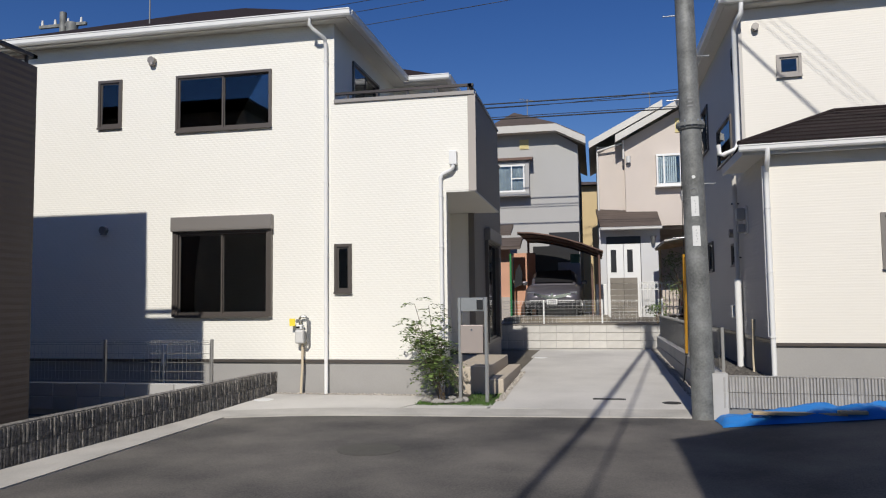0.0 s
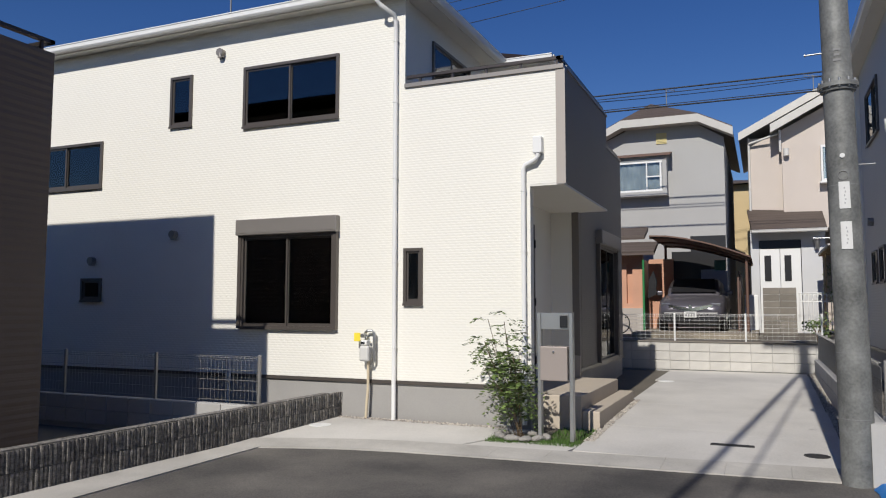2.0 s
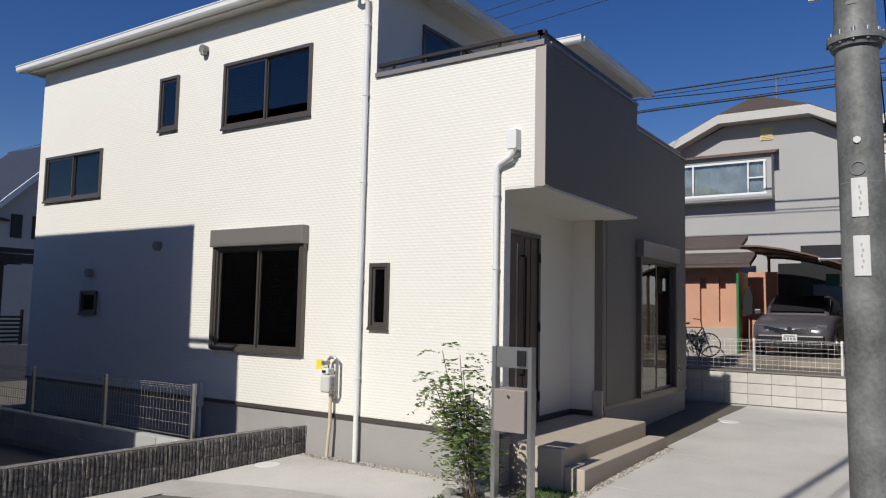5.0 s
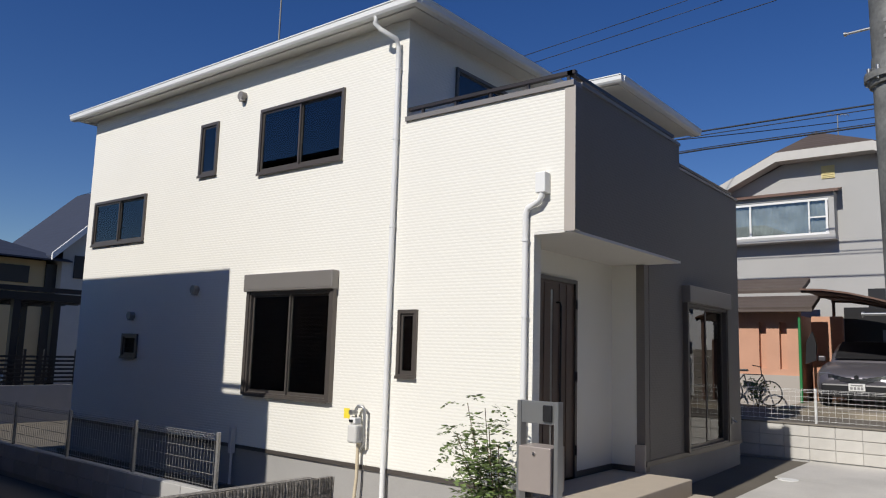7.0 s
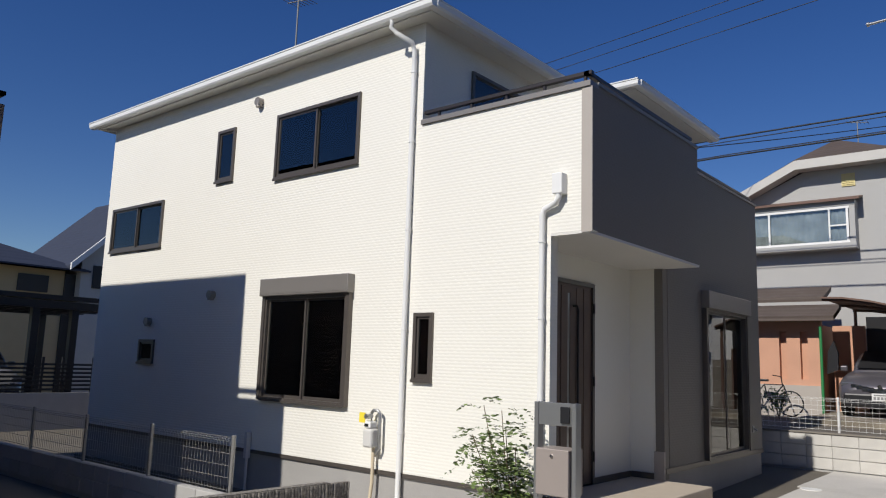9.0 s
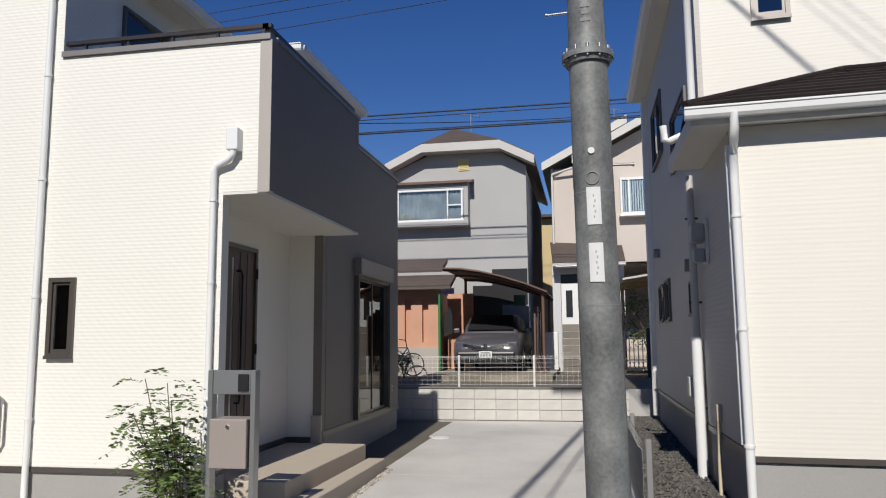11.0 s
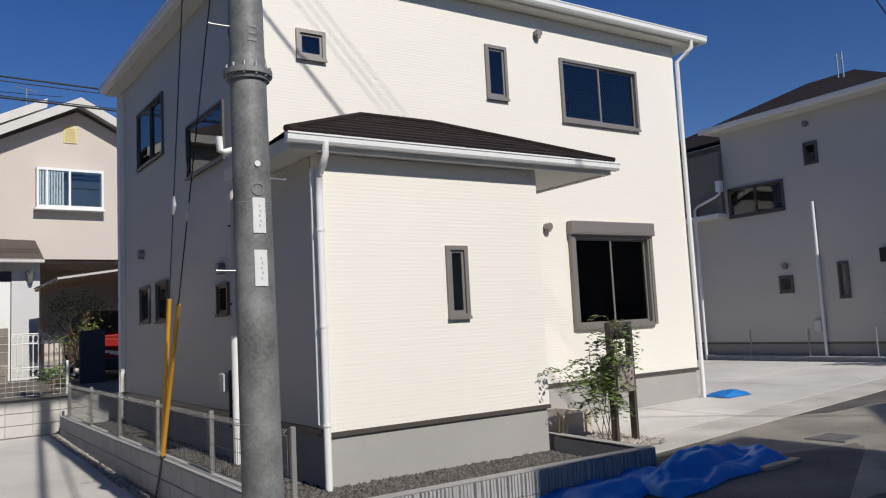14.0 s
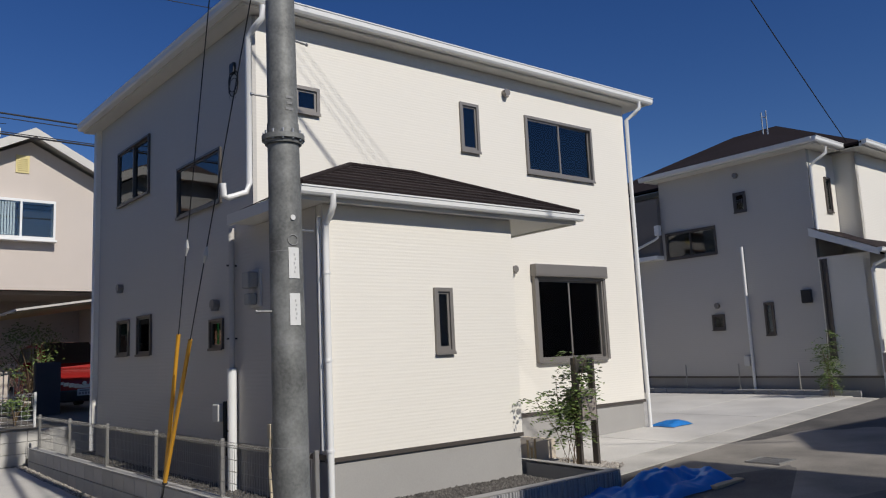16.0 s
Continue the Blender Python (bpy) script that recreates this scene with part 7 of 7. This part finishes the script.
# ---- cables behind, poles and aerials ----
for k, z in enumerate((7.5, 7.95, 8.12, 7.72)):
    cable("power_cable", (-45, 24.0 + k * 0.3, z + 0.6), (-4.4, 24 + k * 0.2, z), 0.35, 0.022 if k % 2 == 0 else 0.012, "black overhead power cable")
    cable("power_cable", (-4.4, 24 + k * 0.2, z), (14.0, 24.0 + k * 0.2, z + 0.05), 0.02, 0.022 if k % 2 == 0 else 0.012, "black overhead power cable")
for k, z in enumerate((12.3, 12.9, 13.3)):
    cable("power_cable", (-45, 27.0, z - 2.2), (12.0, 29.0, z + 2.6), 0.5, 0.014, "thin black overhead wire")
cable("power_cable", (-6.2, 23.9, 7.9), (5.0, 40.0, 12.5), 0.2, 0.014, "thin black overhead wire")
cable("power_cable", (17.56, 11.2, 6.13), (10.76, 11.2, 9.91), 0.05, 0.012, "thin black service wire to the third house")
cable("power_cable", (5.6, 16.0, 7.75), (30.0, 26.0, 7.0), 0.2, 0.012, "thin black overhead wire")


def far_pole(x, y, h, label):
    t = thing("utility_pole", (x, y, 0.4), label, "utility pole")
    bm = bm_new()
    rod(bm, (x, y, 0.3), (x, y, h), 0.16, 0.11, 18)
    part("shaft", bm, POLE_STEEL, t)
    for z in (h - 1.3, h - 0.5):
        bm = bm_new()
        box(bm, x - 0.9, x + 0.9, y - 0.05, y + 0.05, z, z + 0.1)
        part("crossarm", bm, POLE_STEEL, t)
        for k in range(4):
            bm = bm_new()
            rod(bm, (x - 0.8 + k * 0.5, y, z + 0.1), (x - 0.8 + k * 0.5, y, z + 0.28), 0.05, 0.03, 8)
            part("insulator", bm, PLASTIC, t)
    bm = bm_new()
    rod(bm, (x + 0.35, y, h - 1.1), (x + 0.35, y, h - 0.4), 0.2, n=14)
    part("transformer", bm, POLE_STEEL, t)


far_pole(-17.3, 22.0, 11.6, "distant grey utility pole with crossarms behind the white house")


def aerial(x, y, z, h, label):
    t = thing("tv_aerial", (x, y, z), label, "aerial")
    bm = bm_new()
    rod(bm, (x, y, z), (x, y, z + h), 0.015, n=6)
    part("mast", bm, INK, t)
    bm = bm_new()
    rod(bm, (x - 0.3, y, z + h), (x + 0.3, y, z + h - 0.1), 0.01, n=5)
    part("boom", bm, INK, t)
    for k in range(6):
        bm = bm_new()
        xx = x - 0.27 + k * 0.11
        rod(bm, (xx, y - 0.2, z + h - 0.02 * k), (xx, y + 0.2, z + h - 0.02 * k), 0.006, n=5)
        part("element", bm, INK, t)


aerial(-2.25, 29.5, 8.6, 1.0, "thin television aerial on the grey house's roof")
aerial(2.6, 31.5, 9.0, 1.1, "thin television aerial on the pink house's roof")
aerial(-8.15, 13.05, 7.05, 1.35, "thin television aerial on the white house's roof")
